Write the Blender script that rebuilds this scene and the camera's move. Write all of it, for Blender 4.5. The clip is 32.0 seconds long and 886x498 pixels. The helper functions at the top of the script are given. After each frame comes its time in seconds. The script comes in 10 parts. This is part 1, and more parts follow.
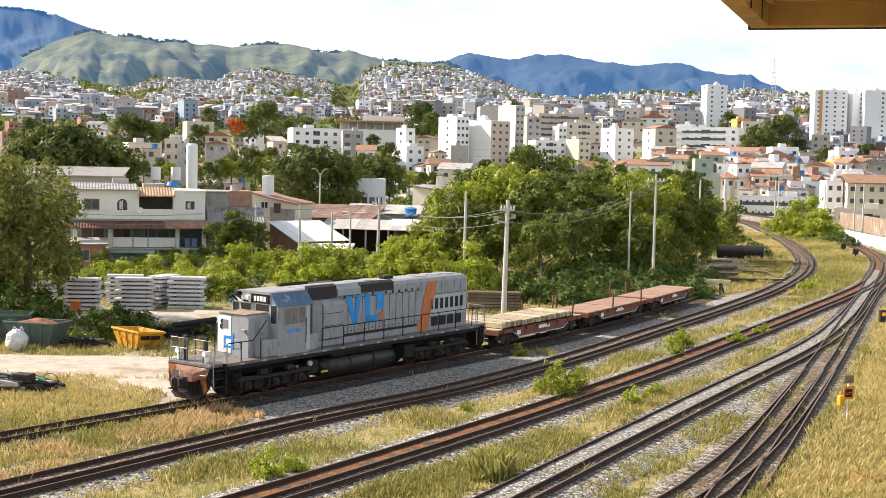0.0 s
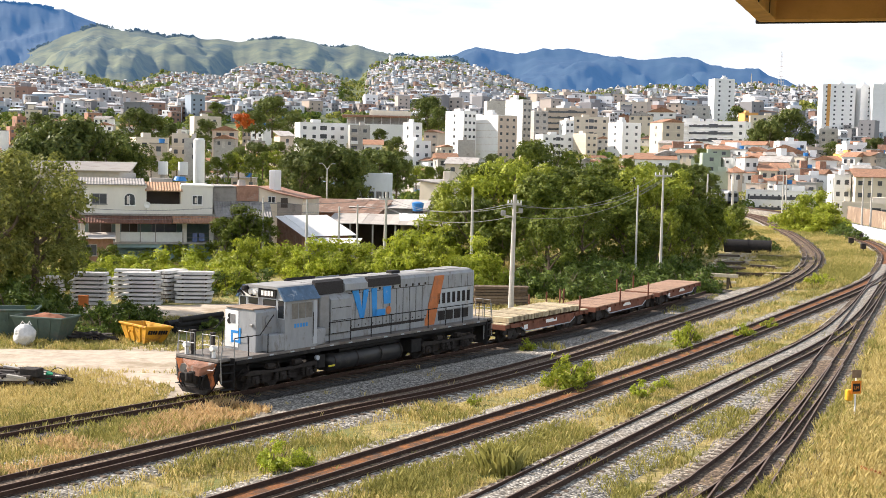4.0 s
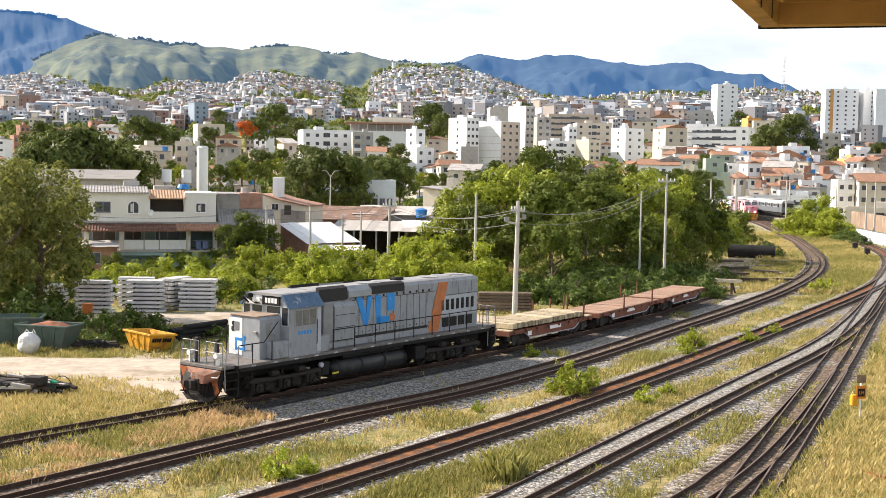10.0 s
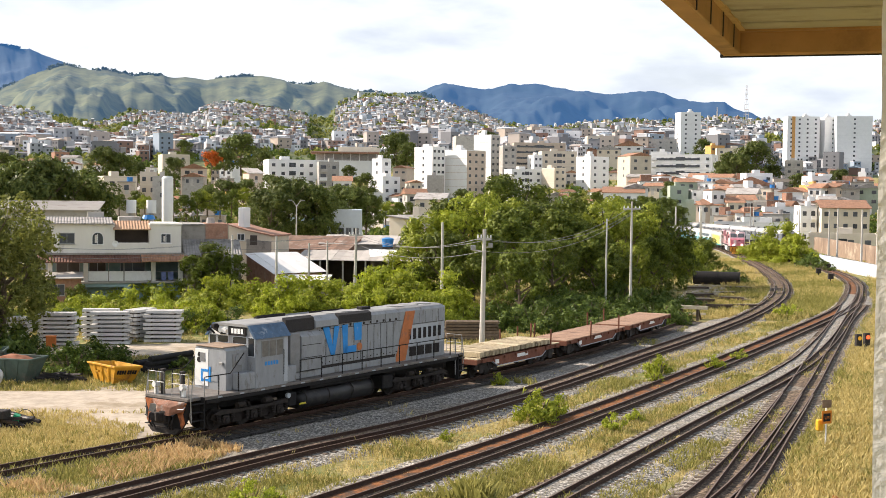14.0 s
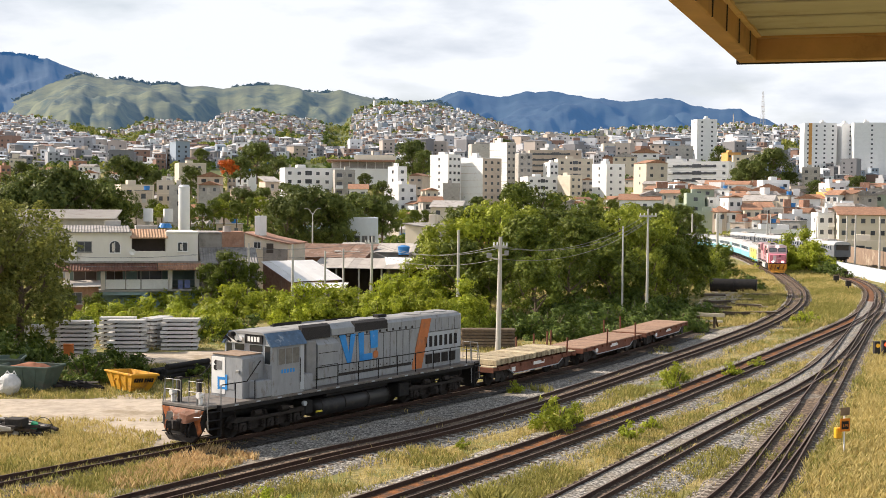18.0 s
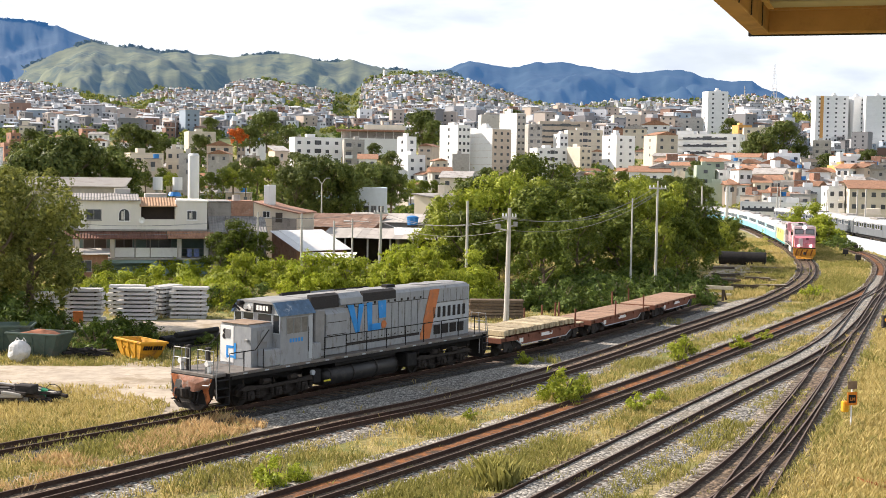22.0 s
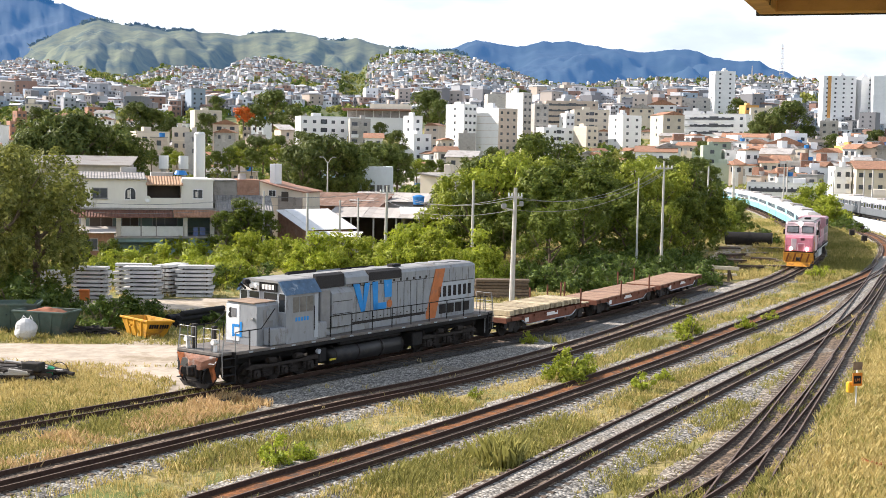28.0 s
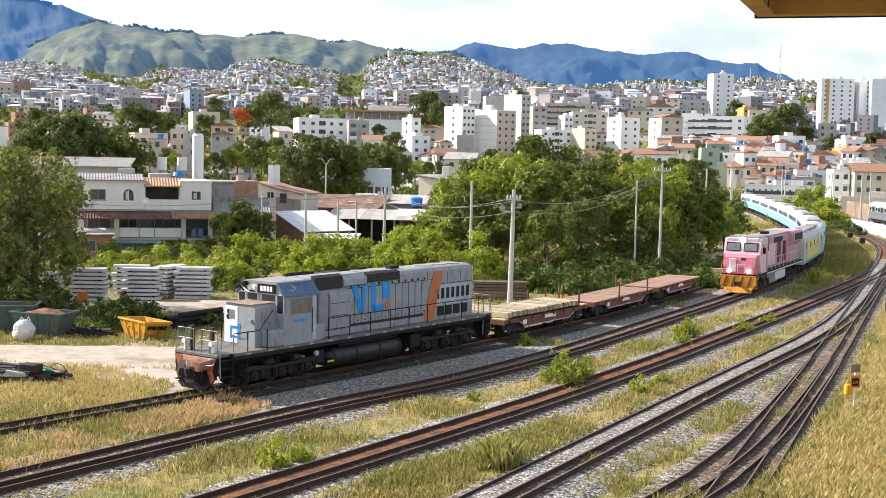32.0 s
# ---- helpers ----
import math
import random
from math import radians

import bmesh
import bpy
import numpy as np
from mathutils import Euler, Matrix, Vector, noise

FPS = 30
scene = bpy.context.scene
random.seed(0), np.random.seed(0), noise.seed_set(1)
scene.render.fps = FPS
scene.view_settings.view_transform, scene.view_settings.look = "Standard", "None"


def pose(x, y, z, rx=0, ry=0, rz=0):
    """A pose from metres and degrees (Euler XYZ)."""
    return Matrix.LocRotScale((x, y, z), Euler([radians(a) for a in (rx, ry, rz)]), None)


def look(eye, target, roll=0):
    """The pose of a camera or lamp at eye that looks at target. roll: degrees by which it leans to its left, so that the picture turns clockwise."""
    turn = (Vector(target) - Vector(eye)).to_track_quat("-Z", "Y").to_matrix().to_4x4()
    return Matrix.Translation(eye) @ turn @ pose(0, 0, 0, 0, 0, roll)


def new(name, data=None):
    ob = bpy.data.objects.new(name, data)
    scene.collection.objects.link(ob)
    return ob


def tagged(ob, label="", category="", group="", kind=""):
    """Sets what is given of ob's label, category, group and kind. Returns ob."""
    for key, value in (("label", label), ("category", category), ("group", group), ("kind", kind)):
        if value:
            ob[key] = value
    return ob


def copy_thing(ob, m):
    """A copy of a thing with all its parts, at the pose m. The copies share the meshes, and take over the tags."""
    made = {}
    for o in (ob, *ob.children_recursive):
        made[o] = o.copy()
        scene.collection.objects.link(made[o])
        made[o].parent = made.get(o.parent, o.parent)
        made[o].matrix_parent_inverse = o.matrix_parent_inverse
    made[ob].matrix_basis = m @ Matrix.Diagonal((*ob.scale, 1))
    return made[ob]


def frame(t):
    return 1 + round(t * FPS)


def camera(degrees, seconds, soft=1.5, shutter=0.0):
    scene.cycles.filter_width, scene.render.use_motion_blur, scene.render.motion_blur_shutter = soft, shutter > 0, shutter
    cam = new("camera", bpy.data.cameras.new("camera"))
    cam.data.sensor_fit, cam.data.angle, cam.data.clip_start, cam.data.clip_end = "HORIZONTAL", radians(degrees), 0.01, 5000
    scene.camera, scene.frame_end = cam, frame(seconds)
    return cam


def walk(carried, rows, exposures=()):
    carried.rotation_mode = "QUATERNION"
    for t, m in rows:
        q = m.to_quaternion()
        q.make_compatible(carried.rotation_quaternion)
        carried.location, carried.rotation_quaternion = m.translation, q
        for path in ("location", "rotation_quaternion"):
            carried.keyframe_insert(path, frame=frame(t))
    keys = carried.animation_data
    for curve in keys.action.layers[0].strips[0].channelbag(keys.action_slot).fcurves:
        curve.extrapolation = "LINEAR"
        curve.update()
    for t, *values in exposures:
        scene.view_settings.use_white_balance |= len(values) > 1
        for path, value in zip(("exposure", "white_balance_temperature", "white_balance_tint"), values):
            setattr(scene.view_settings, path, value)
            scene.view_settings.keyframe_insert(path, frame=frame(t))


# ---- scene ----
# the eye stays on one spot of the raised platform and only turns: seconds, tilt, turn, lean
EYE = Vector((0.0, 0.0, 10.40))
cam = camera(39.24, 32.0, 0.6)
def turned(tilt, turn, lean):
    return Matrix.Translation(EYE) @ pose(0, 0, 0, 0, 0, turn) @ pose(0, 0, 0, 90 + tilt) @ pose(0, 0, 0, 0, 0, lean)
walk(cam, [
    (0, turned(-3.72, -0.00, 1.30)), (0.5, turned(-3.74, 0.13, 1.17)), (1, turned(-3.75, 0.21, 1.16)), (1.5, turned(-3.79, 0.25, 1.19)),
    (2, turned(-3.84, 0.28, 1.16)), (2.5, turned(-3.85, 0.28, 1.20)), (3, turned(-3.90, 0.30, 1.26)), (3.5, turned(-3.98, 0.30, 1.26)),
    (5.5, turned(-3.97, 0.48, 1.09)), (6, turned(-3.70, 0.52, 1.06)), (6.5, turned(-3.65, 0.52, 1.09)), (7, turned(-3.62, 0.48, 1.07)),
    (7.5, turned(-3.65, 0.44, 1.14)), (8, turned(-3.75, 0.45, 1.11)), (8.5, turned(-3.78, 0.48, 1.07)), (9, turned(-3.78, 0.48, 1.06)),
    (9.5, turned(-3.74, 0.48, 1.06)), (10, turned(-3.68, 0.49, 0.99)), (10.5, turned(-3.63, 0.49, 0.96)), (11, turned(-3.59, 0.50, 0.90)),
    (11.5, turned(-3.55, 0.50, 0.98)), (12, turned(-3.52, 0.48, 1.01)), (12.5, turned(-3.50, 0.30, 1.09)), (13, turned(-3.24, -0.58, 1.03)),
    (13.5, turned(-2.88, -1.04, 0.86)), (14, turned(-2.33, -1.03, 0.63)), (14.5, turned(-2.16, -0.83, 0.56)), (16.5, turned(-1.92, -0.33, 0.54)),
    (17, turned(-1.94, -0.28, 0.47)), (17.5, turned(-1.94, -0.26, 0.46)), (18, turned(-1.98, -0.29, 0.49)), (18.5, turned(-2.05, -0.29, 0.50)),
    (19, turned(-2.10, -0.23, 0.46)), (19.5, turned(-2.31, -0.06, 0.53)), (20, turned(-2.57, -0.03, 0.60)), (20.5, turned(-2.70, 0.02, 0.74)),
    (21, turned(-2.86, 0.05, 0.78)), (21.5, turned(-3.09, 0.06, 0.88)), (22, turned(-3.34, 0.10, 0.92)), (22.5, turned(-3.52, 0.16, 0.92)),
    (23, turned(-3.68, 0.17, 0.93)), (23.5, turned(-3.83, 0.17, 1.00)), (24, turned(-3.95, 0.17, 1.00)), (24.5, turned(-4.09, 0.16, 1.09)),
    (25, turned(-4.19, 0.12, 1.16)), (25.5, turned(-4.29, 0.12, 1.09)), (27.5, turned(-4.37, 0.35, 1.08)), (28, turned(-4.29, 0.35, 1.08)),
    (28.5, turned(-4.13, 0.36, 1.08)), (29, turned(-4.15, 0.35, 1.15)), (29.5, turned(-4.19, 0.36, 1.16)), (30, turned(-4.20, 0.38, 1.17)),
    (30.5, turned(-4.20, 0.36, 1.17)), (31, turned(-4.20, 0.32, 1.17)), (31.5, turned(-4.20, 0.27, 1.17)), (32, turned(-4.20, 0.27, 1.17)),
], [(0, 0.55, 6250, 10), (8, 0.53, 6250, 10), (12.5, 0.51, 6250, 10), (14, 0.36, 6350, 10), (16.5, 0.23, 6500, 10), (19, 0.23, 6450, 10), (21, 0.33, 6350, 10), (25, 0.55, 6200, 10), (28, 0.51, 6000, 10), (32, 0.48, 5900, 10)])

# ---- sky and sun: a low afternoon sun from the far left, thin bright cloud ----
SUN_TO = Vector((-0.91, 0.30, 0.0)).normalized()
SUN_ELEV = radians(33)
world = bpy.data.worlds.new("sky")
scene.world = world
world.use_nodes = True
wn, wl = world.node_tree.nodes, world.node_tree.links
wn.clear()
sky = wn.new("ShaderNodeTexSky")
sky.sky_type, sky.sun_disc = "NISHITA", False
sky.sun_elevation, sky.sun_rotation = SUN_ELEV, math.atan2(SUN_TO.x, SUN_TO.y)
sky.dust_density, sky.air_density = 2.0, 1.0
coord = wn.new("ShaderNodeTexCoord")
stretch = wn.new("ShaderNodeMapping")
stretch.inputs["Scale"].default_value = (2.2, 2.2, 7.0)
cloud = wn.new("ShaderNodeTexNoise")
cloud.inputs["Scale"].default_value, cloud.inputs["Detail"].default_value = 2.3, 7.0
ramp = wn.new("ShaderNodeValToRGB")
ramp.color_ramp.elements[0].position, ramp.color_ramp.elements[1].position = 0.16, 0.44
white = wn.new("ShaderNodeMixRGB")
white.inputs["Color2"].default_value = (9.6, 9.9, 10.4, 1)
back = wn.new("ShaderNodeBackground")
back.inputs["Strength"].default_value = 0.087
out = wn.new("ShaderNodeOutputWorld")
wl.new(coord.outputs["Generated"], stretch.inputs["Vector"])
wl.new(stretch.outputs["Vector"], cloud.inputs["Vector"])
wl.new(cloud.outputs["Fac"], ramp.inputs["Fac"])
# the cloud thins towards the zenith
split = wn.new("ShaderNodeSeparateXYZ")
thin = wn.new("ShaderNodeMapRange")
thin.inputs["From Min"].default_value, thin.inputs["From Max"].default_value = 0.22, 0.75
thin.inputs["To Min"].default_value, thin.inputs["To Max"].default_value = 1.0, 0.25
cover = wn.new("ShaderNodeMath")
cover.operation = "MULTIPLY"
wl.new(coord.outputs["Generated"], split.inputs["Vector"])
wl.new(split.outputs["Z"], thin.inputs["Value"])
wl.new(ramp.outputs["Color"], cover.inputs[0])
wl.new(thin.outputs["Result"], cover.inputs[1])
wl.new(cover.outputs["Value"], white.inputs["Fac"])
wl.new(sky.outputs["Color"], white.inputs["Color1"])
# grey undersides of the thicker cloud
under_noise = wn.new("ShaderNodeTexNoise")
under_noise.inputs["Scale"].default_value, under_noise.inputs["Detail"].default_value = 3.1, 6.0
under_ramp = wn.new("ShaderNodeValToRGB")
under_ramp.color_ramp.elements[0].position, under_ramp.color_ramp.elements[1].position = 0.50, 0.66
grey = wn.new("ShaderNodeMixRGB")
grey.inputs["Color2"].default_value = (7.0, 7.5, 8.3, 1)
wl.new(stretch.outputs["Vector"], under_noise.inputs["Vector"])
wl.new(under_noise.outputs["Fac"], under_ramp.inputs["Fac"])
wl.new(under_ramp.outputs["Color"], grey.inputs["Fac"])
wl.new(white.outputs["Color"], grey.inputs["Color1"])
wl.new(grey.outputs["Color"], back.inputs["Color"])
wl.new(back.outputs["Background"], out.inputs["Surface"])
sun = new("sun", bpy.data.lights.new("sun", "SUN"))
sun.data.energy, sun.data.angle, sun.data.color = 6.7, radians(0.6), (1.0, 0.86, 0.73)
sun.matrix_basis = look((0, 0, 60), Vector((0, 0, 60)) - SUN_TO * math.cos(SUN_ELEV) - Vector((0, 0, math.sin(SUN_ELEV))))

# ---- materials ----
MATS = {}


def mat(name, col, rough=0.8, var=0.25, scale=2.0, col2=None, stain=0.0, stain_scale=0.6, bump=0.0, bump_scale=40.0, metal=0.0, rnd=0.0, spec=0.3, glow=None, streak=1.0):
    """A surface of two tones of grain, larger stains and fine relief, in metres of world space."""
    if name in MATS:
        return MATS[name]
    m = bpy.data.materials.new(name)
    m.use_nodes = True
    n, l = m.node_tree.nodes, m.node_tree.links
    b = n["Principled BSDF"]
    b.inputs["Roughness"].default_value, b.inputs["Metallic"].default_value = rough, metal
    b.inputs["Specular IOR Level"].default_value = spec
    tc = n.new("ShaderNodeTexCoord")
    mp = n.new("ShaderNodeMapping")
    mp.inputs["Scale"].default_value = (1, 1, streak)
    l.new(tc.outputs["Object"], mp.inputs["Vector"])
    grain = n.new("ShaderNodeTexNoise")
    grain.inputs["Scale"].default_value, grain.inputs["Detail"].default_value, grain.inputs["Roughness"].default_value = scale, 6, 0.65
    l.new(mp.outputs["Vector"], grain.inputs["Vector"])
    r1 = n.new("ShaderNodeValToRGB")
    r1.color_ramp.elements[0].position, r1.color_ramp.elements[1].position = 0.3, 0.72
    lo, hi = [c * (1 - var) for c in col], [min(1, c * (1 + var)) for c in col]
    r1.color_ramp.elements[0].color, r1.color_ramp.elements[1].color = (*lo, 1), (*hi, 1)
    l.new(grain.outputs["Fac"], r1.inputs["Fac"])
    last = r1.outputs["Color"]
    if col2 is not None:
        big = n.new("ShaderNodeTexNoise")
        big.inputs["Scale"].default_value, big.inputs["Detail"].default_value, big.inputs["Roughness"].default_value = stain_scale, 8, 0.7
        l.new(mp.outputs["Vector"], big.inputs["Vector"])
        r2 = n.new("ShaderNodeValToRGB")
        r2.color_ramp.elements[0].position, r2.color_ramp.elements[1].position = 0.66 - 0.4 * stain, 0.80 - 0.4 * stain
        l.new(big.outputs["Fac"], r2.inputs["Fac"])
        mx = n.new("ShaderNodeMixRGB")
        mx.inputs["Color2"].default_value = (*col2, 1)
        l.new(r2.outputs["Color"], mx.inputs["Fac"])
        l.new(last, mx.inputs["Color1"])
        last = mx.outputs["Color"]
    if rnd:
        oi = n.new("ShaderNodeObjectInfo")
        hs = n.new("ShaderNodeHueSaturation")
        ma = n.new("ShaderNodeMapRange")
        ma.inputs["To Min"].default_value, ma.inputs["To Max"].default_value = 1 - rnd, 1 + rnd
        l.new(oi.outputs["Random"], ma.inputs["Value"])
        l.new(ma.outputs["Result"], hs.inputs["Value"])
        l.new(last, hs.inputs["Color"])
        last = hs.outputs["Color"]
    l.new(last, b.inputs["Base Color"])
    if bump:
        bt = n.new("ShaderNodeTexNoise")
        bt.inputs["Scale"].default_value, bt.inputs["Detail"].default_value = bump_scale, 4
        l.new(mp.outputs["Vector"], bt.inputs["Vector"])
        bp = n.new("ShaderNodeBump")
        bp.inputs["Strength"].default_value, bp.inputs["Distance"].default_value = min(1, bump), 0.03
        l.new(bt.outputs["Fac"], bp.inputs["Height"])
        l.new(bp.outputs["Normal"], b.inputs["Normal"])
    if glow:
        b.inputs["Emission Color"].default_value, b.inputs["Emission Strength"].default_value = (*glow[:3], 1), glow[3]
    MATS[name] = m
    return m


def leaf_mat(name, a, b_, thru=0.35, rnd=0.18):
    """Leaves: two greens by island, some light let through."""
    m = bpy.data.materials.new(name)
    m.use_nodes = True
    n, l = m.node_tree.nodes, m.node_tree.links
    b = n["Principled BSDF"]
    b.inputs["Roughness"].default_value, b.inputs["Specular IOR Level"].default_value = 0.55, 0.25
    g = n.new("ShaderNodeNewGeometry")
    mx = n.new("ShaderNodeMixRGB")
    mx.inputs["Color1"].default_value, mx.inputs["Color2"].default_value = (*a, 1), (*b_, 1)
    l.new(g.outputs["Random Per Island"], mx.inputs["Fac"])
    oi = n.new("ShaderNodeObjectInfo")
    ma = n.new("ShaderNodeMapRange")
    ma.inputs["To Min"].default_value, ma.inputs["To Max"].default_value = 1 - rnd, 1 + rnd
    hs = n.new("ShaderNodeHueSaturation")
    l.new(oi.outputs["Random"], ma.inputs["Value"])
    l.new(ma.outputs["Result"], hs.inputs["Value"])
    l.new(mx.outputs["Color"], hs.inputs["Color"])
    l.new(hs.outputs["Color"], b.inputs["Base Color"])
    tr = n.new("ShaderNodeBsdfTranslucent")
    l.new(hs.outputs["Color"], tr.inputs["Color"])
    ms = n.new("ShaderNodeMixShader")
    ms.inputs["Fac"].default_value = thru
    l.new(b.outputs["BSDF"], ms.inputs[1])
    l.new(tr.outputs["BSDF"], ms.inputs[2])
    l.new(ms.outputs["Shader"], n["Material Output"].inputs["Surface"])
    MATS[name] = m
    return m


# ---- mesh building ----
class Geo:
    def __init__(self):
        self.v, self.f = [], []

    def add(self, vs, fs, m=None):
        k = len(self.v)
        self.v += [tuple(m @ Vector(p)) for p in vs] if m is not None else [tuple(p) for p in vs]
        self.f += [tuple(i + k for i in f) for f in fs]
        return self

    def box(self, x0, x1, y0, y1, z0, z1, c=0.0, m=None):
        """A box; c chamfers all its edges."""
        lo, hi = (min(x0, x1), min(y0, y1), min(z0, z1)), (max(x0, x1), max(y0, y1), max(z0, z1))
        if c <= 0:
            vs = [((lo, hi)[i][0], (lo, hi)[j][1], (lo, hi)[k][2]) for i in (0, 1) for j in (0, 1) for k in (0, 1)]
            return self.add(vs, [(0, 1, 3, 2), (4, 6, 7, 5), (0, 4, 5, 1), (2, 3, 7, 6), (0, 2, 6, 4), (1, 5, 7, 3)], m)
        c = min(c, 0.49 * min(hi[i] - lo[i] for i in range(3)))
        vs, ix = [], {}
        for i in (0, 1):
            for j in (0, 1):
                for k in (0, 1):
                    s = (i, j, k)
                    for a in range(3):
                        p = [(lo, hi)[s[b]][b] + (0 if b == a else (c if s[b] == 0 else -c)) for b in range(3)]
                        ix[(s, a)] = len(vs)
                        vs.append(p)
        fs = []
        for a in range(3):
            b, d = (a + 1) % 3, (a + 2) % 3
            for side in (0, 1):
                q = []
                for sb, sd in ((0, 0), (1, 0), (1, 1), (0, 1)):
                    s = [0, 0, 0]
                    s[a], s[b], s[d] = side, sb, sd
                    q.append(ix[(tuple(s), a)])
                fs.append(tuple(q if side else q[::-1]))
            for sb in (0, 1):
                for sd in (0, 1):
                    s0, s1 = [0, 0, 0], [0, 0, 0]
                    s0[a], s1[a] = 0, 1
                    s0[b] = s1[b] = sb
                    s0[d] = s1[d] = sd
                    s0, s1 = tuple(s0), tuple(s1)
                    q = [ix[(s0, b)], ix[(s1, b)], ix[(s1, d)], ix[(s0, d)]]
                    fs.append(tuple(q if (sb + sd) % 2 else q[::-1]))
        for i in (0, 1):
            for j in (0, 1):
                for k in (0, 1):
                    q = [ix[((i, j, k), a)] for a in range(3)]
                    fs.append(tuple(q if (i + j + k) % 2 else q[::-1]))
        return self.add(vs, fs, m)

    def cyl(self, p, q, r, r2=None, n=10, cap=True):
        p, q = Vector(p), Vector(q)
        r2 = r if r2 is None else r2
        d = (q - p).normalized()
        u = d.orthogonal().normalized()
        w = d.cross(u)
        vs = [p + (u * math.cos(2 * math.pi * i / n) + w * math.sin(2 * math.pi * i / n)) * r for i in range(n)]
        vs += [q + (u * math.cos(2 * math.pi * i / n) + w * math.sin(2 * math.pi * i / n)) * r2 for i in range(n)]
        fs = [(i, (i + 1) % n, n + (i + 1) % n, n + i) for i in range(n)]
        if cap:
            fs += [tuple(range(n))[::-1], tuple(range(n, 2 * n))]
        return self.add(vs, fs)

    def rod(self, pts, r, n=6):
        """A round bar bent through pts, in one piece."""
        P = [Vector(p) for p in pts]
        k, m = len(self.v), len(P)
        u = None
        for i in range(m):
            d = (P[min(i + 1, m - 1)] - P[max(i - 1, 0)]).normalized()
            u = d.orthogonal().normalized() if u is None else (u - d * u.dot(d)).normalized()
            w = d.cross(u)
            self.v += [tuple(P[i] + (u * math.cos(2 * math.pi * j / n) + w * math.sin(2 * math.pi * j / n)) * r) for j in range(n)]
        for i in range(m - 1):
            a, b = k + i * n, k + (i + 1) * n
            self.f += [(a + j, a + (j + 1) % n, b + (j + 1) % n, b + j) for j in range(n)]
        self.f += [tuple(range(k, k + n))[::-1], tuple(range(k + (m - 1) * n, k + m * n))]
        return self

    def prism(self, pts, a, b, axis=0):
        """A flat outline (two coordinates) drawn out along an axis from a to b."""
        n = len(pts)
        def put(p, w):
            q = list(p)
            q.insert(axis, w)
            return q
        vs = [put(p, a) for p in pts] + [put(p, b) for p in pts]
        fs = [(i, (i + 1) % n, n + (i + 1) % n, n + i) for i in range(n)] + [tuple(range(n))[::-1], tuple(range(n, 2 * n))]
        return self.add(vs, fs)

    def mesh(self, name, material, smooth=False):
        me = bpy.data.meshes.new(name)
        me.from_pydata(self.v, [], self.f)
        bm = bmesh.new()
        bm.from_mesh(me)
        bmesh.ops.recalc_face_normals(bm, faces=bm.faces)
        bm.to_mesh(me)
        bm.free()
        me.materials.append(material)
        if smooth:
            me.shade_auto_smooth() if hasattr(me, "shade_auto_smooth") else None
            me.polygons.foreach_set("use_smooth", [True] * len(me.polygons))
        return me


def quads(name, verts, material):
    """A mesh of loose quads from an array of n x 4 x 3."""
    n = len(verts)
    me = bpy.data.meshes.new(name)
    me.vertices.add(4 * n)
    me.vertices.foreach_set("co", np.asarray(verts, np.float32).ravel())
    me.loops.add(4 * n)
    me.loops.foreach_set("vertex_index", np.arange(4 * n, dtype=np.int32))
    me.polygons.add(n)
    me.polygons.foreach_set("loop_start", np.arange(0, 4 * n, 4, dtype=np.int32))
    me.update(calc_edges=True)
    me.materials.append(material)
    return me


def part(name, geo, material, parent=None, label="", smooth=False, at=None):
    me = geo.mesh(name, material, smooth) if isinstance(geo, Geo) else geo
    ob = new(name, me)
    if parent is not None:
        ob.parent = parent
    if at is not None:
        ob.matrix_basis = at
    if label:
        ob["label"] = label
    return ob


def thing(name, m, label, category, group="", kind=""):
    ob = new(name)
    ob.matrix_basis = m
    return tagged(ob, label, category, group, kind)


def heading(x, y, z, east):
    """A pose whose x axis points along the compass angle east of forward (radians)."""
    return Matrix.Translation((x, y, z)) @ Matrix.Rotation(math.pi / 2 - east, 4, "Z")


# ---- smooth lines on the plan ----
def smooth_line(pts, step=0.5):
    """Points along a soft curve through pts, at an even step."""
    P = [np.array(p, float) for p in pts]
    P = [2 * P[0] - P[1]] + P + [2 * P[-1] - P[-2]]
    fine = []
    for i in range(1, len(P) - 2):
        for k in range(24):
            t = k / 24
            a, b, c, d = P[i - 1], P[i], P[i + 1], P[i + 2]
            fine.append(0.5 * (2 * b + (c - a) * t + (2 * a - 5 * b + 4 * c - d) * t * t + (3 * b - a - 3 * c + d) * t ** 3))
    fine.append(P[-2])
    fine = np.array(fine)
    s = np.concatenate([[0], np.cumsum(np.hypot(*np.diff(fine, axis=0).T))])
    w = np.arange(0, s[-1], step)
    return np.stack([np.interp(w, s, fine[:, 0]), np.interp(w, s, fine[:, 1])], 1)


def along(line, s, step=0.5):
    """Place and unit direction at s metres along a line from smooth_line."""
    k = min(max(s / step, 0), len(line) - 2.001)
    i = int(k)
    p = line[i] + (line[i + 1] - line[i]) * (k - i)
    j0, j1 = max(i - 2, 0), min(i + 3, len(line) - 1)
    d = line[j1] - line[j0]
    return p, d / np.hypot(*d)

# ---- surfaces ----
SOIL = mat("dry_grass_soil", (0.30, 0.245, 0.10), 0.95, 0.6, 5.0, (0.13, 0.16, 0.04), 0.50, 0.3, 1.0, 18)

SLOPE = mat("green_slope", (0.105, 0.125, 0.045), 0.95, 0.35, 0.06, (0.035, 0.055, 0.030), 0.42, 0.02)


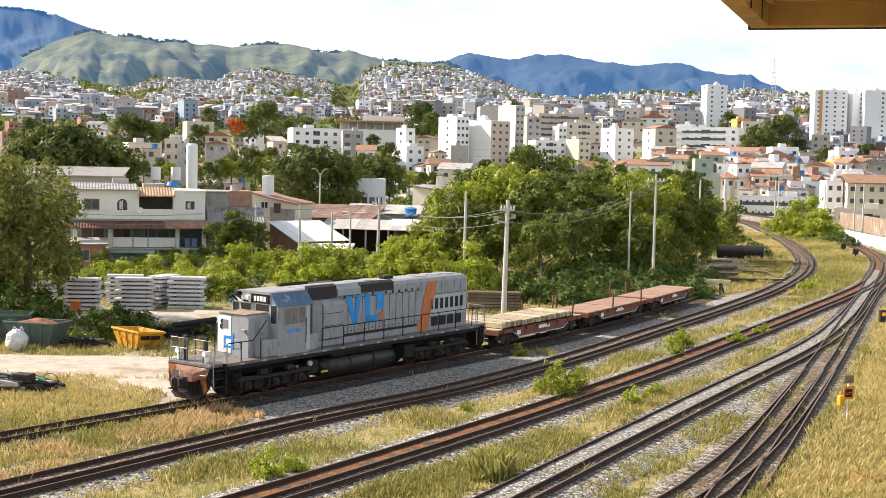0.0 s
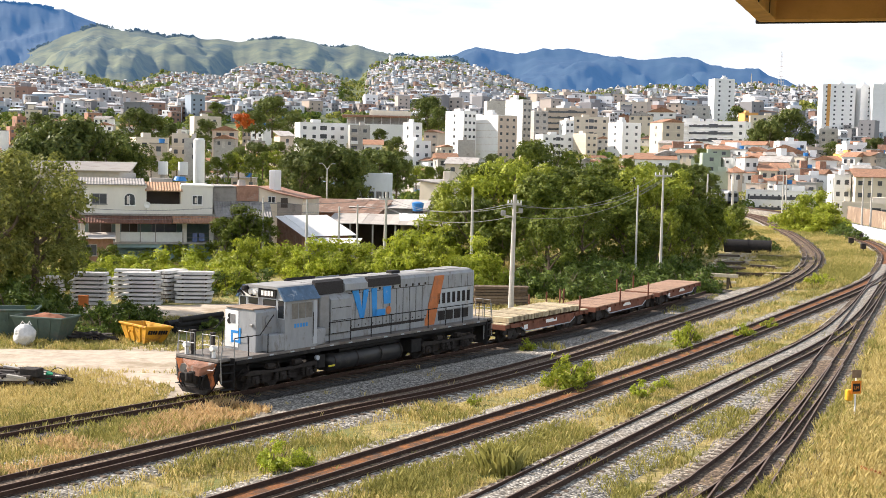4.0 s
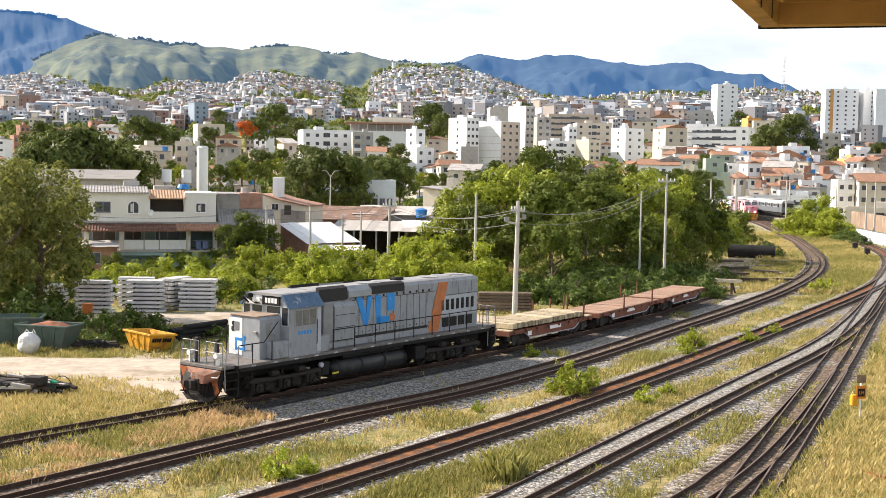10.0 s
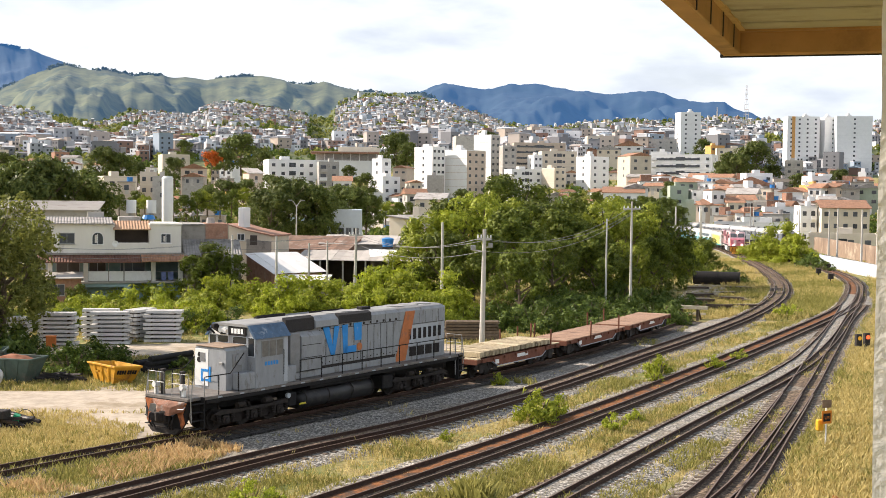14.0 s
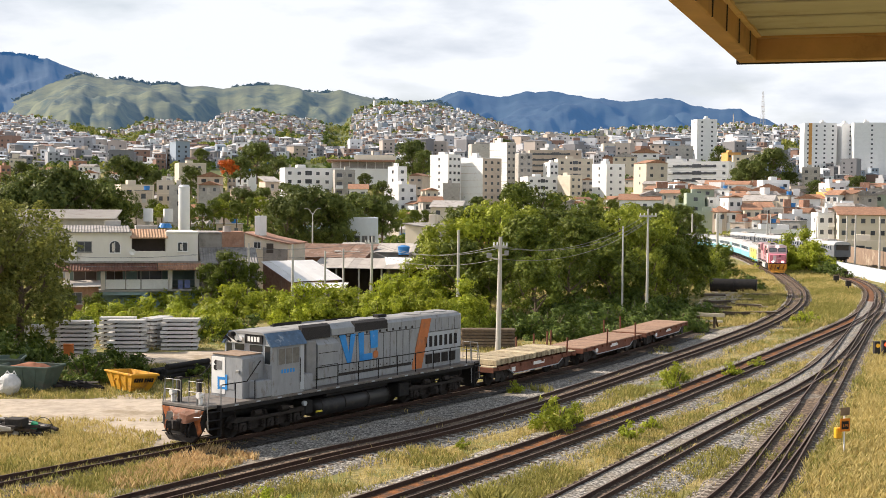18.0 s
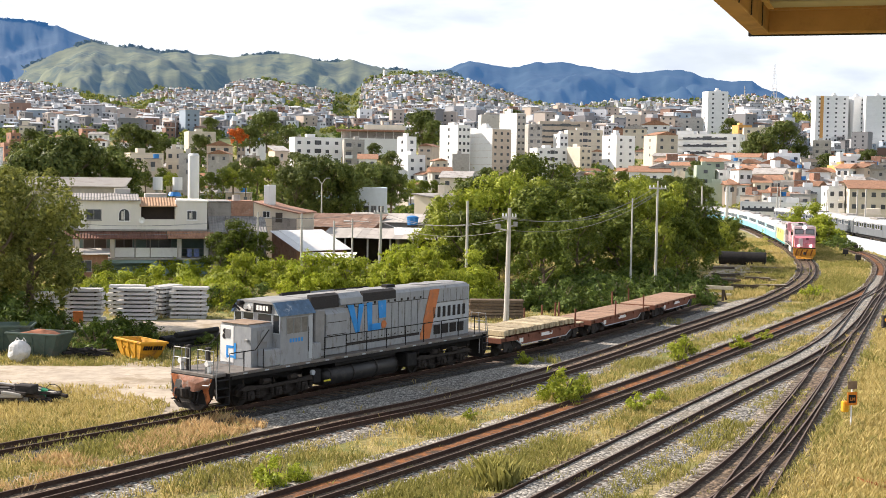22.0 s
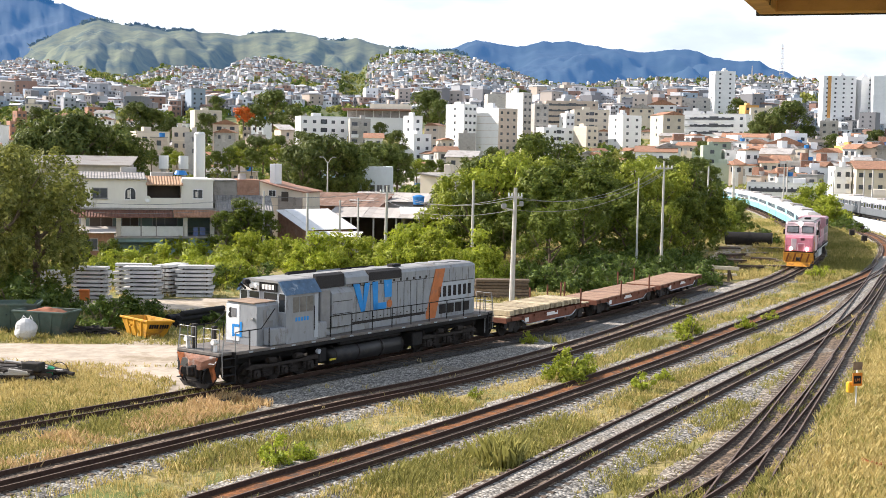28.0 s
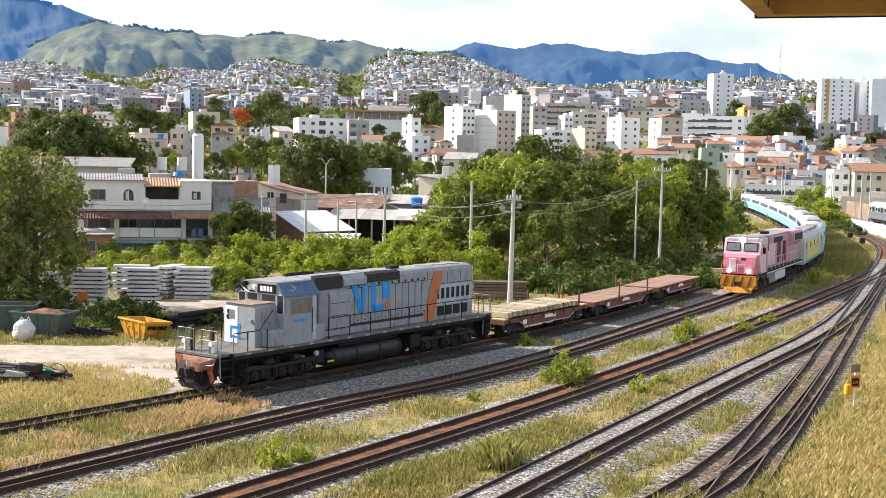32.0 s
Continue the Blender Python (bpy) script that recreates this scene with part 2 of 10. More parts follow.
def stone_mat(name, lo, hi, dirt, scale):
    """Broken stone: a tone for each stone, gap shade put into the colour, patches of dirt."""
    m = bpy.data.materials.new(name)
    m.use_nodes = True
    n, l = m.node_tree.nodes, m.node_tree.links
    b = n["Principled BSDF"]
    b.inputs["Roughness"].default_value, b.inputs["Specular IOR Level"].default_value = 0.9, 0.2
    tc = n.new("ShaderNodeTexCoord")
    vo = n.new("ShaderNodeTexVoronoi")
    vo.inputs["Scale"].default_value = scale
    l.new(tc.outputs["Object"], vo.inputs["Vector"])
    sep = n.new("ShaderNodeSeparateColor")
    l.new(vo.outputs["Color"], sep.inputs["Color"])
    r = n.new("ShaderNodeValToRGB")
    r.color_ramp.elements[0].color, r.color_ramp.elements[1].color = (*lo, 1), (*hi, 1)
    l.new(sep.outputs["Red"], r.inputs["Fac"])
    # colour darkens towards each stone's edge to imitate shade between stones
    gap = n.new("ShaderNodeMapRange")
    gap.inputs["From Min"].default_value, gap.inputs["From Max"].default_value = 0.25, 0.75
    gap.inputs["To Min"].default_value, gap.inputs["To Max"].default_value = 1.0, 0.35
    l.new(vo.outputs["Distance"], gap.inputs["Value"])
    mul = n.new("ShaderNodeMixRGB")
    mul.blend_type = "MULTIPLY"
    mul.inputs["Fac"].default_value = 1.0
    l.new(r.outputs["Color"], mul.inputs["Color1"])
    l.new(gap.outputs["Result"], mul.inputs["Color2"])
    no = n.new("ShaderNodeTexNoise")
    no.inputs["Scale"].default_value, no.inputs["Detail"].default_value, no.inputs["Roughness"].default_value = 0.4, 8, 0.7
    l.new(tc.outputs["Object"], no.inputs["Vector"])
    r2 = n.new("ShaderNodeValToRGB")
    r2.color_ramp.elements[0].position, r2.color_ramp.elements[1].position = 0.50, 0.68
    l.new(no.outputs["Fac"], r2.inputs["Fac"])
    mx = n.new("ShaderNodeMixRGB")
    mx.inputs["Color2"].default_value = (*dirt, 1)
    half = n.new("ShaderNodeMath")
    half.operation = "MULTIPLY"
    half.inputs[1].default_value = 0.65
    l.new(r2.outputs["Color"], half.inputs[0])
    l.new(half.outputs["Value"], mx.inputs["Fac"])
    l.new(mul.outputs["Color"], mx.inputs["Color1"])
    l.new(mx.outputs["Color"], b.inputs["Base Color"])
    bp = n.new("ShaderNodeBump")
    bp.invert = True
    bp.inputs["Strength"].default_value, bp.inputs["Distance"].default_value = 0.9, 0.05
    l.new(vo.outputs["Distance"], bp.inputs["Height"])
    l.new(bp.outputs["Normal"], b.inputs["Normal"])
    MATS[name] = m
    return m


BALLAST = stone_mat("grey_ballast", (0.14, 0.13, 0.115), (0.60, 0.565, 0.50), (0.24, 0.20, 0.14), 9.0)
BALLAST_MIXED = stone_mat("mixed_dusty_ballast", (0.12, 0.105, 0.09), (0.50, 0.44, 0.36), (0.24, 0.20, 0.12), 8.0)
BALLAST_BROWN = stone_mat("brown_stained_ballast", (0.08, 0.06, 0.045), (0.37, 0.275, 0.19), (0.15, 0.11, 0.07), 8.0)
DIRT = mat("pale_trodden_dirt", (0.44, 0.375, 0.295), 0.95, 0.28, 1.4, (0.27, 0.215, 0.14), 0.36, 0.28, 0.7, 9)
RAIL = mat("dark_rail_steel", (0.062, 0.036, 0.026), 0.8, 0.35, 6, metal=0.1)
RAIL_HEAD = mat("worn_rail_head", (0.16, 0.105, 0.075), 0.5, 0.3, 8, metal=0.25)
RUST = mat("rust_orange", (0.27, 0.085, 0.022), 0.9, 0.35, 4, (0.10, 0.04, 0.02), 0.3, 1.0, 0.4, 30)
SLEEPER = mat("weathered_sleeper_wood", (0.10, 0.075, 0.055), 0.9, 0.4, 7, bump=0.5, rnd=0.35)
CONCRETE = mat("grey_concrete", (0.42, 0.40, 0.37), 0.85, 0.15, 3, (0.22, 0.20, 0.18), 0.25, 0.5, 0.3, 25, rnd=0.1)
PLASTER = mat("old_white_plaster", (0.80, 0.78, 0.73), 0.8, 0.05, 4, (0.55, 0.50, 0.42), 0.1, 1.2, 0.5, 22)


# how high the crowded hillside climbs: bearing (x over y) and rise over distance
CREST = ((-0.367, 0.0626), (-0.339, 0.0663), (-0.307, 0.0628), (-0.289, 0.0586), (-0.257, 0.0555), (-0.234, 0.0664), (-0.207, 0.0642), (-0.184, 0.0623), (-0.17, 0.0721), (-0.148, 0.0744), (-0.12, 0.0703), (-0.093, 0.0649), (-0.077, 0.0634), (-0.065, 0.0772), (-0.047, 0.0817), (-0.02, 0.0822), (-0.002, 0.0798), (0.021, 0.0752), (0.044, 0.0679), (0.066, 0.0601), (0.089, 0.0574), (0.112, 0.0578), (0.134, 0.0614), (0.162, 0.0632), (0.202, 0.0626), (0.239, 0.0656), (0.27, 0.063), (0.298, 0.0612), (0.343, 0.0612))


def crest(u):
    return float(np.interp(u, [p[0] for p in CREST], [p[1] for p in CREST]))


def bare(u, d):
    """Open ground on the hillside: a grassy strip running down it and a wooded gully."""
    f = (d - 850) / 1600
    strip = abs(u + 0.20 + 0.10 * f + 0.008 * math.sin(d * 0.02)) < 0.011 + 0.014 * f and f > 0.2
    return strip or (abs(u + 0.078 + 0.010 * (1 - f)) < 0.011 and f > 0.25)


def height(x, y):
    """The lie of the land: a flat yard, then the town climbing to the hills."""
    d = math.hypot(x, y)
    if y < 60 or d < 150:
        return -0.32
    u = x / y
    prof = ((150, -0.32), (300, 0.0), (420, 5), (540, 13), (726, 33), (850, 42), (1000, 51))
    z = prof[-1][1]
    for (a, za), (b, zb) in zip(prof, prof[1:]):
        if d < b:
            z = za + (zb - za) * (d - a) / (b - a)
            break
    if d > 850:
        f = min(1.0, (d - 850) / 1600)
        low, top = (42 - 10.4) / 850, crest(u)
        z = 10.4 + d * (low + (top - low) * (0.35 * f + 0.65 * f ** 0.7))
        gully = math.exp(-((u + 0.076) / 0.016) ** 2) + 0.5 * math.exp(-((u + 0.235) / 0.03) ** 2)
        z -= 20 * gully * math.sin(math.pi * f) ** 0.8
        z += math.sin(math.pi * min(1, f * 1.1 + 0.05)) * 20 * noise.noise((x * 0.0042, y * 0.0026, 3.0))
    # a hollow on the right, where the tower blocks stand
    z -= 13 / (1 + math.exp(min(30, -(u - 0.27) / 0.012))) * math.exp(-((d - 790) / 130) ** 2)
    far = min(1, max(0, (d - 700) / 700))
    z += far * 5 * noise.noise((x * 0.014, y * 0.014, 4.0)) + min(1, (d - 150) / 200) * 4 * noise.noise((x * 0.012, y * 0.012, 9.0)) * (1 - far)
    # the railway keeps level
    if d < 560 and x > -60:
        away = float(min(np.min(np.hypot(l[::8, 0] - x, l[::8, 1] - y)) for l in (LINE_MAIN, LINE_METRO)))
        z = -0.32 + (z + 0.32) * min(1, max(0, (away - 12) / 16))
    return max(-0.32, z)


def build_ground():
    rings = [4, 12, 22, 30, 36, 42, 48, 55, 63, 72, 82, 94, 108, 124, 142, 163, 185, 210, 238, 270, 288, 305, 324, 345, 366, 390, 415, 440, 468, 500, 533, 570, 650, 740, 840, 900, 960, 1030, 1100, 1180, 1280, 1380, 1480, 1600, 1720, 1840, 1960, 2080, 2200, 2320, 2450]
    turns = [a for a in range(-180, -32, 12)] + [a * 0.4 for a in range(-76, 77)] + [a for a in range(36, 180, 12)]
    g = Geo()
    g.v.append((0, 0, -0.32))
    for r in rings:
        for a in turns:
            x, y = r * math.sin(radians(a)), r * math.cos(radians(a))
            g.v.append((x, y, height(x, y) + (0.05 * noise.noise((x * 0.25, y * 0.25, 0)) if 30 < r < 140 else 0)))
    n = len(turns)
    g.f += [(0, 1 + i, 1 + (i + 1) % n) for i in range(n)]
    for k in range(len(rings) - 1):
        for i in range(n):
            a, b = 1 + k * n, 1 + (k + 1) * n
            g.f.append((a + i, b + i, b + (i + 1) % n, a + (i + 1) % n))
    ob = part("ground", g, SOIL, smooth=True)
    ob.data.materials.append(SLOPE)
    for p in ob.data.polygons:
        c = p.center
        p.material_index = 1 if math.hypot(c.x, c.y) > 660 and c.y > 0 else 0
    tagged(ob, "dry grass and bare soil rising to the town", "ground", kind="structure")


# ---- tracks: mixed gauge, three rails on dark sleepers ----
LINE_LOCO = smooth_line([(-46.0, 8.0), (-26.2, 33.2), (-17.0, 45.6), (-10.92, 53.55), (1.4, 70.45), (7.2, 79.3), (12.6, 88.6), (18.6, 100.0), (23.6, 110.2)])
LINE_MAIN = smooth_line([(-42, -3), (-30.0, 14.6), (-20.0, 29.5), (-10.9, 43.0), (-5.2, 51.2), (0.15, 58.0), (5.2, 65.8), (9.3, 73.0), (15.1, 83.9), (20.1, 93.2), (25.2, 103.1), (30.3, 113.6), (36.0, 126.9), (41.0, 140.5), (46.0, 157.5), (50.5, 177), (54.5, 197), (57.8, 216), (61.8, 240), (65.2, 262), (67.8, 285), (69, 310), (68, 340), (63, 375), (53, 410), (36, 448), (10, 490), (-22, 530), (-62, 568), (-104, 604)])
LINE_MID = smooth_line([(-37, -8.5), (-20, 17.0), (-12.6, 28.0), (-5.9, 38.1), (-2.5, 43.2), (4.4, 53.9), (11.4, 65.6), (15.9, 73.6), (21.8, 84.2), (25.8, 91.5), (30.2, 99.6), (35.5, 109.4), (41.1, 120.3), (46.3, 132.0), (51.2, 145.0), (55.4, 157), (59.4, 171), (62.6, 186), (64.6, 204), (65.9, 222), (67.0, 245), (68.6, 270), (70.0, 295)])
LINE_METRO = smooth_line([(-60, 520), (-10, 492), (28, 460), (50, 425), (62, 395), (70, 360), (73.6, 325), (75.0, 290), (75.0, 260), (73.8, 235), (71.6, 214), (70.2, 199), (69.0, 184), (67.6, 168), (66.0, 150), (64, 130), (62, 108)])
LINE_FOUR = smooth_line([(-16, 8.0), (-4.5, 27.0), (1.9, 38.6), (6.2, 46.4), (9.2, 51.8), (12.9, 58.5), (17.8, 67.2), (20.8, 72.5), (24.0, 78.6), (27.0, 84.8), (32.5, 97.4), (38.6, 112.5), (44.6, 128.0), (50.4, 143.0)])
LINE_FIVE = smooth_line([(-12, 7), (-3.0, 21.6), (7.7, 38.9), (9.6, 42.3), (11.5, 46.0), (13.8, 51.0), (16.9, 58.2), (19.9, 65.4), (22.7, 72.2), (25.6, 79.5), (31.4, 94.0), (38.0, 110.4), (45.0, 126.7), (50.0, 141.0)])
LINE_SIX = smooth_line([(-2.6, 9), (2.0, 20.5), (5.8, 30.2), (9.6, 39.8), (13.2, 48.7), (16.2, 56.1), (18.7, 62.2), (21.0, 67.9)])


def rail_piece(line, off, s0, s1, top=0.0):
    """A rail with foot, web and head, off metres to the left of the line."""
    foot, head = Geo(), Geo()
    prof = [(-0.075, -0.19), (0.075, -0.19), (0.075, -0.17), (0.014, -0.15), (0.014, -0.042), (0.036, -0.036), (0.036, -0.006), (-0.036, -0.006), (-0.036, -0.036), (-0.014, -0.042), (-0.014, -0.15), (-0.075, -0.17)]
    step, n = 1.0, len(prof)
    ss = np.arange(s0, s1, step)
    for g, pr in ((foot, prof), (head, [(-0.03, -0.006), (0.03, -0.006), (0.026, 0.0), (-0.026, 0.0)])):
        m = len(pr)
        for s in ss:
            p, d = along(line, s)
            nx, ny = -d[1], d[0]
            g.v += [(p[0] + nx * (off + a), p[1] + ny * (off + a), top + b) for a, b in pr]
        for k in range(len(ss) - 1):
            g.f += [(k * m + i, k * m + (i + 1) % m, (k + 1) * m + (i + 1) % m, (k + 1) * m + i) for i in range(m)]
        g.f += [tuple(range(m))[::-1], tuple(range((len(ss) - 1) * m, len(ss) * m))]
    return foot, head


build_ground()

SLEEPER_MESH = Geo().box(-0.11, 0.11, -1.3, 1.3, -0.36, -0.170, 0.02).mesh("sleeper", SLEEPER)


def bed(name, line, s0, s1, half_left, half_right, top=-0.215, label="grey crushed stone ballast under the rails", material=None, narrow=0):
    g = Geo()
    ss = np.arange(s0, s1, 1.0)
    cols = (-half_right - 0.5, -half_right, -0.8, 0.8, half_left, half_left + 0.5)
    zs = (-0.42, top - 0.01, top + 0.024, top + 0.024, top - 0.01, -0.42)
    for s in ss:
        p, d = along(line, s)
        for c, z in zip(cols, zs):
            w = 0.35 * noise.noise((s * 0.35, c, 5.0)) if abs(c) > 1 else 0
            if narrow and abs(c) > 1:
                w -= math.copysign(max(0, abs(c) - 1.6 - 0.3 * noise.noise((s * 0.5, c, 1.0))) * min(1, max(0, (p[1] - narrow) / 14)), c)
            g.v.append((p[0] - d[1] * (c + w), p[1] + d[0] * (c + w), z + 0.03 * noise.noise((s * 0.8, c * 1.7, 2.0))))
    m = len(cols)
    for k in range(len(ss) - 1):
        g.f += [(k * m + i, k * m + i + 1, (k + 1) * m + i + 1, (k + 1) * m + i) for i in range(m - 1)]
    return tagged(part(name, g, material or BALLAST, smooth=True), label, "ballast", kind="structure")


def track(line, s0, s1, offs, rows, label, fills=()):
    """One railway track: each rail and each near sleeper a piece of its own; rows are the metres in which sleepers show."""
    root = thing("railway_track", Matrix(), label, "railway track", "railway tracks", "structure")
    for off in offs:
        foot, head = rail_piece(line, off, s0, s1)
        r = part("rail", foot, RAIL, root)
        part("rail_head", head, RAIL_HEAD, r, "worn shiny running surface")
    k, rest = 0, Geo()
    mid = (offs[0] + offs[-1]) / 2
    for s in np.arange(s0 + 0.3, s1 - 0.3, 0.62):
        p, d = along(line, s)
        m = Matrix.Translation((p[0] - d[1] * mid, p[1] + d[0] * mid, random.uniform(-0.012, 0.008))) @ Matrix.Rotation(math.atan2(d[1], d[0]) + random.uniform(-0.02, 0.02), 4, "Z")
        if rows[0] < s < rows[1] and k < 290:
            part("sleeper", SLEEPER_MESH, None, root, at=m)
            k += 1
        else:
            rest.box(-0.11, 0.11, -1.3, 1.3, -0.36, -0.170, 0, m)
    if rest.v:
        tagged(part("far_sleepers", rest, SLEEPER, root), kind="stuff")
    for name, o0, o1, z, material, lab in fills:
        g = Geo()
        ss = np.arange(s0, s1, 0.5)
        for s in ss:
            p, d = along(line, s)
            for c in (o0, (o0 + o1) / 2, o1):
                g.v.append((p[0] - d[1] * c, p[1] + d[0] * c, z + 0.03 * noise.noise((s * 0.9, c, 1.0))))
        g.f = [(3 * k + i, 3 * k + i + 1, 3 * k + i + 4, 3 * k + i + 3) for k in range(len(ss) - 1) for i in (0, 1)]
        part(name, g, material, root, lab)
    return root


RUST_SOIL = mat("rusty_soil", (0.22, 0.085, 0.026), 0.95, 0.6, 6, (0.070, 0.045, 0.030), 0.52, 1.6, 1.0, 20)

# ---- grey diesel locomotive ----
GREY = mat("faded_grey_paint", (0.295, 0.310, 0.325), 0.6, 0.13, 3.0, (0.15, 0.13, 0.115), 0.27, 1.9, 0.12, 12, streak=0.4)
GREY_LIGHT = mat("pale_grey_paint", (0.42, 0.45, 0.48), 0.6, 0.10, 2.5, (0.30, 0.27, 0.23), 0.18, 1.3, streak=0.3)
WHITE_PAINT = mat("white_paint", (0.80, 0.80, 0.78), 0.5, 0.06, 3, (0.45, 0.42, 0.36), 0.15, 2)
BLUE = mat("bright_blue_paint", (0.035, 0.27, 0.68), 0.5, 0.15, 2, (0.35, 0.42, 0.5), 0.15, 2)
BLUE_DARK = mat("faded_blue_visor", (0.070, 0.125, 0.205), 0.5, 0.35, 3, (0.36, 0.40, 0.44), 0.28, 2.4)
ORANGE = mat("faded_orange_paint", (0.50, 0.17, 0.06), 0.6, 0.2, 2.5, (0.25, 0.14, 0.10), 0.2, 1.5)
BLACK = mat("sooty_black", (0.015, 0.014, 0.014), 0.8, 0.35, 4, (0.035, 0.03, 0.026), 0.25, 1.2)
GRILLE = mat("dark_grille", (0.035, 0.032, 0.032), 0.8, 0.5, 25)
BOGIE_DUST = mat("dusty_brown_bogie", (0.034, 0.028, 0.024), 0.9, 0.45, 6, (0.03, 0.026, 0.024), 0.4, 2.0, 0.3, 30)
UNDER = mat("dusty_underframe", (0.040, 0.035, 0.032), 0.85, 0.4, 5, (0.05, 0.042, 0.035), 0.2, 1.5, 0.3, 30)
STEEL = mat("handrail_steel", (0.30, 0.30, 0.29), 0.5, 0.2, 5, metal=0.3)
GLASS = mat("dark_window_glass", (0.02, 0.024, 0.028), 0.08, 0.1, 3, spec=0.6)
ROOF_GREY = mat("dusty_grey_roof", (0.28, 0.28, 0.275), 0.75, 0.15, 2, (0.24, 0.21, 0.18), 0.28, 0.9)


def louvre(parent, x0, x1, y, z0, z1, n, name="grille"):
    """A recessed dark grille with upright bars."""
    g = part(name, Geo().box(x0, x1, y - 0.02, y + 0.02, z0, z1), GRILLE, parent)
    for i in range(n):
        x = x0 + (x1 - x0) * (i + 0.5) / n
        part("bar", Geo().box(x - 0.012, x + 0.012, y - 0.035, y + 0.035, z0, z1), UNDER, g)


def bogie(parent, x, wheels, mat_frame=None, r=0.5, base=1.75, gauge=1.0, heavy=False):
    """A bogie: side frames with springs and boxes, and wheels as parts of their own."""
    b = thing("bogie", Matrix.Translation((x, 0, 0)), "", "")
    b.parent = parent
    half = base * (wheels - 1) / 2
    for side in (-1, 1):
        y = side * 0.98
        g = Geo()
        g.prism([(-half - 0.75, 0.62), (-half - 0.55, 0.84), (half + 0.55, 0.84), (half + 0.75, 0.62), (half + 0.45, 0.50), (half * 0.6, 0.44), (-half * 0.6, 0.44), (-half - 0.45, 0.50)], y - 0.09, y + 0.09, 1)
        for i in range(wheels):
            c = -half + base * i
            g.box(c - 0.24, c + 0.24, y - 0.13, y + 0.17 * side + 0.0, 0.28, 0.78, 0.04)
            for dx in (-0.36, 0.36):
                g.cyl((c + dx, y, 0.36), (c + dx, y, 0.66), 0.085, n=8)
            if i < wheels - 1:
                g.box(c + base / 2 - 0.28, c + base / 2 + 0.28, y - 0.1, y + 0.1, 0.30, 0.62, 0.04)
        g.cyl((-0.2, y + side * 0.1, 1.15), (0.15, y + side * 0.1, 0.55), 0.06, n=8)
        part("side_frame", g, mat_frame or UNDER, b)
        if heavy:
            for i in range(wheels):
                c = -half + base * i
                part("journal_box", Geo().box(c - 0.2, c + 0.2, y + side * 0.17, y + side * 0.34, 0.34, 0.74, 0.05).cyl((c, y + side * 0.3, 0.52), (c, y + side * 0.42, 0.52), 0.13, n=12), mat_frame, b)
                for dx in (-0.42, 0.42):
                    sp = Geo()
                    for k in range(5):
                        sp.cyl((c + dx, y + side * 0.26, 0.44 + 0.08 * k), (c + dx, y + side * 0.26, 0.49 + 0.08 * k), 0.11, n=10)
                    part("coil_spring", sp, mat_frame, b)
            part("frame_top", Geo().prism([(-half - 0.8, 0.86), (-half - 0.4, 1.02), (-half * 0.5, 0.92), (half * 0.5, 0.92), (half + 0.4, 1.02), (half + 0.8, 0.86), (half + 0.4, 0.80), (-half - 0.4, 0.80)], y + side * 0.18, y + side * 0.36, 1), mat_frame, b)
            for c in (-half * 0.5, half * 0.5):
                part("brake_cylinder", Geo().cyl((c - 0.25, y + side * 0.32, 1.1), (c + 0.2, y + side * 0.32, 1.1), 0.13, n=12).rod([(c + 0.2, y + side * 0.32, 1.1), (c + 0.45, y + side * 0.3, 0.8), (c + 0.45, y + side * 0.3, 0.35)], 0.035), mat_frame, b)
            for c in (-half - 0.5, half + 0.5):
                part("sand_pipe", Geo().rod([(c, y + side * 0.3, 1.3), (c, y + side * 0.3, 0.7), (c * 0.93, y - side * 0.2, 0.15)], 0.03), mat_frame, b)
    for i in range(wheels):
        c = -half + base * i
        for side in (-1, 1):
            w = Geo()
            yy = side * gauge / 2
            w.cyl((c, yy - 0.06, r), (c, yy + 0.06, r), r, n=20)
            w.cyl((c, yy - side * 0.06, r), (c, yy - side * 0.09, r), r + 0.03, n=20)
            part("wheel", w, UNDER, b)
        part("axle", Geo().cyl((c, -gauge / 2, r), (c, gauge / 2, r), 0.09, n=8), UNDER, b)
    return b


def coupler(parent, x, sign, z=0.95, material=None):
    g = Geo()
    g.box(x, x + sign * 0.45, -0.11, 0.11, z - 0.11, z + 0.11, 0.02)
    g.prism([(x + sign * 0.4, -0.2), (x + sign * 0.72, -0.16), (x + sign * 0.66, 0.02), (x + sign * 0.76, 0.15), (x + sign * 0.45, 0.2)], z - 0.16, z + 0.16, 2)
    return part("coupler", g, material or UNDER, parent)


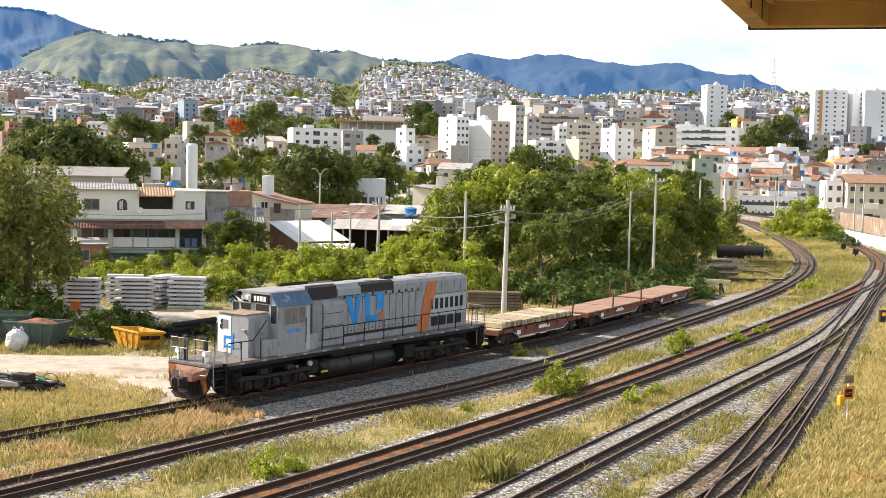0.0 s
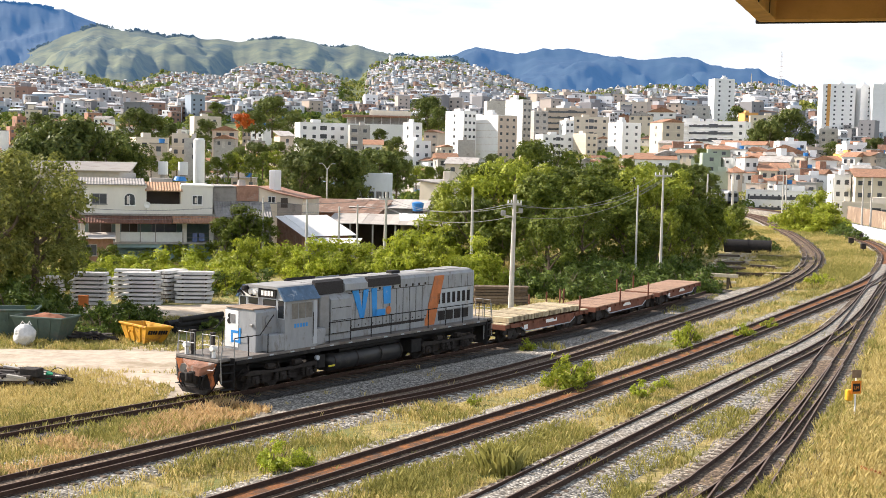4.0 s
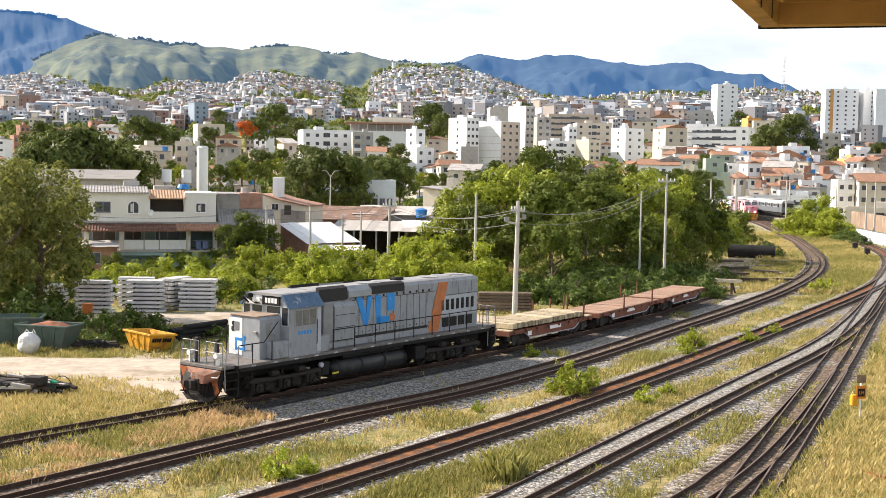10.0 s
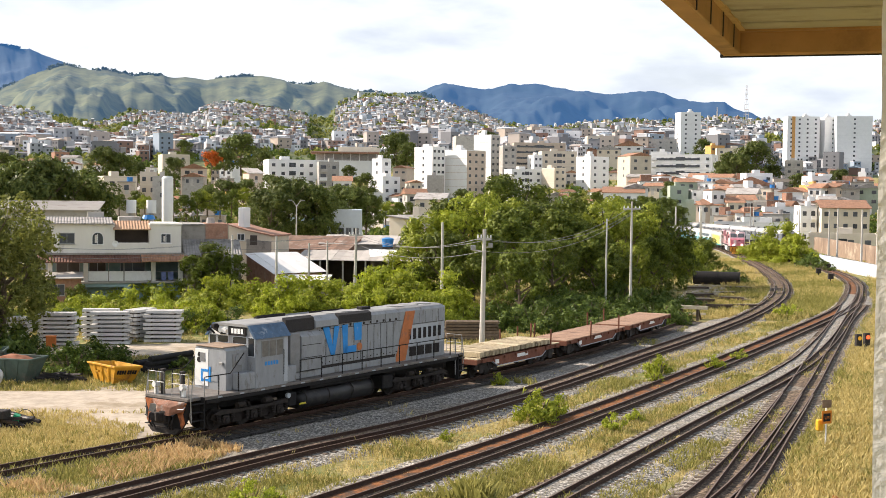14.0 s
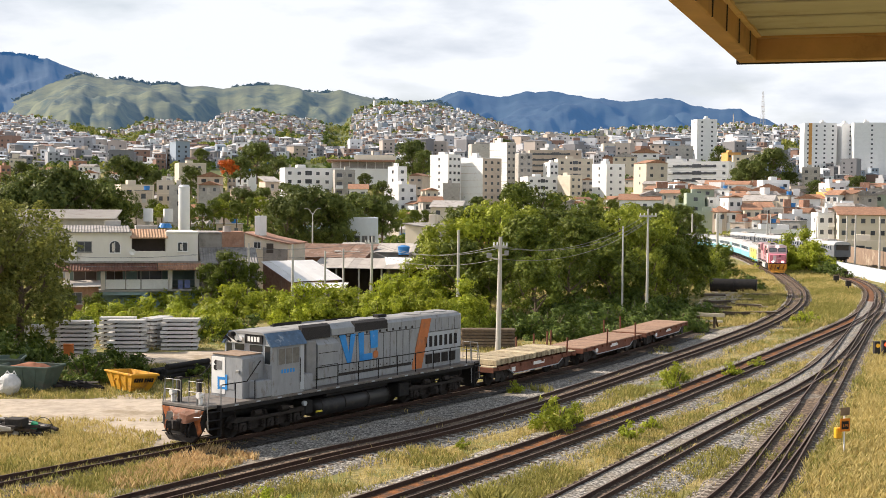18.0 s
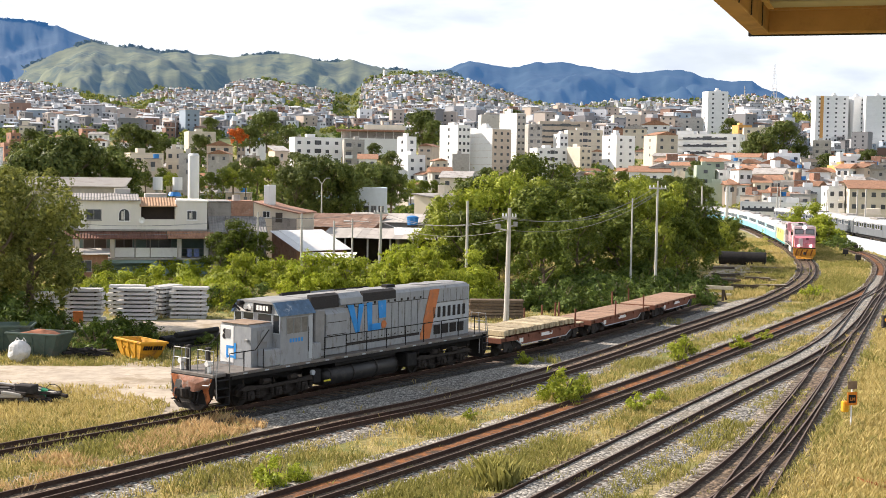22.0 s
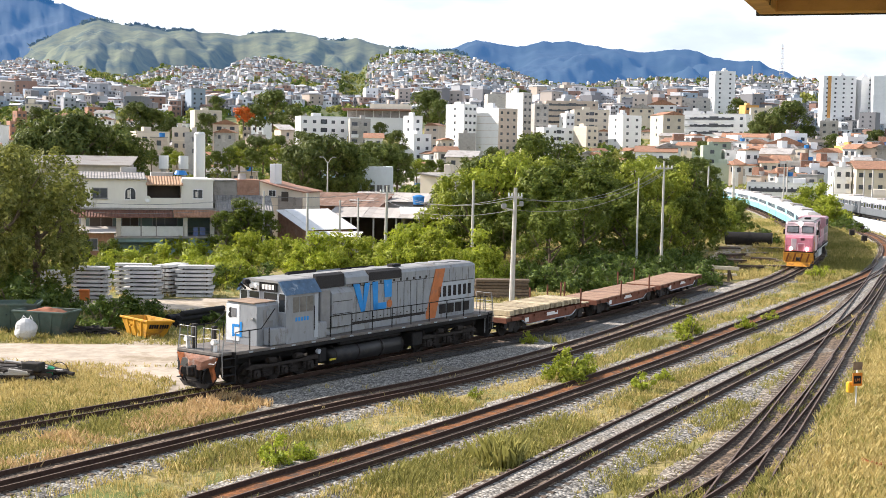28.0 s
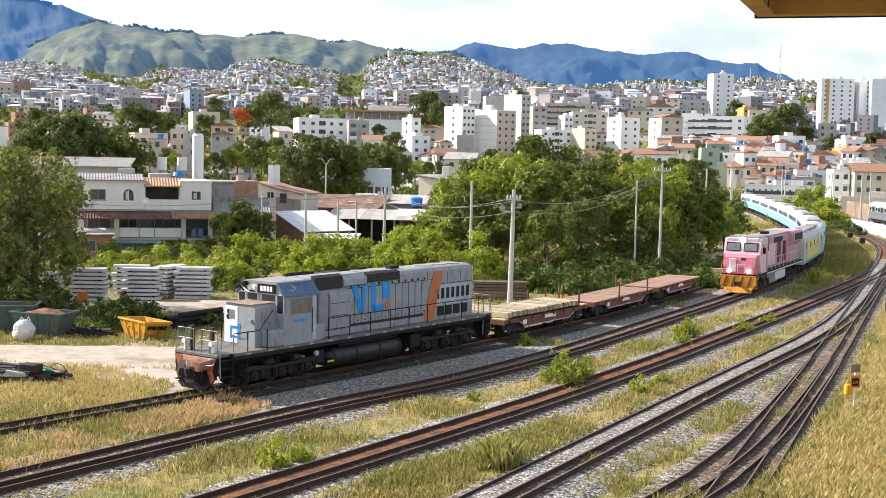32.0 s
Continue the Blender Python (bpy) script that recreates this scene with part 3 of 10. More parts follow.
def grey_locomotive():
    L = 20.9
    root = thing("diesel_locomotive", heading(-10.92, 53.55, 0, 0.63), "faded grey diesel locomotive with blue painted marks and orange band", "locomotive")
    # frame and deck
    g = Geo().box(0.75, L - 0.75, -1.52, 1.52, 1.60, 1.74, 0.02).box(0.0, 0.78, -1.33, 1.33, 1.60, 1.74, 0.02).box(L - 0.78, L, -1.33, 1.33, 1.60, 1.74, 0.02)
    deck = part("deck", g, mat("worn_deck_plate", (0.17, 0.155, 0.14), 0.8, 0.3, 3, (0.10, 0.07, 0.05), 0.3, 1.5), root)
    sill = Geo()
    for y in (-1.5, 1.5):
        sill.box(0.9, L - 0.9, y - 0.03, y + 0.03, 1.44, 1.60, 0.01)
    sill.box(0.6, L - 0.6, -0.55, 0.55, 0.95, 1.6)
    part("sill", sill, BLACK, root)
    # hood of panels
    hood = Geo()
    prof = [(-0.95, 1.74), (-0.95, 4.38), (-0.80, 4.54), (0.80, 4.54), (0.95, 4.38), (0.95, 1.74)]
    hood.prism(prof, 6.2, 19.5, 0)
    hood = part("long_hood", hood, GREY, root)
    part("roof_sheet", Geo().prism([(-0.84, 4.52), (-0.6, 4.60), (0.6, 4.60), (0.84, 4.52)], 6.4, 19.45, 0), ROOF_GREY, root)
    part("rear_hood_end", Geo().box(19.5, 19.62, -0.92, 0.92, 1.76, 4.46, 0.03), GREY_LIGHT, root)
    # doors along the hood, each a panel with dark gaps between
    for side in (-1, 1):
        part("door_backing", Geo().box(8.86, 15.02, side * 0.95, side * 0.962, 2.18, 3.95), UNDER, root)
    x = 8.9
    for i in range(12):
        w = 0.54
        if 15.0 > x:
            for side in (-1, 1):
                d = part("hood_door", Geo().box(x, x + w - 0.045, side * 0.95, side * 0.985, 2.2, 3.92, 0.014), GREY, root)
                part("latch", Geo().box(x + 0.2, x + 0.3, side * 0.95, side * 0.99, 3.98, 4.1), UNDER, d)
                part("latch", Geo().box(x + 0.2, x + 0.28, side * 0.985, side * 1.0, 2.3, 2.36), UNDER, d)
        x += w
    # lower pale band and battery boxes
    for side in (-1, 1):
        part("lower_band", Geo().box(7.0, 15.0, side * 0.955, side * 1.04, 1.76, 2.06, 0.01), GREY, root)
        # dark strip laid in as the shadow of the recess above the band
        part("band_shadow_gap", Geo().box(7.0, 15.0, side * 0.95, side * 0.97, 2.06, 2.195), UNDER, root)
        part("battery_box", Geo().box(3.0, 6.75, side * 0.98, side * 1.47, 1.75, 2.52, 0.04), GREY, root)
        for k in range(4):
            part("box_lid", Geo().box(3.1 + k * 0.92, 3.95 + k * 0.92, side * 1.47, side * 1.485, 1.85, 2.42, 0.006), GREY, root)
        # air intakes high on the hood
        part("central_intake", Geo().prism([(side * 0.90, 4.0), (side * 1.06, 4.05), (side * 1.02, 4.62), (side * 0.80, 4.72)], 6.45, 8.45, 0), GRILLE, root, "dark dusty intake grille")
        part("blower_duct", Geo().prism([(side * 0.92, 4.05), (side * 1.12, 4.12), (side * 1.1, 4.42), (side * 0.8, 4.66)], 8.5, 10.2, 0), GREY, root)
        part("dynamic_grille", Geo().prism([(side * 0.90, 4.12), (side * 1.05, 4.16), (side * 1.02, 4.56), (side * 0.80, 4.66)], 10.3, 12.9, 0), GRILLE, root)
        part("equipment_cover", Geo().prism([(side * 0.9, 2.1), (side * 1.24, 2.15), (side * 1.24, 3.75), (side * 0.93, 4.02)], 7.35, 8.85, 0), GREY, root)
        for z in (2.75, 3.35):
            part("cover_seam", Geo().box(7.4, 8.8, side * 1.24, side * 1.246, z - 0.015, z + 0.015), UNDER, root)
        for xx in (13.0, 14.2, 15.35):
            part("panel_seam", Geo().box(xx - 0.012, xx + 0.012, side * 0.95, side * 0.956, 3.92, 4.38), UNDER, root)
        part("panel_seam", Geo().box(12.95, 15.8, side * 0.95, side * 0.957, 3.93, 3.955), UNDER, root)
        part("panel_seam", Geo().box(16.2, 19.45, side * 0.95, side * 0.966, 3.64, 3.665), UNDER, root)
        for k in range(5):
            part("panel_seam", Geo().box(16.55 + k * 0.6, 16.565 + k * 0.6, side * 0.95, side * 0.958, 3.67, 4.3), UNDER, root)
        part("cab_door", Geo().box(5.82, 6.08, side * 1.5, side * 1.512, 1.85, 3.9, 0.01), GREY_LIGHT, root)
        part("cab_grab_iron", Geo().rod([(5.78, side * 1.53, 2.2), (5.78, side * 1.55, 2.25), (5.78, side * 1.55, 3.3), (5.78, side * 1.53, 3.35)], 0.02), BLACK, root)
        # darker copy of the grey paint with shade put into its colour
        part("equipment_front", Geo().box(6.6, 7.3, side * 0.95, side * 1.2, 2.1, 4.0, 0.04), mat("shaded_grey_paint", (0.25, 0.25, 0.25), 0.7, 0.2, 2), root)
        # radiator shutters and end grilles
        for k in range(7):
            xx = 16.15 + k * 0.46
            louvre(root, xx, xx + 0.24, side * 0.965, 2.85, 3.42, 3, "shutter")
        for k in range(4):
            xx = 16.3 + k * 0.72
            louvre(root, xx, xx + 0.56, side * 0.965, 1.95, 2.45, 5, "lower_grille")
        part("radiator_sheet", Geo().box(15.75, 19.45, side * 0.95, side * 0.962, 2.5, 3.6), GREY_LIGHT, root)
        # orange slanted band
        part("orange_band", Geo().prism([(15.0, 1.78), (15.9, 1.78), (16.74, 4.38), (15.92, 4.38)], side * 0.95, side * 0.99, 1), ORANGE, root, "faded orange diagonal band")
    # blue letters, strokes of thick paint on the hood side
    for side in (-1, 1):
        y0, y1 = side * 0.985, side * 1.012
        def stroke(pts):
            part("painted_letter_stroke", Geo().prism(pts, y0, y1, 1), BLUE, root, "bright blue painted stroke")
        if side < 0:
            stroke([(9.15, 4.05), (9.62, 4.05), (10.05, 2.62), (9.80, 2.62)])
            stroke([(10.02, 4.05), (10.40, 4.05), (10.05, 2.62), (9.86, 2.62)])
            stroke([(10.62, 4.07), (11.05, 4.07), (11.05, 2.62), (10.75, 2.62)])
            stroke([(10.75, 2.62), (11.72, 2.62), (11.72, 2.98), (10.9, 2.98)])
            stroke([(11.52, 4.1), (12.15, 4.1), (12.15, 3.22), (11.62, 3.22)])
            part("painted_dot", Geo().cyl((12.0, -0.985, 2.88), (12.0, -1.012, 2.88), 0.2, n=16), ORANGE, root)
            cs = Geo()
            for k in range(5):
                cs.box(4.55 + k * 0.19, 4.68 + k * 0.19, -1.495, -1.503, 2.72, 2.90)
            part("cab_number_bars", cs, BLUE, root, "small blue painted bars")
            nm = Geo().box(2.575, 2.585, -0.05, 0.06, 2.05, 2.75).box(2.575, 2.585, 0.06, 0.5, 2.08, 2.18).box(2.575, 2.585, 0.45, 0.56, 2.05, 2.62).box(2.575, 2.585, 0.1, 0.45, 2.5, 2.62)
            part("nose_mark", nm, BLUE, root, "blue painted outline on the nose")
    # short nose
    nose = Geo().prism([(-0.98, 1.74), (-0.98, 3.5), (-0.82, 3.64), (0.82, 3.64), (0.98, 3.5), (0.98, 1.74)], 2.6, 3.95, 0)
    nose = part("nose", nose, GREY, root)
    part("nose_top", Geo().box(2.55, 3.95, -0.86, 0.86, 3.63, 3.68, 0.015), mat("rust_brown_top", (0.30, 0.22, 0.16), 0.85, 0.3, 3), root)
    # same darkened grey, shade of the nose's near side as paint
    part("nose_side_door", Geo().box(3.0, 3.6, -0.98, -1.0, 1.85, 3.35, 0.02), mat("shaded_grey_paint", (0.25, 0.25, 0.25)), root)
    part("nose_vent", Geo().cyl((3.45, -0.98, 3.1), (3.45, -1.04, 3.1), 0.28, n=14), GREY, root)
    part("white_nose_panel", Geo().box(2.585, 2.605, 0.10, 0.95, 1.85, 3.52, 0.008), WHITE_PAINT, root, "white painted panel")
    part("nose_emblem", Geo().cyl((2.585, 0.68, 3.02), (2.572, 0.68, 3.02), 0.13, n=14).cyl((2.585, 0.66, 3.26), (2.572, 0.66, 3.26), 0.11, n=14), BLACK, root, "round black painted emblem")
    part("nose_step_light", Geo().box(2.5, 2.6, -0.85, -0.65, 2.9, 3.0, 0.01), STEEL, root)
    part("nose_number_board", Geo().box(2.57, 2.6, 0.30, 0.62, 2.95, 3.35), mat("number_board_grey", (0.2, 0.2, 0.2)), root)
    part("sand_hatch", Geo().box(2.575, 2.6, -0.5, -0.1, 2.1, 2.5, 0.01), GREY, root)
    # cab
    cab = Geo().prism([(-1.50, 1.74), (-1.50, 4.02), (-1.12, 4.50), (1.12, 4.50), (1.50, 4.02), (1.50, 1.74)], 3.95, 6.1, 0)
    cab = part("cab", cab, GREY, root)
    part("cab_roof", Geo().prism([(-1.15, 4.48), (-0.9, 4.60), (0.9, 4.60), (1.15, 4.48)], 3.85, 6.2, 0), ROOF_GREY, root)
    for side in (-1, 1):
        part("cab_visor", Geo().prism([(side * 1.49, 3.97), (side * 1.62, 3.97), (side * 1.14, 4.57), (side * 1.06, 4.53)], 3.85, 6.2, 0), BLUE_DARK, root, "faded blue sun visor")
        # lighter grey base colour imitates the reflection in the side glass
        w = part("cab_side_window", Geo().box(4.35, 5.75, side * 1.49, side * 1.512, 3.12, 3.85), mat("grey_reflection_glass", (0.17, 0.165, 0.155), 0.3, 0.3, 3), root)
        fr = Geo()
        for x in (4.33, 4.8, 5.28, 5.75):
            fr.box(x - 0.02, x + 0.02, side * 1.49, side * 1.525, 3.1, 3.87)
        fr.box(4.33, 5.77, side * 1.49, side * 1.525, 3.09, 3.13)
        fr.box(4.33, 5.77, side * 1.49, side * 1.525, 3.84, 3.88)
        part("window_frame", fr, GREY, w)
    for y0, y1 in ((-1.42, -1.05), (-0.93, -0.1), (0.22, 0.85), (1.0, 1.4)):
        w = part("windscreen", Geo().box(3.925, 3.95, y0, y1, 3.18 if abs(y0 + y1) > 1.9 else 3.7, 4.0, 0.03), GLASS, root)
        part("gasket", Geo().box(3.935, 3.948, y0 - 0.04, y1 + 0.04, (3.18 if abs(y0 + y1) > 1.9 else 3.7) - 0.04, 4.04), GREY_LIGHT, w)
    board = part("number_board", Geo().box(3.88, 3.95, -0.95, 0.16, 4.06, 4.46, 0.02), BLACK, root, "black board for the running number")
    bars = Geo()
    for k in range(4):
        bars.box(3.87, 3.882, -0.78 + k * 0.20, -0.64 + k * 0.20, 4.15, 4.38)
    part("number_bars", bars, WHITE_PAINT, board)
    lamp = Geo()
    for y in (0.36, 0.60):
        lamp.cyl((3.95, y, 4.26), (3.80, y, 4.26), 0.10, 0.12, n=14)
    part("headlight", lamp, WHITE_PAINT, root)
    hose = Geo()
    hose.rod([(3.75, 0.9, 4.1), (3.65, 1.15, 4.35), (3.7, 1.3, 4.2), (3.9, 1.35, 4.3)], 0.05)
    hose.box(3.6, 3.95, 0.75, 1.0, 4.34, 4.54, 0.03)
    part("roof_horn", hose, BLACK, root)
    part("white_brow", Geo().box(3.9, 3.95, 0.2, 1.25, 4.03, 4.46, 0.02), WHITE_PAINT, root, "white painted patch beside the board")
    part("painted_mark", Geo().prism([(0.25, 4.08), (0.6, 4.05), (1.2, 4.3), (1.05, 4.42), (0.7, 4.24)], 3.885, 3.902, 0), BLACK, root, "black painted mark")
    for k, y in enumerate((-0.62, 0.62)):
        part("end_post", Geo().box(0.30, 0.46, y - 0.08, y + 0.08, 1.74, 2.82, 0.02).box(0.27, 0.49, y - 0.11, y + 0.11, 2.74, 2.84, 0.02), UNDER, root)
    for xx in (11.0, 12.3, 16.2, 17.4, 18.6):
        part("roof_fan", Geo().cyl((xx, 0, 4.56), (xx, 0, 4.635), 0.55, n=20), ROOF_GREY, root)
    part("exhaust_stack", Geo().box(13.2, 13.9, -0.2, 0.2, 4.58, 4.75, 0.03), BLACK, root)
    # fuel tank
    tank = Geo().prism([(-1.05, 1.22), (-1.3, 1.16), (-1.46, 0.98), (-1.5, 0.78), (-1.44, 0.56), (-1.25, 0.38), (-1.0, 0.32), (1.0, 0.32), (1.25, 0.38), (1.44, 0.56), (1.5, 0.78), (1.46, 0.98), (1.3, 1.16), (1.05, 1.22)], 7.4, 12.6, 0)
    part("fuel_tank", tank, mat("oily_tank_paint", (0.020, 0.0195, 0.020), 0.5, 0.3, 2, (0.055, 0.048, 0.042), 0.3, 1.2, spec=0.5), root, "oily black fuel tank with rounded sides", True)
    for xx in (7.42, 9.1, 10.9, 12.52):
        for side in (-1, 1):
            part("tank_strap", Geo().rod([(xx, side * 1.1, 1.24), (xx, side * 1.33, 1.18), (xx, side * 1.5, 0.98), (xx, side * 1.53, 0.78), (xx, side * 1.46, 0.54), (xx, side * 1.2, 0.34)], 0.03, 5), UNDER, root)
    air = Geo().cyl((7.8, -1.3, 1.34), (12.4, -1.3, 1.34), 0.11, n=12).cyl((7.8, 1.3, 1.34), (12.4, 1.3, 1.34), 0.11, n=12)
    part("air_reservoir", air, BLACK, root)
    for side in (-1, 1):
        part("underfloor_box", Geo().box(13.45, 14.3, side * 0.6, side * 1.4, 0.55, 1.25, 0.05), BLACK, root)
        part("sand_pipe_box", Geo().box(6.3, 6.85, side * 0.6, side * 1.4, 0.6, 1.25, 0.05), BLACK, root)
        part("valve", Geo().cyl((6.2, side * 1.5, 1.15), (6.2, side * 1.36, 1.15), 0.12, n=10), GREY_LIGHT, root)
    part("yellow_tag", Geo().box(6.95, 7.4, -1.46, -1.5, 0.62, 0.7), mat("yellow_tag_paint", (0.6, 0.5, 0.05)), root)
    for xx in (4.1, 16.8):
        bogie(root, xx, 3, BOGIE_DUST, heavy=True)
    # pilots, steps, end rails
    for x0, s in ((0.0, 1), (L, -1)):
        pl = Geo().prism([(-1.3, 1.62), (1.3, 1.62), (1.2, 0.75), (0.8, 0.25), (-0.8, 0.25), (-1.2, 0.75)], x0, x0 + s * 0.14, 0)
        part("pilot_plate", pl, BLACK, root)
        for y in (-1.42, 1.42):
            for k in range(4):
                part("step", Geo().box(x0 + s * 0.15, x0 + s * 0.75, y - 0.12, y + 0.12, 0.38 + k * 0.36, 0.42 + k * 0.36, 0.01), BLACK, root)
            part("step_plate", Geo().box(x0 + s * 0.74, x0 + s * 0.8, y - 0.12, y + 0.12, 0.35, 1.74), BLACK, root)
        coupler(root, x0, -s)
    str_ = Geo()
    for k in (-1, 1):
        str_.prism([(k * 1.28, 1.56), (k * 0.78, 1.56), (k * 0.62, 1.30), (k * 0.86, 0.80), (k * 0.98, 0.42), (k * 1.18, 0.66), (k * 1.05, 1.05)], -0.05, 0.0, 0)
        str_.prism([(k * 0.70, 1.56), (k * 0.40, 1.56), (k * 0.30, 1.36), (k * 0.52, 1.22)], -0.03, 0.0, 0)
    part("pilot_stripes", str_, mat("rusty_red_stripes", (0.40, 0.13, 0.045), 0.85, 0.4, 3, (0.07, 0.04, 0.03), 0.42, 2.2), root, "rusty red warning stripes")
    part("snow_plate", Geo().prism([(-0.62, 1.36), (0.66, 1.40), (0.78, 1.05), (-0.70, 0.98)], -0.30, -0.06, 0), mat("bare_dark_steel", (0.12, 0.12, 0.12), 0.5, 0.3, 4, metal=0.4), root)
    part("plough_lip", Geo().prism([(-1.0, 0.42), (1.0, 0.42), (0.7, 0.16), (-0.7, 0.16)], -0.16, -0.02, 0), UNDER, root)
    part("draft_gear", Geo().box(-0.42, 0.0, -0.36, 0.36, 0.62, 1.22, 0.06).box(-0.62, -0.4, -0.24, 0.24, 0.72, 1.12, 0.05), BOGIE_DUST, root)
    part("cut_lever", Geo().rod([(-0.12, -1.3, 1.42), (-0.2, -1.25, 1.30), (-0.24, -0.2, 1.24), (-0.34, 0.0, 1.12)], 0.022), STEEL, root)
    part("bent_plate", Geo().add([(-0.10, -1.25, 1.60), (-0.34, -0.60, 1.34), (-0.40, 0.10, 1.44), (-0.10, 0.75, 1.60), (-0.06, -1.15, 1.20), (-0.38, -0.55, 0.98), (-0.44, 0.12, 1.06), (-0.06, 0.72, 1.18)],
         [(0, 1, 5, 4), (1, 2, 6, 5), (2, 3, 7, 6), (0, 3, 2, 1), (4, 5, 6, 7)]), mat("torn_rusty_plate", (0.25, 0.115, 0.07), 0.7, 0.4, 3, (0.30, 0.27, 0.24), 0.35, 2.5), root, "bent rusty buffer plate")
    hoses = Geo()
    for y in (-0.7, -0.5, 0.5, 0.7):
        hoses.rod([(-0.02, y, 1.05), (-0.26, y * 1.05, 0.95), (-0.34, y, 0.6), (-0.2, y * 0.9, 0.38)], 0.035)
    part("brake_hoses", hoses, BLACK, root)
    for y in (-0.85, 0.85):
        lampb = Geo().box(0.12, 0.3, y - 0.08, y + 0.08, 1.74, 2.05, 0.03).cyl((0.05, y, 2.17), (0.32, y, 2.17), 0.12, n=12)
        part("end_lamp", lampb, WHITE_PAINT, root)
    for x0, s in ((0.1, 1), (L - 0.1, -1)):
        for y in (-1.25, 0.25):
            part("end_handrail", Geo().rod([(x0, y, 1.74), (x0, y, 2.75), (x0, y + 1.0, 2.75), (x0, y + 1.0, 1.74)], 0.02), STEEL, root)
            part("end_handrail", Geo().rod([(x0, y, 2.3), (x0, y + 1.0, 2.3)], 0.022), STEEL, root)
            part("end_handrail", Geo().rod([(x0, y + 0.5, 1.74), (x0, y + 0.5, 2.75)], 0.024), STEEL, root)
        for y in (-1.4, 1.4):
            part("step_handrail", Geo().rod([(x0 + s * 0.05, y, 0.7), (x0 + s * 0.0, y, 1.6), (x0 + s * 0.15, y, 2.6)], 0.028), STEEL, root)
            part("step_handrail", Geo().rod([(x0 + s * 0.8, y, 0.6), (x0 + s * 0.8, y, 2.6)], 0.028), STEEL, root)
    for side in (-1, 1):
        y = side * 1.46
        for k in range(9):
            part("handrail_post", Geo().rod([(7.0 + k * 1.55, y, 1.7), (7.0 + k * 1.55, y, 2.72)], 0.028), BLACK, root)
        part("walkway_handrail", Geo().rod([(7.0, y, 2.72), (19.4, y, 2.72), (20.1, y, 2.6)], 0.026), BLACK, root)
        part("walkway_handrail", Geo().rod([(0.9, y, 2.6), (2.4, y, 2.6), (3.4, y * 0.9, 3.4)], 0.026), BLACK, root)
        for xx in (1.7, 2.9):
            part("handrail_post", Geo().rod([(xx, y, 1.7), (xx, y, 2.6)], 0.028), BLACK, root)
        for k in range(14):
            part("sill_clip", Geo().box(1.6 + k * 1.35, 1.85 + k * 1.35, side * 1.52, side * 1.535, 1.62, 1.68), GREY_LIGHT, root)
    return root


grey_locomotive()


# ---- flat wagons behind it ----
WAGON_RED = mat("rusty_red_wagon", (0.19, 0.075, 0.045), 0.8, 0.3, 2.5, (0.11, 0.05, 0.03), 0.3, 0.9)
PLANK = mat("pale_timber_plank", (0.42, 0.35, 0.23), 0.9, 0.3, 5, (0.20, 0.15, 0.10), 0.3, 2, rnd=0.25)
PLANK_RED = mat("red_brown_plank", (0.32, 0.205, 0.14), 0.85, 0.25, 5, (0.20, 0.10, 0.06), 0.25, 2, rnd=0.2)
WAGON_END = mat("pale_sleeper_end", (0.40, 0.36, 0.27), 0.9, 0.2, 6, rnd=0.2)


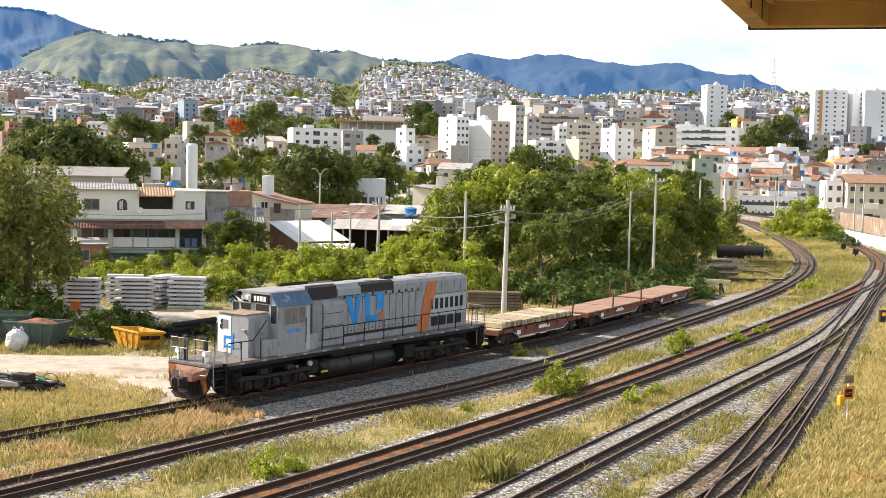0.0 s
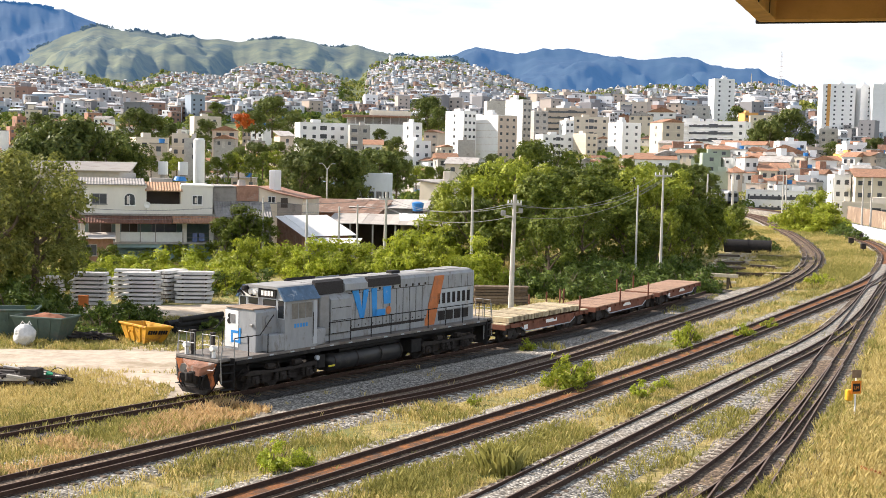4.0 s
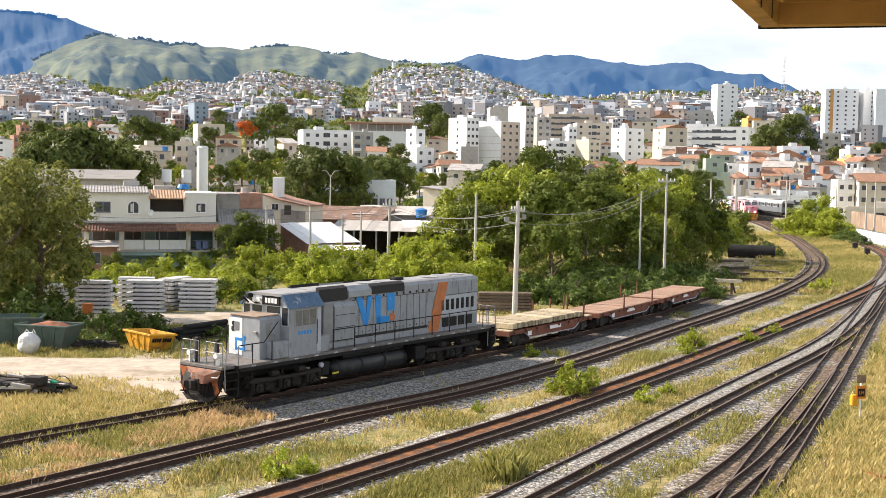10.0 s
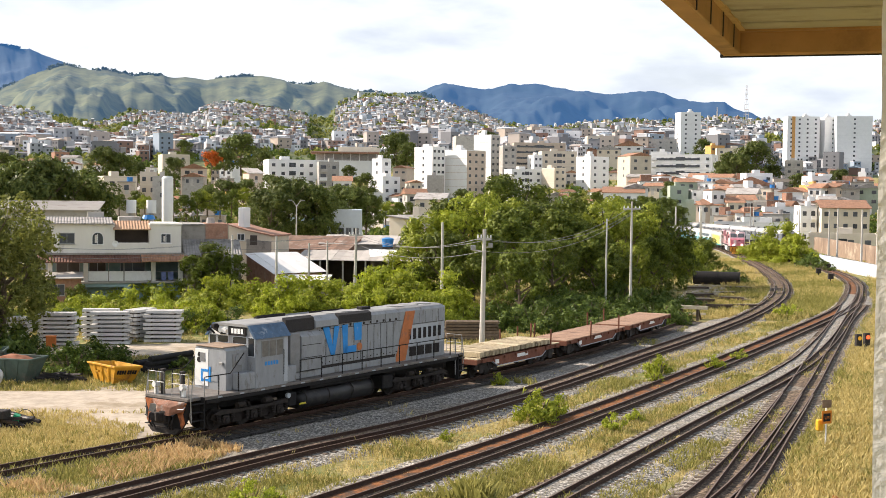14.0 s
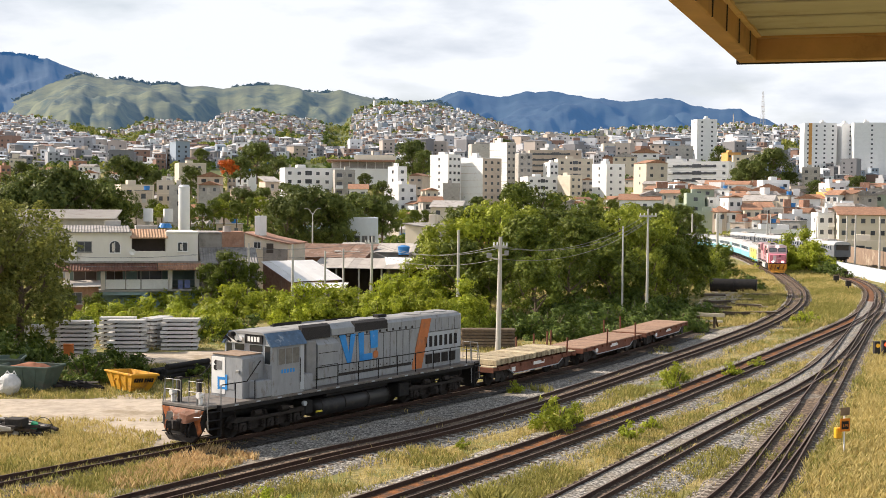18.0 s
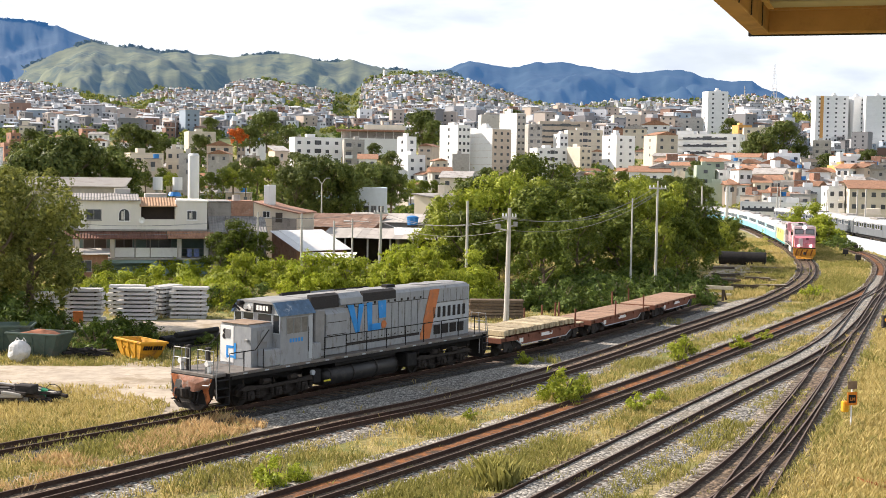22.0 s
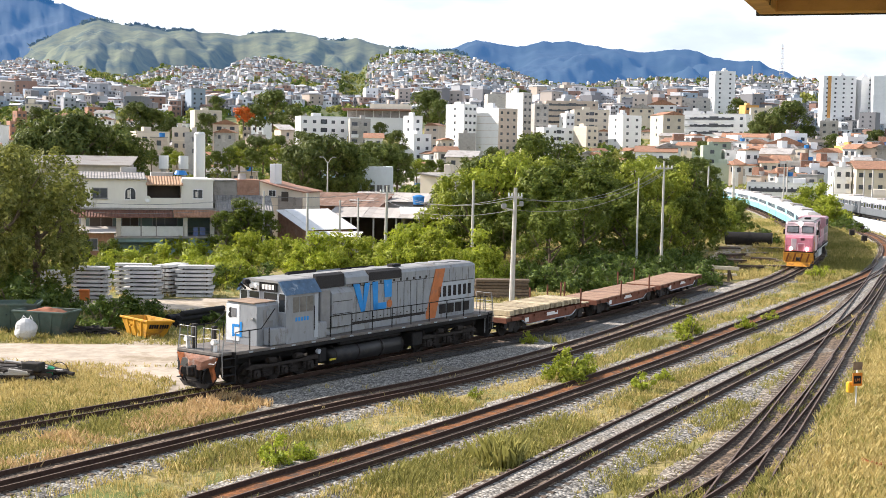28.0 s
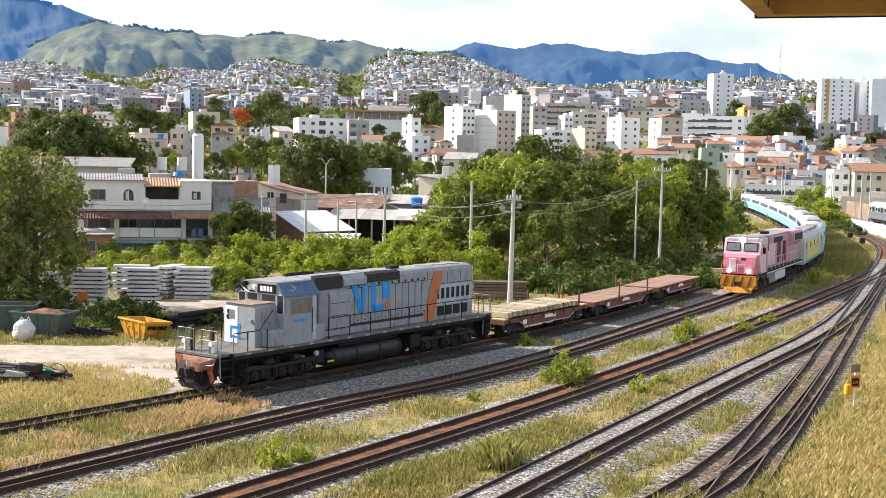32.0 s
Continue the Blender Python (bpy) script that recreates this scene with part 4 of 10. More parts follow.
def flat_wagon(s0, length, load, stakes, label):
    p0, d0 = along(LINE_LOCO, s0)
    p1, d1 = along(LINE_LOCO, s0 + length)
    d = p1 - p0
    root = thing("flat_wagon", heading(p0[0], p0[1], 0, math.atan2(d[0], d[1])), label, "flat wagon", "flat wagons behind the locomotive")
    L, W = length, 1.35
    for side in (-1, 1):
        y = side * (W - 0.05)
        part("side_sill", Geo().prism([(0.0, 1.15), (L, 1.15), (L, 0.95), (L - 1.9, 0.90), (L - 2.5, 0.62), (2.5, 0.62), (1.9, 0.90), (0.0, 0.95)], y - 0.04, y + 0.04, 1), WAGON_RED, root)
        part("sill_edge", Geo().prism([(L - 1.9, 0.90), (L - 2.5, 0.62), (2.5, 0.62), (1.9, 0.90), (1.9, 0.86), (2.5, 0.57), (L - 2.5, 0.57), (L - 1.9, 0.86)], y - 0.07, y + 0.07, 1), GREY_LIGHT, root)
        part("painted_panel", Geo().box(2.2, 2.65, side * (W - 0.012), side * (W - 0.004), 0.72, 0.98), WHITE_PAINT, root)
        part("painted_panel", Geo().box(4.9, 6.3, side * (W - 0.012), side * (W - 0.004), 0.85, 1.05), WHITE_PAINT, root)
        for k in range(8):
            xx = 0.6 + k * (L - 1.2) / 7
            part("stake_pocket", Geo().box(xx - 0.07, xx + 0.07, side * W, side * (W + 0.09), 0.98, 1.14, 0.01), WAGON_RED, root)
    part("end_sills", Geo().box(0, 0.12, -W, W, 0.85, 1.16, 0.02).box(L - 0.12, L, -W, W, 0.85, 1.16, 0.02).box(0, L, -0.25, 0.25, 0.7, 1.1), WAGON_RED, root)
    n = int(L / 0.24)
    for k in range(n):
        x = 0.02 + k * (L - 0.04) / n
        w = (L - 0.04) / n - 0.015
        if load and 0.35 < x < L - 1.0:
            part("plank", Geo().box(x, x + w, -W + random.uniform(0, 0.16), W - random.uniform(0, 0.12), 1.24, 1.54 + random.uniform(-0.018, 0.018), 0.008), PLANK, root)
        else:
            part("plank", Geo().box(x, x + w, -W, W, 1.15, 1.21 + random.uniform(-0.006, 0.006), 0.01), PLANK if load else PLANK_RED, root)
    for x, side, lean in stakes:
        part("stake", Geo().rod([(x, side * 1.36, 1.0), (x + lean, side * 1.38, 2.15)], 0.055, 6), WAGON_RED, root, "rusty upright stake")
    for xx in (1.7, L - 1.7):
        bogie(root, xx, 2, r=0.4, base=1.6)
    coupler(root, 0, -1)
    coupler(root, L, 1)
    return root




def station(line, x, y):
    return 0.5 * int(np.argmin(np.hypot(line[:, 0] - x, line[:, 1] - y)))


S_REAR = station(LINE_LOCO, -10.92, 53.55) + 20.9
flat_wagon(S_REAR + 1.3, 10.6, True, ((9.3, -1, 0), (9.9, 1, 0.05), (7.6, 1, 0)), "rusty flat wagon stacked with pale timber sleepers")
flat_wagon(S_REAR + 12.9, 11.0, False, ((0.3, 1, 0.12), (0.9, 1, 0.1), (4.2, -1, 0), (9.6, -1, -0.05), (10.4, 1, 0)), "empty rusty flat wagon with leaning stakes")
flat_wagon(S_REAR + 24.9, 10.8, False, ((2.0, 1, 0),), "empty red-brown flat wagon by the buffer stop")

# ---- trees and bushes ----
BARK = mat("grey_brown_bark", (0.15, 0.115, 0.08), 0.95, 0.4, 6, bump=0.6, bump_scale=25)
LEAF = leaf_mat("fresh_green_leaves", (0.062, 0.096, 0.012), (0.215, 0.25, 0.032), 0.22)
LEAF_DARK = leaf_mat("dark_green_leaves", (0.066, 0.100, 0.024), (0.215, 0.245, 0.055), 0.30)
LEAF_OLIVE = leaf_mat("olive_leaves", (0.11, 0.135, 0.032), (0.335, 0.335, 0.08), 0.40)
LEAF_BUSH = leaf_mat("bright_bush_leaves", (0.20, 0.26, 0.02), (0.50, 0.53, 0.06), 0.38)
LEAF_LIGHT = leaf_mat("yellow_green_leaves", (0.16, 0.21, 0.02), (0.42, 0.45, 0.055), 0.30)
# darker green, with shade at the thicket's foot put into the leaf colour
LEAF_MID = leaf_mat("shady_green_leaves", (0.052, 0.092, 0.018), (0.185, 0.24, 0.04), 0.26)
LEAF_RED = leaf_mat("flame_red_flowers", (0.55, 0.11, 0.015), (0.70, 0.22, 0.04))


def crown_mesh(name, blobs, n, size, material, seed, shell=0.55):
    """A crown of leafy sprigs: each sprig a small burst of folded leaves, strewn unevenly over many blobs, with gaps."""
    rs = np.random.RandomState(seed)
    per = 12
    m = n // per
    w = np.array([b[3] ** 2 for b in blobs])
    B = np.array(blobs)[rs.choice(len(blobs), m, p=w / w.sum())]
    d = rs.normal(size=(m, 3)) + np.array([0, 0, 0.25])
    d /= np.linalg.norm(d, axis=1)[:, None]
    rad = B[:, 3] * (shell + (1.12 - shell) * rs.rand(m) ** 0.55)
    c = B[:, :3] + d * rad[:, None] * np.array([1, 1, B[:, 4].mean()])
    lump = np.sin(c[:, 0] * 1.7 + seed) * np.sin(c[:, 1] * 1.9 + 1) * np.sin(c[:, 2] * 1.6 + 2)
    keep = (lump > -0.06) | (rs.rand(m) < 0.16)
    c, d = c[keep], d[keep]
    m = len(c)
    C = np.repeat(c, per, axis=0)
    Dn = np.repeat(d, per, axis=0)
    k = len(C)
    out = rs.normal(size=(k, 3)) + Dn * 0.9 + np.array([0, 0, 0.3])
    out /= np.linalg.norm(out, axis=1)[:, None]
    C = C + out * (size * rs.uniform(0.3, 2.2, k))[:, None]
    nrm = np.cross(out, rs.normal(size=(k, 3)))
    nrm = nrm * 0.9 + Dn * 2.3 + np.array([0, 0, 0.35])
    nrm /= np.linalg.norm(nrm, axis=1)[:, None]
    t = out - nrm * (out * nrm).sum(1)[:, None]
    t /= np.linalg.norm(t, axis=1)[:, None] + 1e-9
    b = np.cross(nrm, t)
    s = size * rs.uniform(0.5, 1.3, k)[:, None]
    q = np.stack([C - t * s, C - b * s * 0.5 + nrm * s * 0.12, C + t * s * 1.1 - nrm * s * 0.2, C + b * s * 0.5 + nrm * s * 0.12], 1)
    # larger leaf quads added inside each blob to block light and darken the crown
    per = 70
    B = np.repeat(np.array(blobs), per, axis=0)
    k = len(B)
    v = rs.normal(size=(k, 3))
    v *= (rs.rand(k) ** 0.5 / np.linalg.norm(v, axis=1) * 0.68)[:, None]
    C = B[:, :3] + v * B[:, 3:4] * np.array([1, 1, B[:, 4].mean()])
    t = rs.normal(size=(k, 3))
    t /= np.linalg.norm(t, axis=1)[:, None]
    b = np.cross(t, rs.normal(size=(k, 3)))
    b /= np.linalg.norm(b, axis=1)[:, None]
    s = (B[:, 3] * rs.uniform(0.09, 0.17, k))[:, None]
    core = np.stack([C - t * s, C - b * s * 0.7, C + t * s, C + b * s * 0.7], 1)
    return quads(name, np.concatenate([q, core]), material)


def trunk_geo(h, r, limbs, seed, spread):
    rs = random.Random(seed)
    g = Geo()
    pts = [Vector((0, 0, -0.5))]
    for k in range(1, 5):
        pts.append(Vector((rs.uniform(-0.2, 0.2) * k / 4, rs.uniform(-0.2, 0.2) * k / 4, h * 0.55 * k / 4)))
    for k in range(4):
        g.cyl(pts[k], pts[k + 1], r * (1 - 0.13 * k), r * (1 - 0.13 * (k + 1)), n=9, cap=False)
    for i in range(limbs):
        a = 2 * math.pi * (i + rs.uniform(-0.3, 0.3)) / limbs
        base = pts[2 + i % 3]
        mid = base + Vector((math.cos(a) * spread * 0.4, math.sin(a) * spread * 0.4, h * rs.uniform(0.12, 0.22)))
        tip = base + Vector((math.cos(a) * spread * 0.55, math.sin(a) * spread * 0.55, h * rs.uniform(0.22, 0.36)))
        g.cyl(base, mid, r * 0.5, r * 0.3, n=7, cap=False)
        g.cyl(mid, tip, r * 0.3, r * 0.1, n=6, cap=False)
        tw = mid + Vector((math.cos(a + 0.9) * spread * 0.35, math.sin(a + 0.9) * spread * 0.35, h * 0.15))
        g.cyl(mid, tw, r * 0.2, r * 0.07, n=5, cap=False)
    return g


def make_tree(name, h, spread, n, size, leaf, seed, blobs=9, low=0.35, flat=0.8, trunk=0.28):
    """One tree of trunk and crown, its foot at the origin."""
    rs = random.Random(seed)
    bl = [(0, 0, h * 0.68, spread * 0.5, flat)]
    for i in range(blobs * 3):
        a, f = i * 2.4 + rs.uniform(-0.4, 0.4), rs.random()
        z = h * (low + (0.95 - low) * f)
        k = rs.uniform(0.45, 0.95) * math.sqrt(max(0.08, 1 - (max(0, f - 0.35) / 0.68) ** 2)) * (0.7 + 0.3 * min(1, f / 0.3))
        rr = spread * rs.uniform(0.15, 0.30)
        bl.append((math.cos(a) * spread * k, math.sin(a) * spread * k, min(z, h - rr * flat), rr, flat))
    root = thing(name, Matrix.Translation((0, -400, -0.3)), "", "tree")
    part("trunk", trunk_geo(h, trunk, 6, seed, spread), BARK, root)
    part("crown", crown_mesh("crown", bl, n, size, leaf, seed), None, root)
    return root


def make_bush(name, h, spread, n, size, leaf, seed, flat=0.8):
    rs = random.Random(seed)
    bl = []
    for i in range(20):
        a, k = i * 2.4 + rs.uniform(-0.4, 0.4), rs.uniform(0.0, 0.95)
        rr = spread * rs.uniform(0.16, 0.32)
        bl.append((math.cos(a) * spread * k, math.sin(a) * spread * k, max(rr * 0.5, h * rs.uniform(0.1, 1.0) * (1.05 - 0.6 * k) - rr * 0.2), rr, flat))
    root = thing(name, Matrix.Translation((0, -400, -0.3)), "", "bush")
    g = Geo()
    for i in range(5):
        a = i * 1.3 + seed
        g.cyl((0, 0, -0.2), (math.cos(a) * spread * 0.45, math.sin(a) * spread * 0.45, h * 0.7), 0.05, 0.015, n=5)
    part("woody_base", g, BARK, root)
    part("foliage", crown_mesh("foliage", bl, n, size, leaf, seed, 0.35), None, root)
    return root


FIRST = {}


def plant(kind, x, y, z, scale=1.0, label="", group=""):
    """Sets one tree or bush of a kind; the first of a kind is the one built, the others share its meshes."""
    src, used = FIRST[kind]
    m = Matrix.Translation((x, y, z)) @ Matrix.Rotation(random.uniform(0, 6.28), 4, "Z")
    s = scale * random.uniform(0.93, 1.07)
    ob = copy_thing(src, m) if used else src
    ob.matrix_basis = m @ Matrix.Diagonal((s, s, scale * random.uniform(0.94, 1.06), 1))
    FIRST[kind] = (src, True)
    return tagged(ob, label, "", group)


FIRST["broad"] = (make_tree("tree", 10.5, 4.6, 26000, 0.135, LEAF, 11, 11, 0.22), False)
FIRST["broad2"] = (make_tree("tree", 9.0, 4.0, 22000, 0.125, LEAF, 23, 10, 0.18), False)
FIRST["light"] = (make_tree("tree", 9.5, 4.2, 24000, 0.125, LEAF_LIGHT, 57, 9, 0.22), False)
FIRST["mango"] = (make_tree("tree", 11.0, 5.4, 24000, 0.19, LEAF_DARK, 5, 13, 0.18, 0.8), False)
FIRST["olive"] = (make_tree("tree", 10.6, 4.5, 23000, 0.12, LEAF_OLIVE, 8, 15, 0.14, 0.9, 0.33), False)
FIRST["flame"] = (make_tree("tree", 9.5, 4.5, 4200, 0.3, LEAF_RED, 31, 8, 0.4, 0.7), False)
FIRST["bush"] = (make_bush("bush", 3.6, 2.7, 13000, 0.105, LEAF_BUSH, 3), False)
FIRST["bush2"] = (make_bush("bush", 3.0, 2.4, 11000, 0.10, LEAF_BUSH, 14), False)
FIRST["weed"] = (make_bush("bush", 2.2, 2.2, 8000, 0.09, LEAF_MID, 33), False)
FIRST["shrub"] = (make_bush("shrub", 1.1, 0.9, 1500, 0.065, LEAF_BUSH, 21), False)
FIRST["shrub_dark"] = (make_bush("shrub", 1.6, 1.6, 2600, 0.09, LEAF_MID, 41), False)

# ---- where the trees and bushes stand ----
plant("olive", -27.4, 81.7, 0.2, 0.92, "tall olive-green tree with an open crown over the skips")
plant("olive", -30.6, 86.8, -0.1, 0.95, "olive-green tree behind the yard")
plant("mango", -61.0, 195.7, -3.8, 1.75, "dense dark mango tree behind the houses", "dark trees")
plant("mango", -55.8, 202.5, -0.9, 1.35, "dense dark mango tree behind the houses", "dark trees")
plant("mango", -63.8, 189.5, -0.8, 1.20, "dense dark mango tree behind the houses", "dark trees")
plant("mango", -19.4, 184.0, 1.5, 1.05, "dense dark tree standing behind the workshops", "dark trees")
plant("mango", -21.7, 178.7, 2.4, 0.80, "dense dark tree standing behind the workshops", "dark trees")
plant("mango", -15.7, 184.3, 2.1, 0.85, "dense dark tree standing behind the workshops", "dark trees")
plant("mango", -12.0, 199.6, 4.2, 0.75, "dense dark tree standing behind the workshops", "dark trees")
plant("mango", -8.8, 199.8, 4.5, 0.60, "dense dark tree standing behind the workshops", "dark trees")
plant("mango", -12.7, 189.6, 3.5, 0.60, "dense dark tree standing behind the workshops", "dark trees")
plant("mango", -74.4, 514.6, 19.6, 1.50, "dark tree among the roofs of the town", "town trees")
plant("mango", -78.1, 493.9, 18.7, 1.00, "dark tree among the roofs of the town", "town trees")
plant("mango", -63.8, 495.9, 18.6, 0.90, "dark tree among the roofs of the town", "town trees")
plant("mango", -98.5, 387.7, 12.4, 1.10, "dark tree among the roofs of the town", "town trees")
plant("mango", -94.0, 388.8, 13.2, 0.90, "dark tree among the roofs of the town", "town trees")
plant("mango", -11.3, 559.9, 21.1, 1.60, "dark tree among the roofs of the town", "town trees")
plant("mango", -6.1, 550.0, 23.9, 1.00, "dark tree among the roofs of the town", "town trees")
plant("mango", 33.2, 639.1, 32.9, 1.20, "dark tree among the roofs of the town", "town trees")
plant("mango", -91.2, 461.1, 14.1, 0.90, "dark tree among the roofs of the town", "town trees")
plant("mango", -92.9, 409.6, 13.4, 0.70, "dark tree among the roofs of the town", "town trees")
plant("mango", -190.4, 569.0, 18.6, 0.90, "dark tree among the roofs of the town", "town trees")
plant("mango", -111.9, 589.5, 26.5, 0.90, "dark tree among the roofs of the town", "town trees")
plant("mango", -107.9, 311.9, 6.6, 0.60, "dark tree among the roofs of the town", "town trees")
plant("mango", -39.8, 327.6, 9.5, 0.60, "dark tree among the roofs of the town", "town trees")
plant("mango", -49.9, 316.1, 6.9, 0.70, "dark tree among the roofs of the town", "town trees")
plant("mango", -50.6, 295.7, 5.9, 0.60, "dark tree among the roofs of the town", "town trees")
plant("mango", -44.2, 316.9, 7.7, 0.60, "dark tree among the roofs of the town", "town trees")
plant("mango", -24.4, 419.3, 14.4, 0.60, "dark tree among the roofs of the town", "town trees")
plant("mango", -17.8, 399.6, 10.3, 0.70, "dark tree among the roofs of the town", "town trees")
plant("mango", 10.8, 329.8, 6.2, 0.60, "dark tree among the roofs of the town", "town trees")
plant("mango", 124.9, 463.5, 16.0, 1.50, "dark round tree on the slope of the town", "town trees")
plant("mango", 114.7, 455.8, 12.4, 1.40, "dark round tree on the slope of the town", "town trees")
plant("mango", 110.9, 456.7, 14.2, 1.00, "dark round tree on the slope of the town", "town trees")
plant("mango", 131.0, 461.3, 15.8, 0.75, "dark round tree on the slope of the town", "town trees")
plant("mango", 147.6, 436.1, 14.0, 0.75, "dark round tree on the slope of the town", "town trees")
plant("mango", 143.6, 432.5, 14.0, 0.50, "dark round tree on the slope of the town", "town trees")
plant("mango", 125.2, 411.4, 12.4, 0.70, "dark round tree on the slope of the town", "town trees")
plant("mango", 78.6, 392.2, 10.9, 0.50, "dark round tree on the slope of the town", "town trees")
plant("mango", 154.5, 682.7, 33.4, 1.00, "dark round tree on the slope of the town", "town trees")
plant("mango", 66.2, 333.5, 3.8, 0.70, "dark round tree on the slope of the town", "town trees")
plant("mango", 59.3, 324.6, 4.0, 0.70, "dark round tree on the slope of the town", "town trees")
plant("mango", 67.2, 323.1, 2.6, 0.60, "dark round tree on the slope of the town", "town trees")
plant("mango", 190.6, 879.6, 52.5, 1.40, "dark round tree on the slope of the town", "town trees")
plant("mango", 50.0, 295.8, 4.2, 0.60, "dark round tree on the slope of the town", "town trees")
plant("mango", 77.2, 412.9, 9.1, 0.60, "dark round tree on the slope of the town", "town trees")
plant("flame", -76.2, 453.6, 18.5, 0.85, "flame tree in full orange-red flower")
plant("light", 0.8, 128.0, 0.0, 1.00, "leafy green tree in the thicket behind the wagons", "thicket trees")
plant("broad2", 3.5, 132.0, -0.0, 1.16, "leafy green tree in the thicket behind the wagons", "thicket trees")
plant("light", 5.4, 127.9, 0.3, 1.10, "leafy green tree in the thicket behind the wagons", "thicket trees")
plant("light", 8.4, 134.7, -0.3, 1.26, "leafy green tree in the thicket behind the wagons", "thicket trees")
plant("broad", 9.7, 123.6, -0.1, 0.90, "leafy green tree in the thicket behind the wagons", "thicket trees")
plant("broad2", 13.5, 139.4, -0.5, 1.26, "leafy green tree in the thicket behind the wagons", "thicket trees")
plant("broad", 14.8, 129.1, -0.7, 1.00, "leafy green tree in the thicket behind the wagons", "thicket trees")
plant("broad2", 17.4, 140.9, 0.1, 1.21, "leafy green tree in the thicket behind the wagons", "thicket trees")
plant("light", 20.8, 138.5, -0.1, 1.20, "leafy green tree in the thicket behind the wagons", "thicket trees")
plant("light", 24.4, 148.0, -1.1, 1.21, "leafy green tree in the thicket behind the wagons", "thicket trees")
plant("broad", 27.7, 153.5, -1.6, 1.10, "leafy green tree in the thicket behind the wagons", "thicket trees")
plant("broad2", 30.2, 155.1, -1.8, 1.10, "leafy green tree in the thicket behind the wagons", "thicket trees")
plant("broad", 17.7, 123.7, -1.4, 0.80, "leafy green tree in the thicket behind the wagons", "thicket trees")
plant("broad2", 12.3, 115.3, -0.3, 0.77, "leafy green tree in the thicket behind the wagons", "thicket trees")
plant("broad", 6.0, 115.8, -0.9, 0.75, "leafy green tree in the thicket behind the wagons", "thicket trees")
plant("broad2", 2.4, 118.0, -0.8, 0.88, "leafy green tree in the thicket behind the wagons", "thicket trees")
plant("broad", 8.6, 107.7, -0.5, 0.60, "leafy green tree in the thicket behind the wagons", "thicket trees")
plant("light", 21.6, 130.2, -2.1, 0.88, "leafy green tree in the thicket behind the wagons", "thicket trees")
plant("broad", 25.9, 137.6, -2.6, 0.80, "leafy green tree in the thicket behind the wagons", "thicket trees")
plant("light", 35.6, 172.4, -3.9, 0.99, "leafy green tree in the thicket behind the wagons", "thicket trees")
plant("light", 38.3, 175.9, -2.9, 0.80, "leafy green tree in the thicket behind the wagons", "thicket trees")
plant("broad2", 41.6, 183.3, -3.2, 0.88, "leafy green tree in the thicket behind the wagons", "thicket trees")
plant("broad", -0.7, 140.0, -1.7, 0.80, "leafy green tree in the thicket behind the wagons", "thicket trees")
plant("broad2", 11.0, 149.6, 1.0, 1.32, "leafy green tree in the thicket behind the wagons", "thicket trees")
plant("broad2", -20.9, 125.6, 0.0, 0.60, "round dusty tree beside the outbuilding")
plant("broad2", -22.4, 124.0, 0.0, 0.50, "round dusty tree beside the outbuilding")
plant("broad2", -19.1, 125.4, 0.0, 0.52, "round dusty tree beside the outbuilding")
for x, y, k in ((-32.6, 108.5, 0.34), (-30.4, 110.5, 0.30), (-34.6, 111.5, 0.38)):
    plant("broad2", x, y, -0.2, k, "dark shaded bush beside the small shed")
plant("light", -64.0, 254.1, 6.4, 0.50, "leafy green tree among the house roofs", "garden trees")
plant("broad", -59.9, 247.9, 6.0, 0.45, "leafy green tree among the house roofs", "garden trees")
plant("broad2", -58.2, 255.4, 6.6, 0.50, "leafy green tree among the house roofs", "garden trees")
plant("light", -54.0, 244.1, 6.6, 0.40, "leafy green tree among the house roofs", "garden trees")
plant("broad", -48.5, 257.5, 5.1, 0.50, "leafy green tree among the house roofs", "garden trees")
plant("broad2", -47.3, 263.8, 6.2, 0.55, "leafy green tree among the house roofs", "garden trees")
plant("light", -45.6, 266.1, 6.0, 0.60, "leafy green tree among the house roofs", "garden trees")
plant("broad", -41.7, 258.7, 5.8, 0.50, "leafy green tree among the house roofs", "garden trees")
plant("broad2", -40.0, 263.0, 6.2, 0.60, "leafy green tree among the house roofs", "garden trees")
plant("light", -38.0, 267.3, 6.4, 0.60, "leafy green tree among the house roofs", "garden trees")
plant("broad", -33.5, 252.8, 6.1, 0.50, "leafy green tree among the house roofs", "garden trees")
plant("broad2", -48.6, 245.2, 6.0, 0.35, "leafy green tree among the house roofs", "garden trees")
plant("light", -6.8, 239.9, 5.2, 0.50, "leafy green tree among the house roofs", "garden trees")
plant("broad", -4.5, 235.0, 4.3, 0.50, "leafy green tree among the house roofs", "garden trees")
plant("broad2", -1.9, 240.0, 4.9, 0.50, "leafy green tree among the house roofs", "garden trees")
plant("light", 3.2, 250.0, 4.9, 0.50, "leafy green tree among the house roofs", "garden trees")
plant("broad", 46.3, 326.7, 6.2, 0.60, "leafy green tree among the house roofs", "garden trees")
plant("broad2", 40.5, 327.5, 7.5, 0.50, "leafy green tree among the house roofs", "garden trees")
plant("light", 50.5, 316.0, 7.2, 0.50, "leafy green tree among the house roofs", "garden trees")
plant("broad", 56.1, 315.0, 6.6, 0.50, "leafy green tree among the house roofs", "garden trees")
plant("olive", -29.5, 78.6, -0.1, 0.95, "olive-green tree at the edge of the yard")
plant("bush", -32.0, 116.6, -3.0, 1.04, "bright green bush in the hedge along the yard", "hedge bushes")
plant("bush2", -32.1, 119.4, -3.0, 1.20, "bright green bush in the hedge along the yard", "hedge bushes")
plant("bush", -30.5, 118.1, -3.0, 1.07, "bright green bush in the hedge along the yard", "hedge bushes")
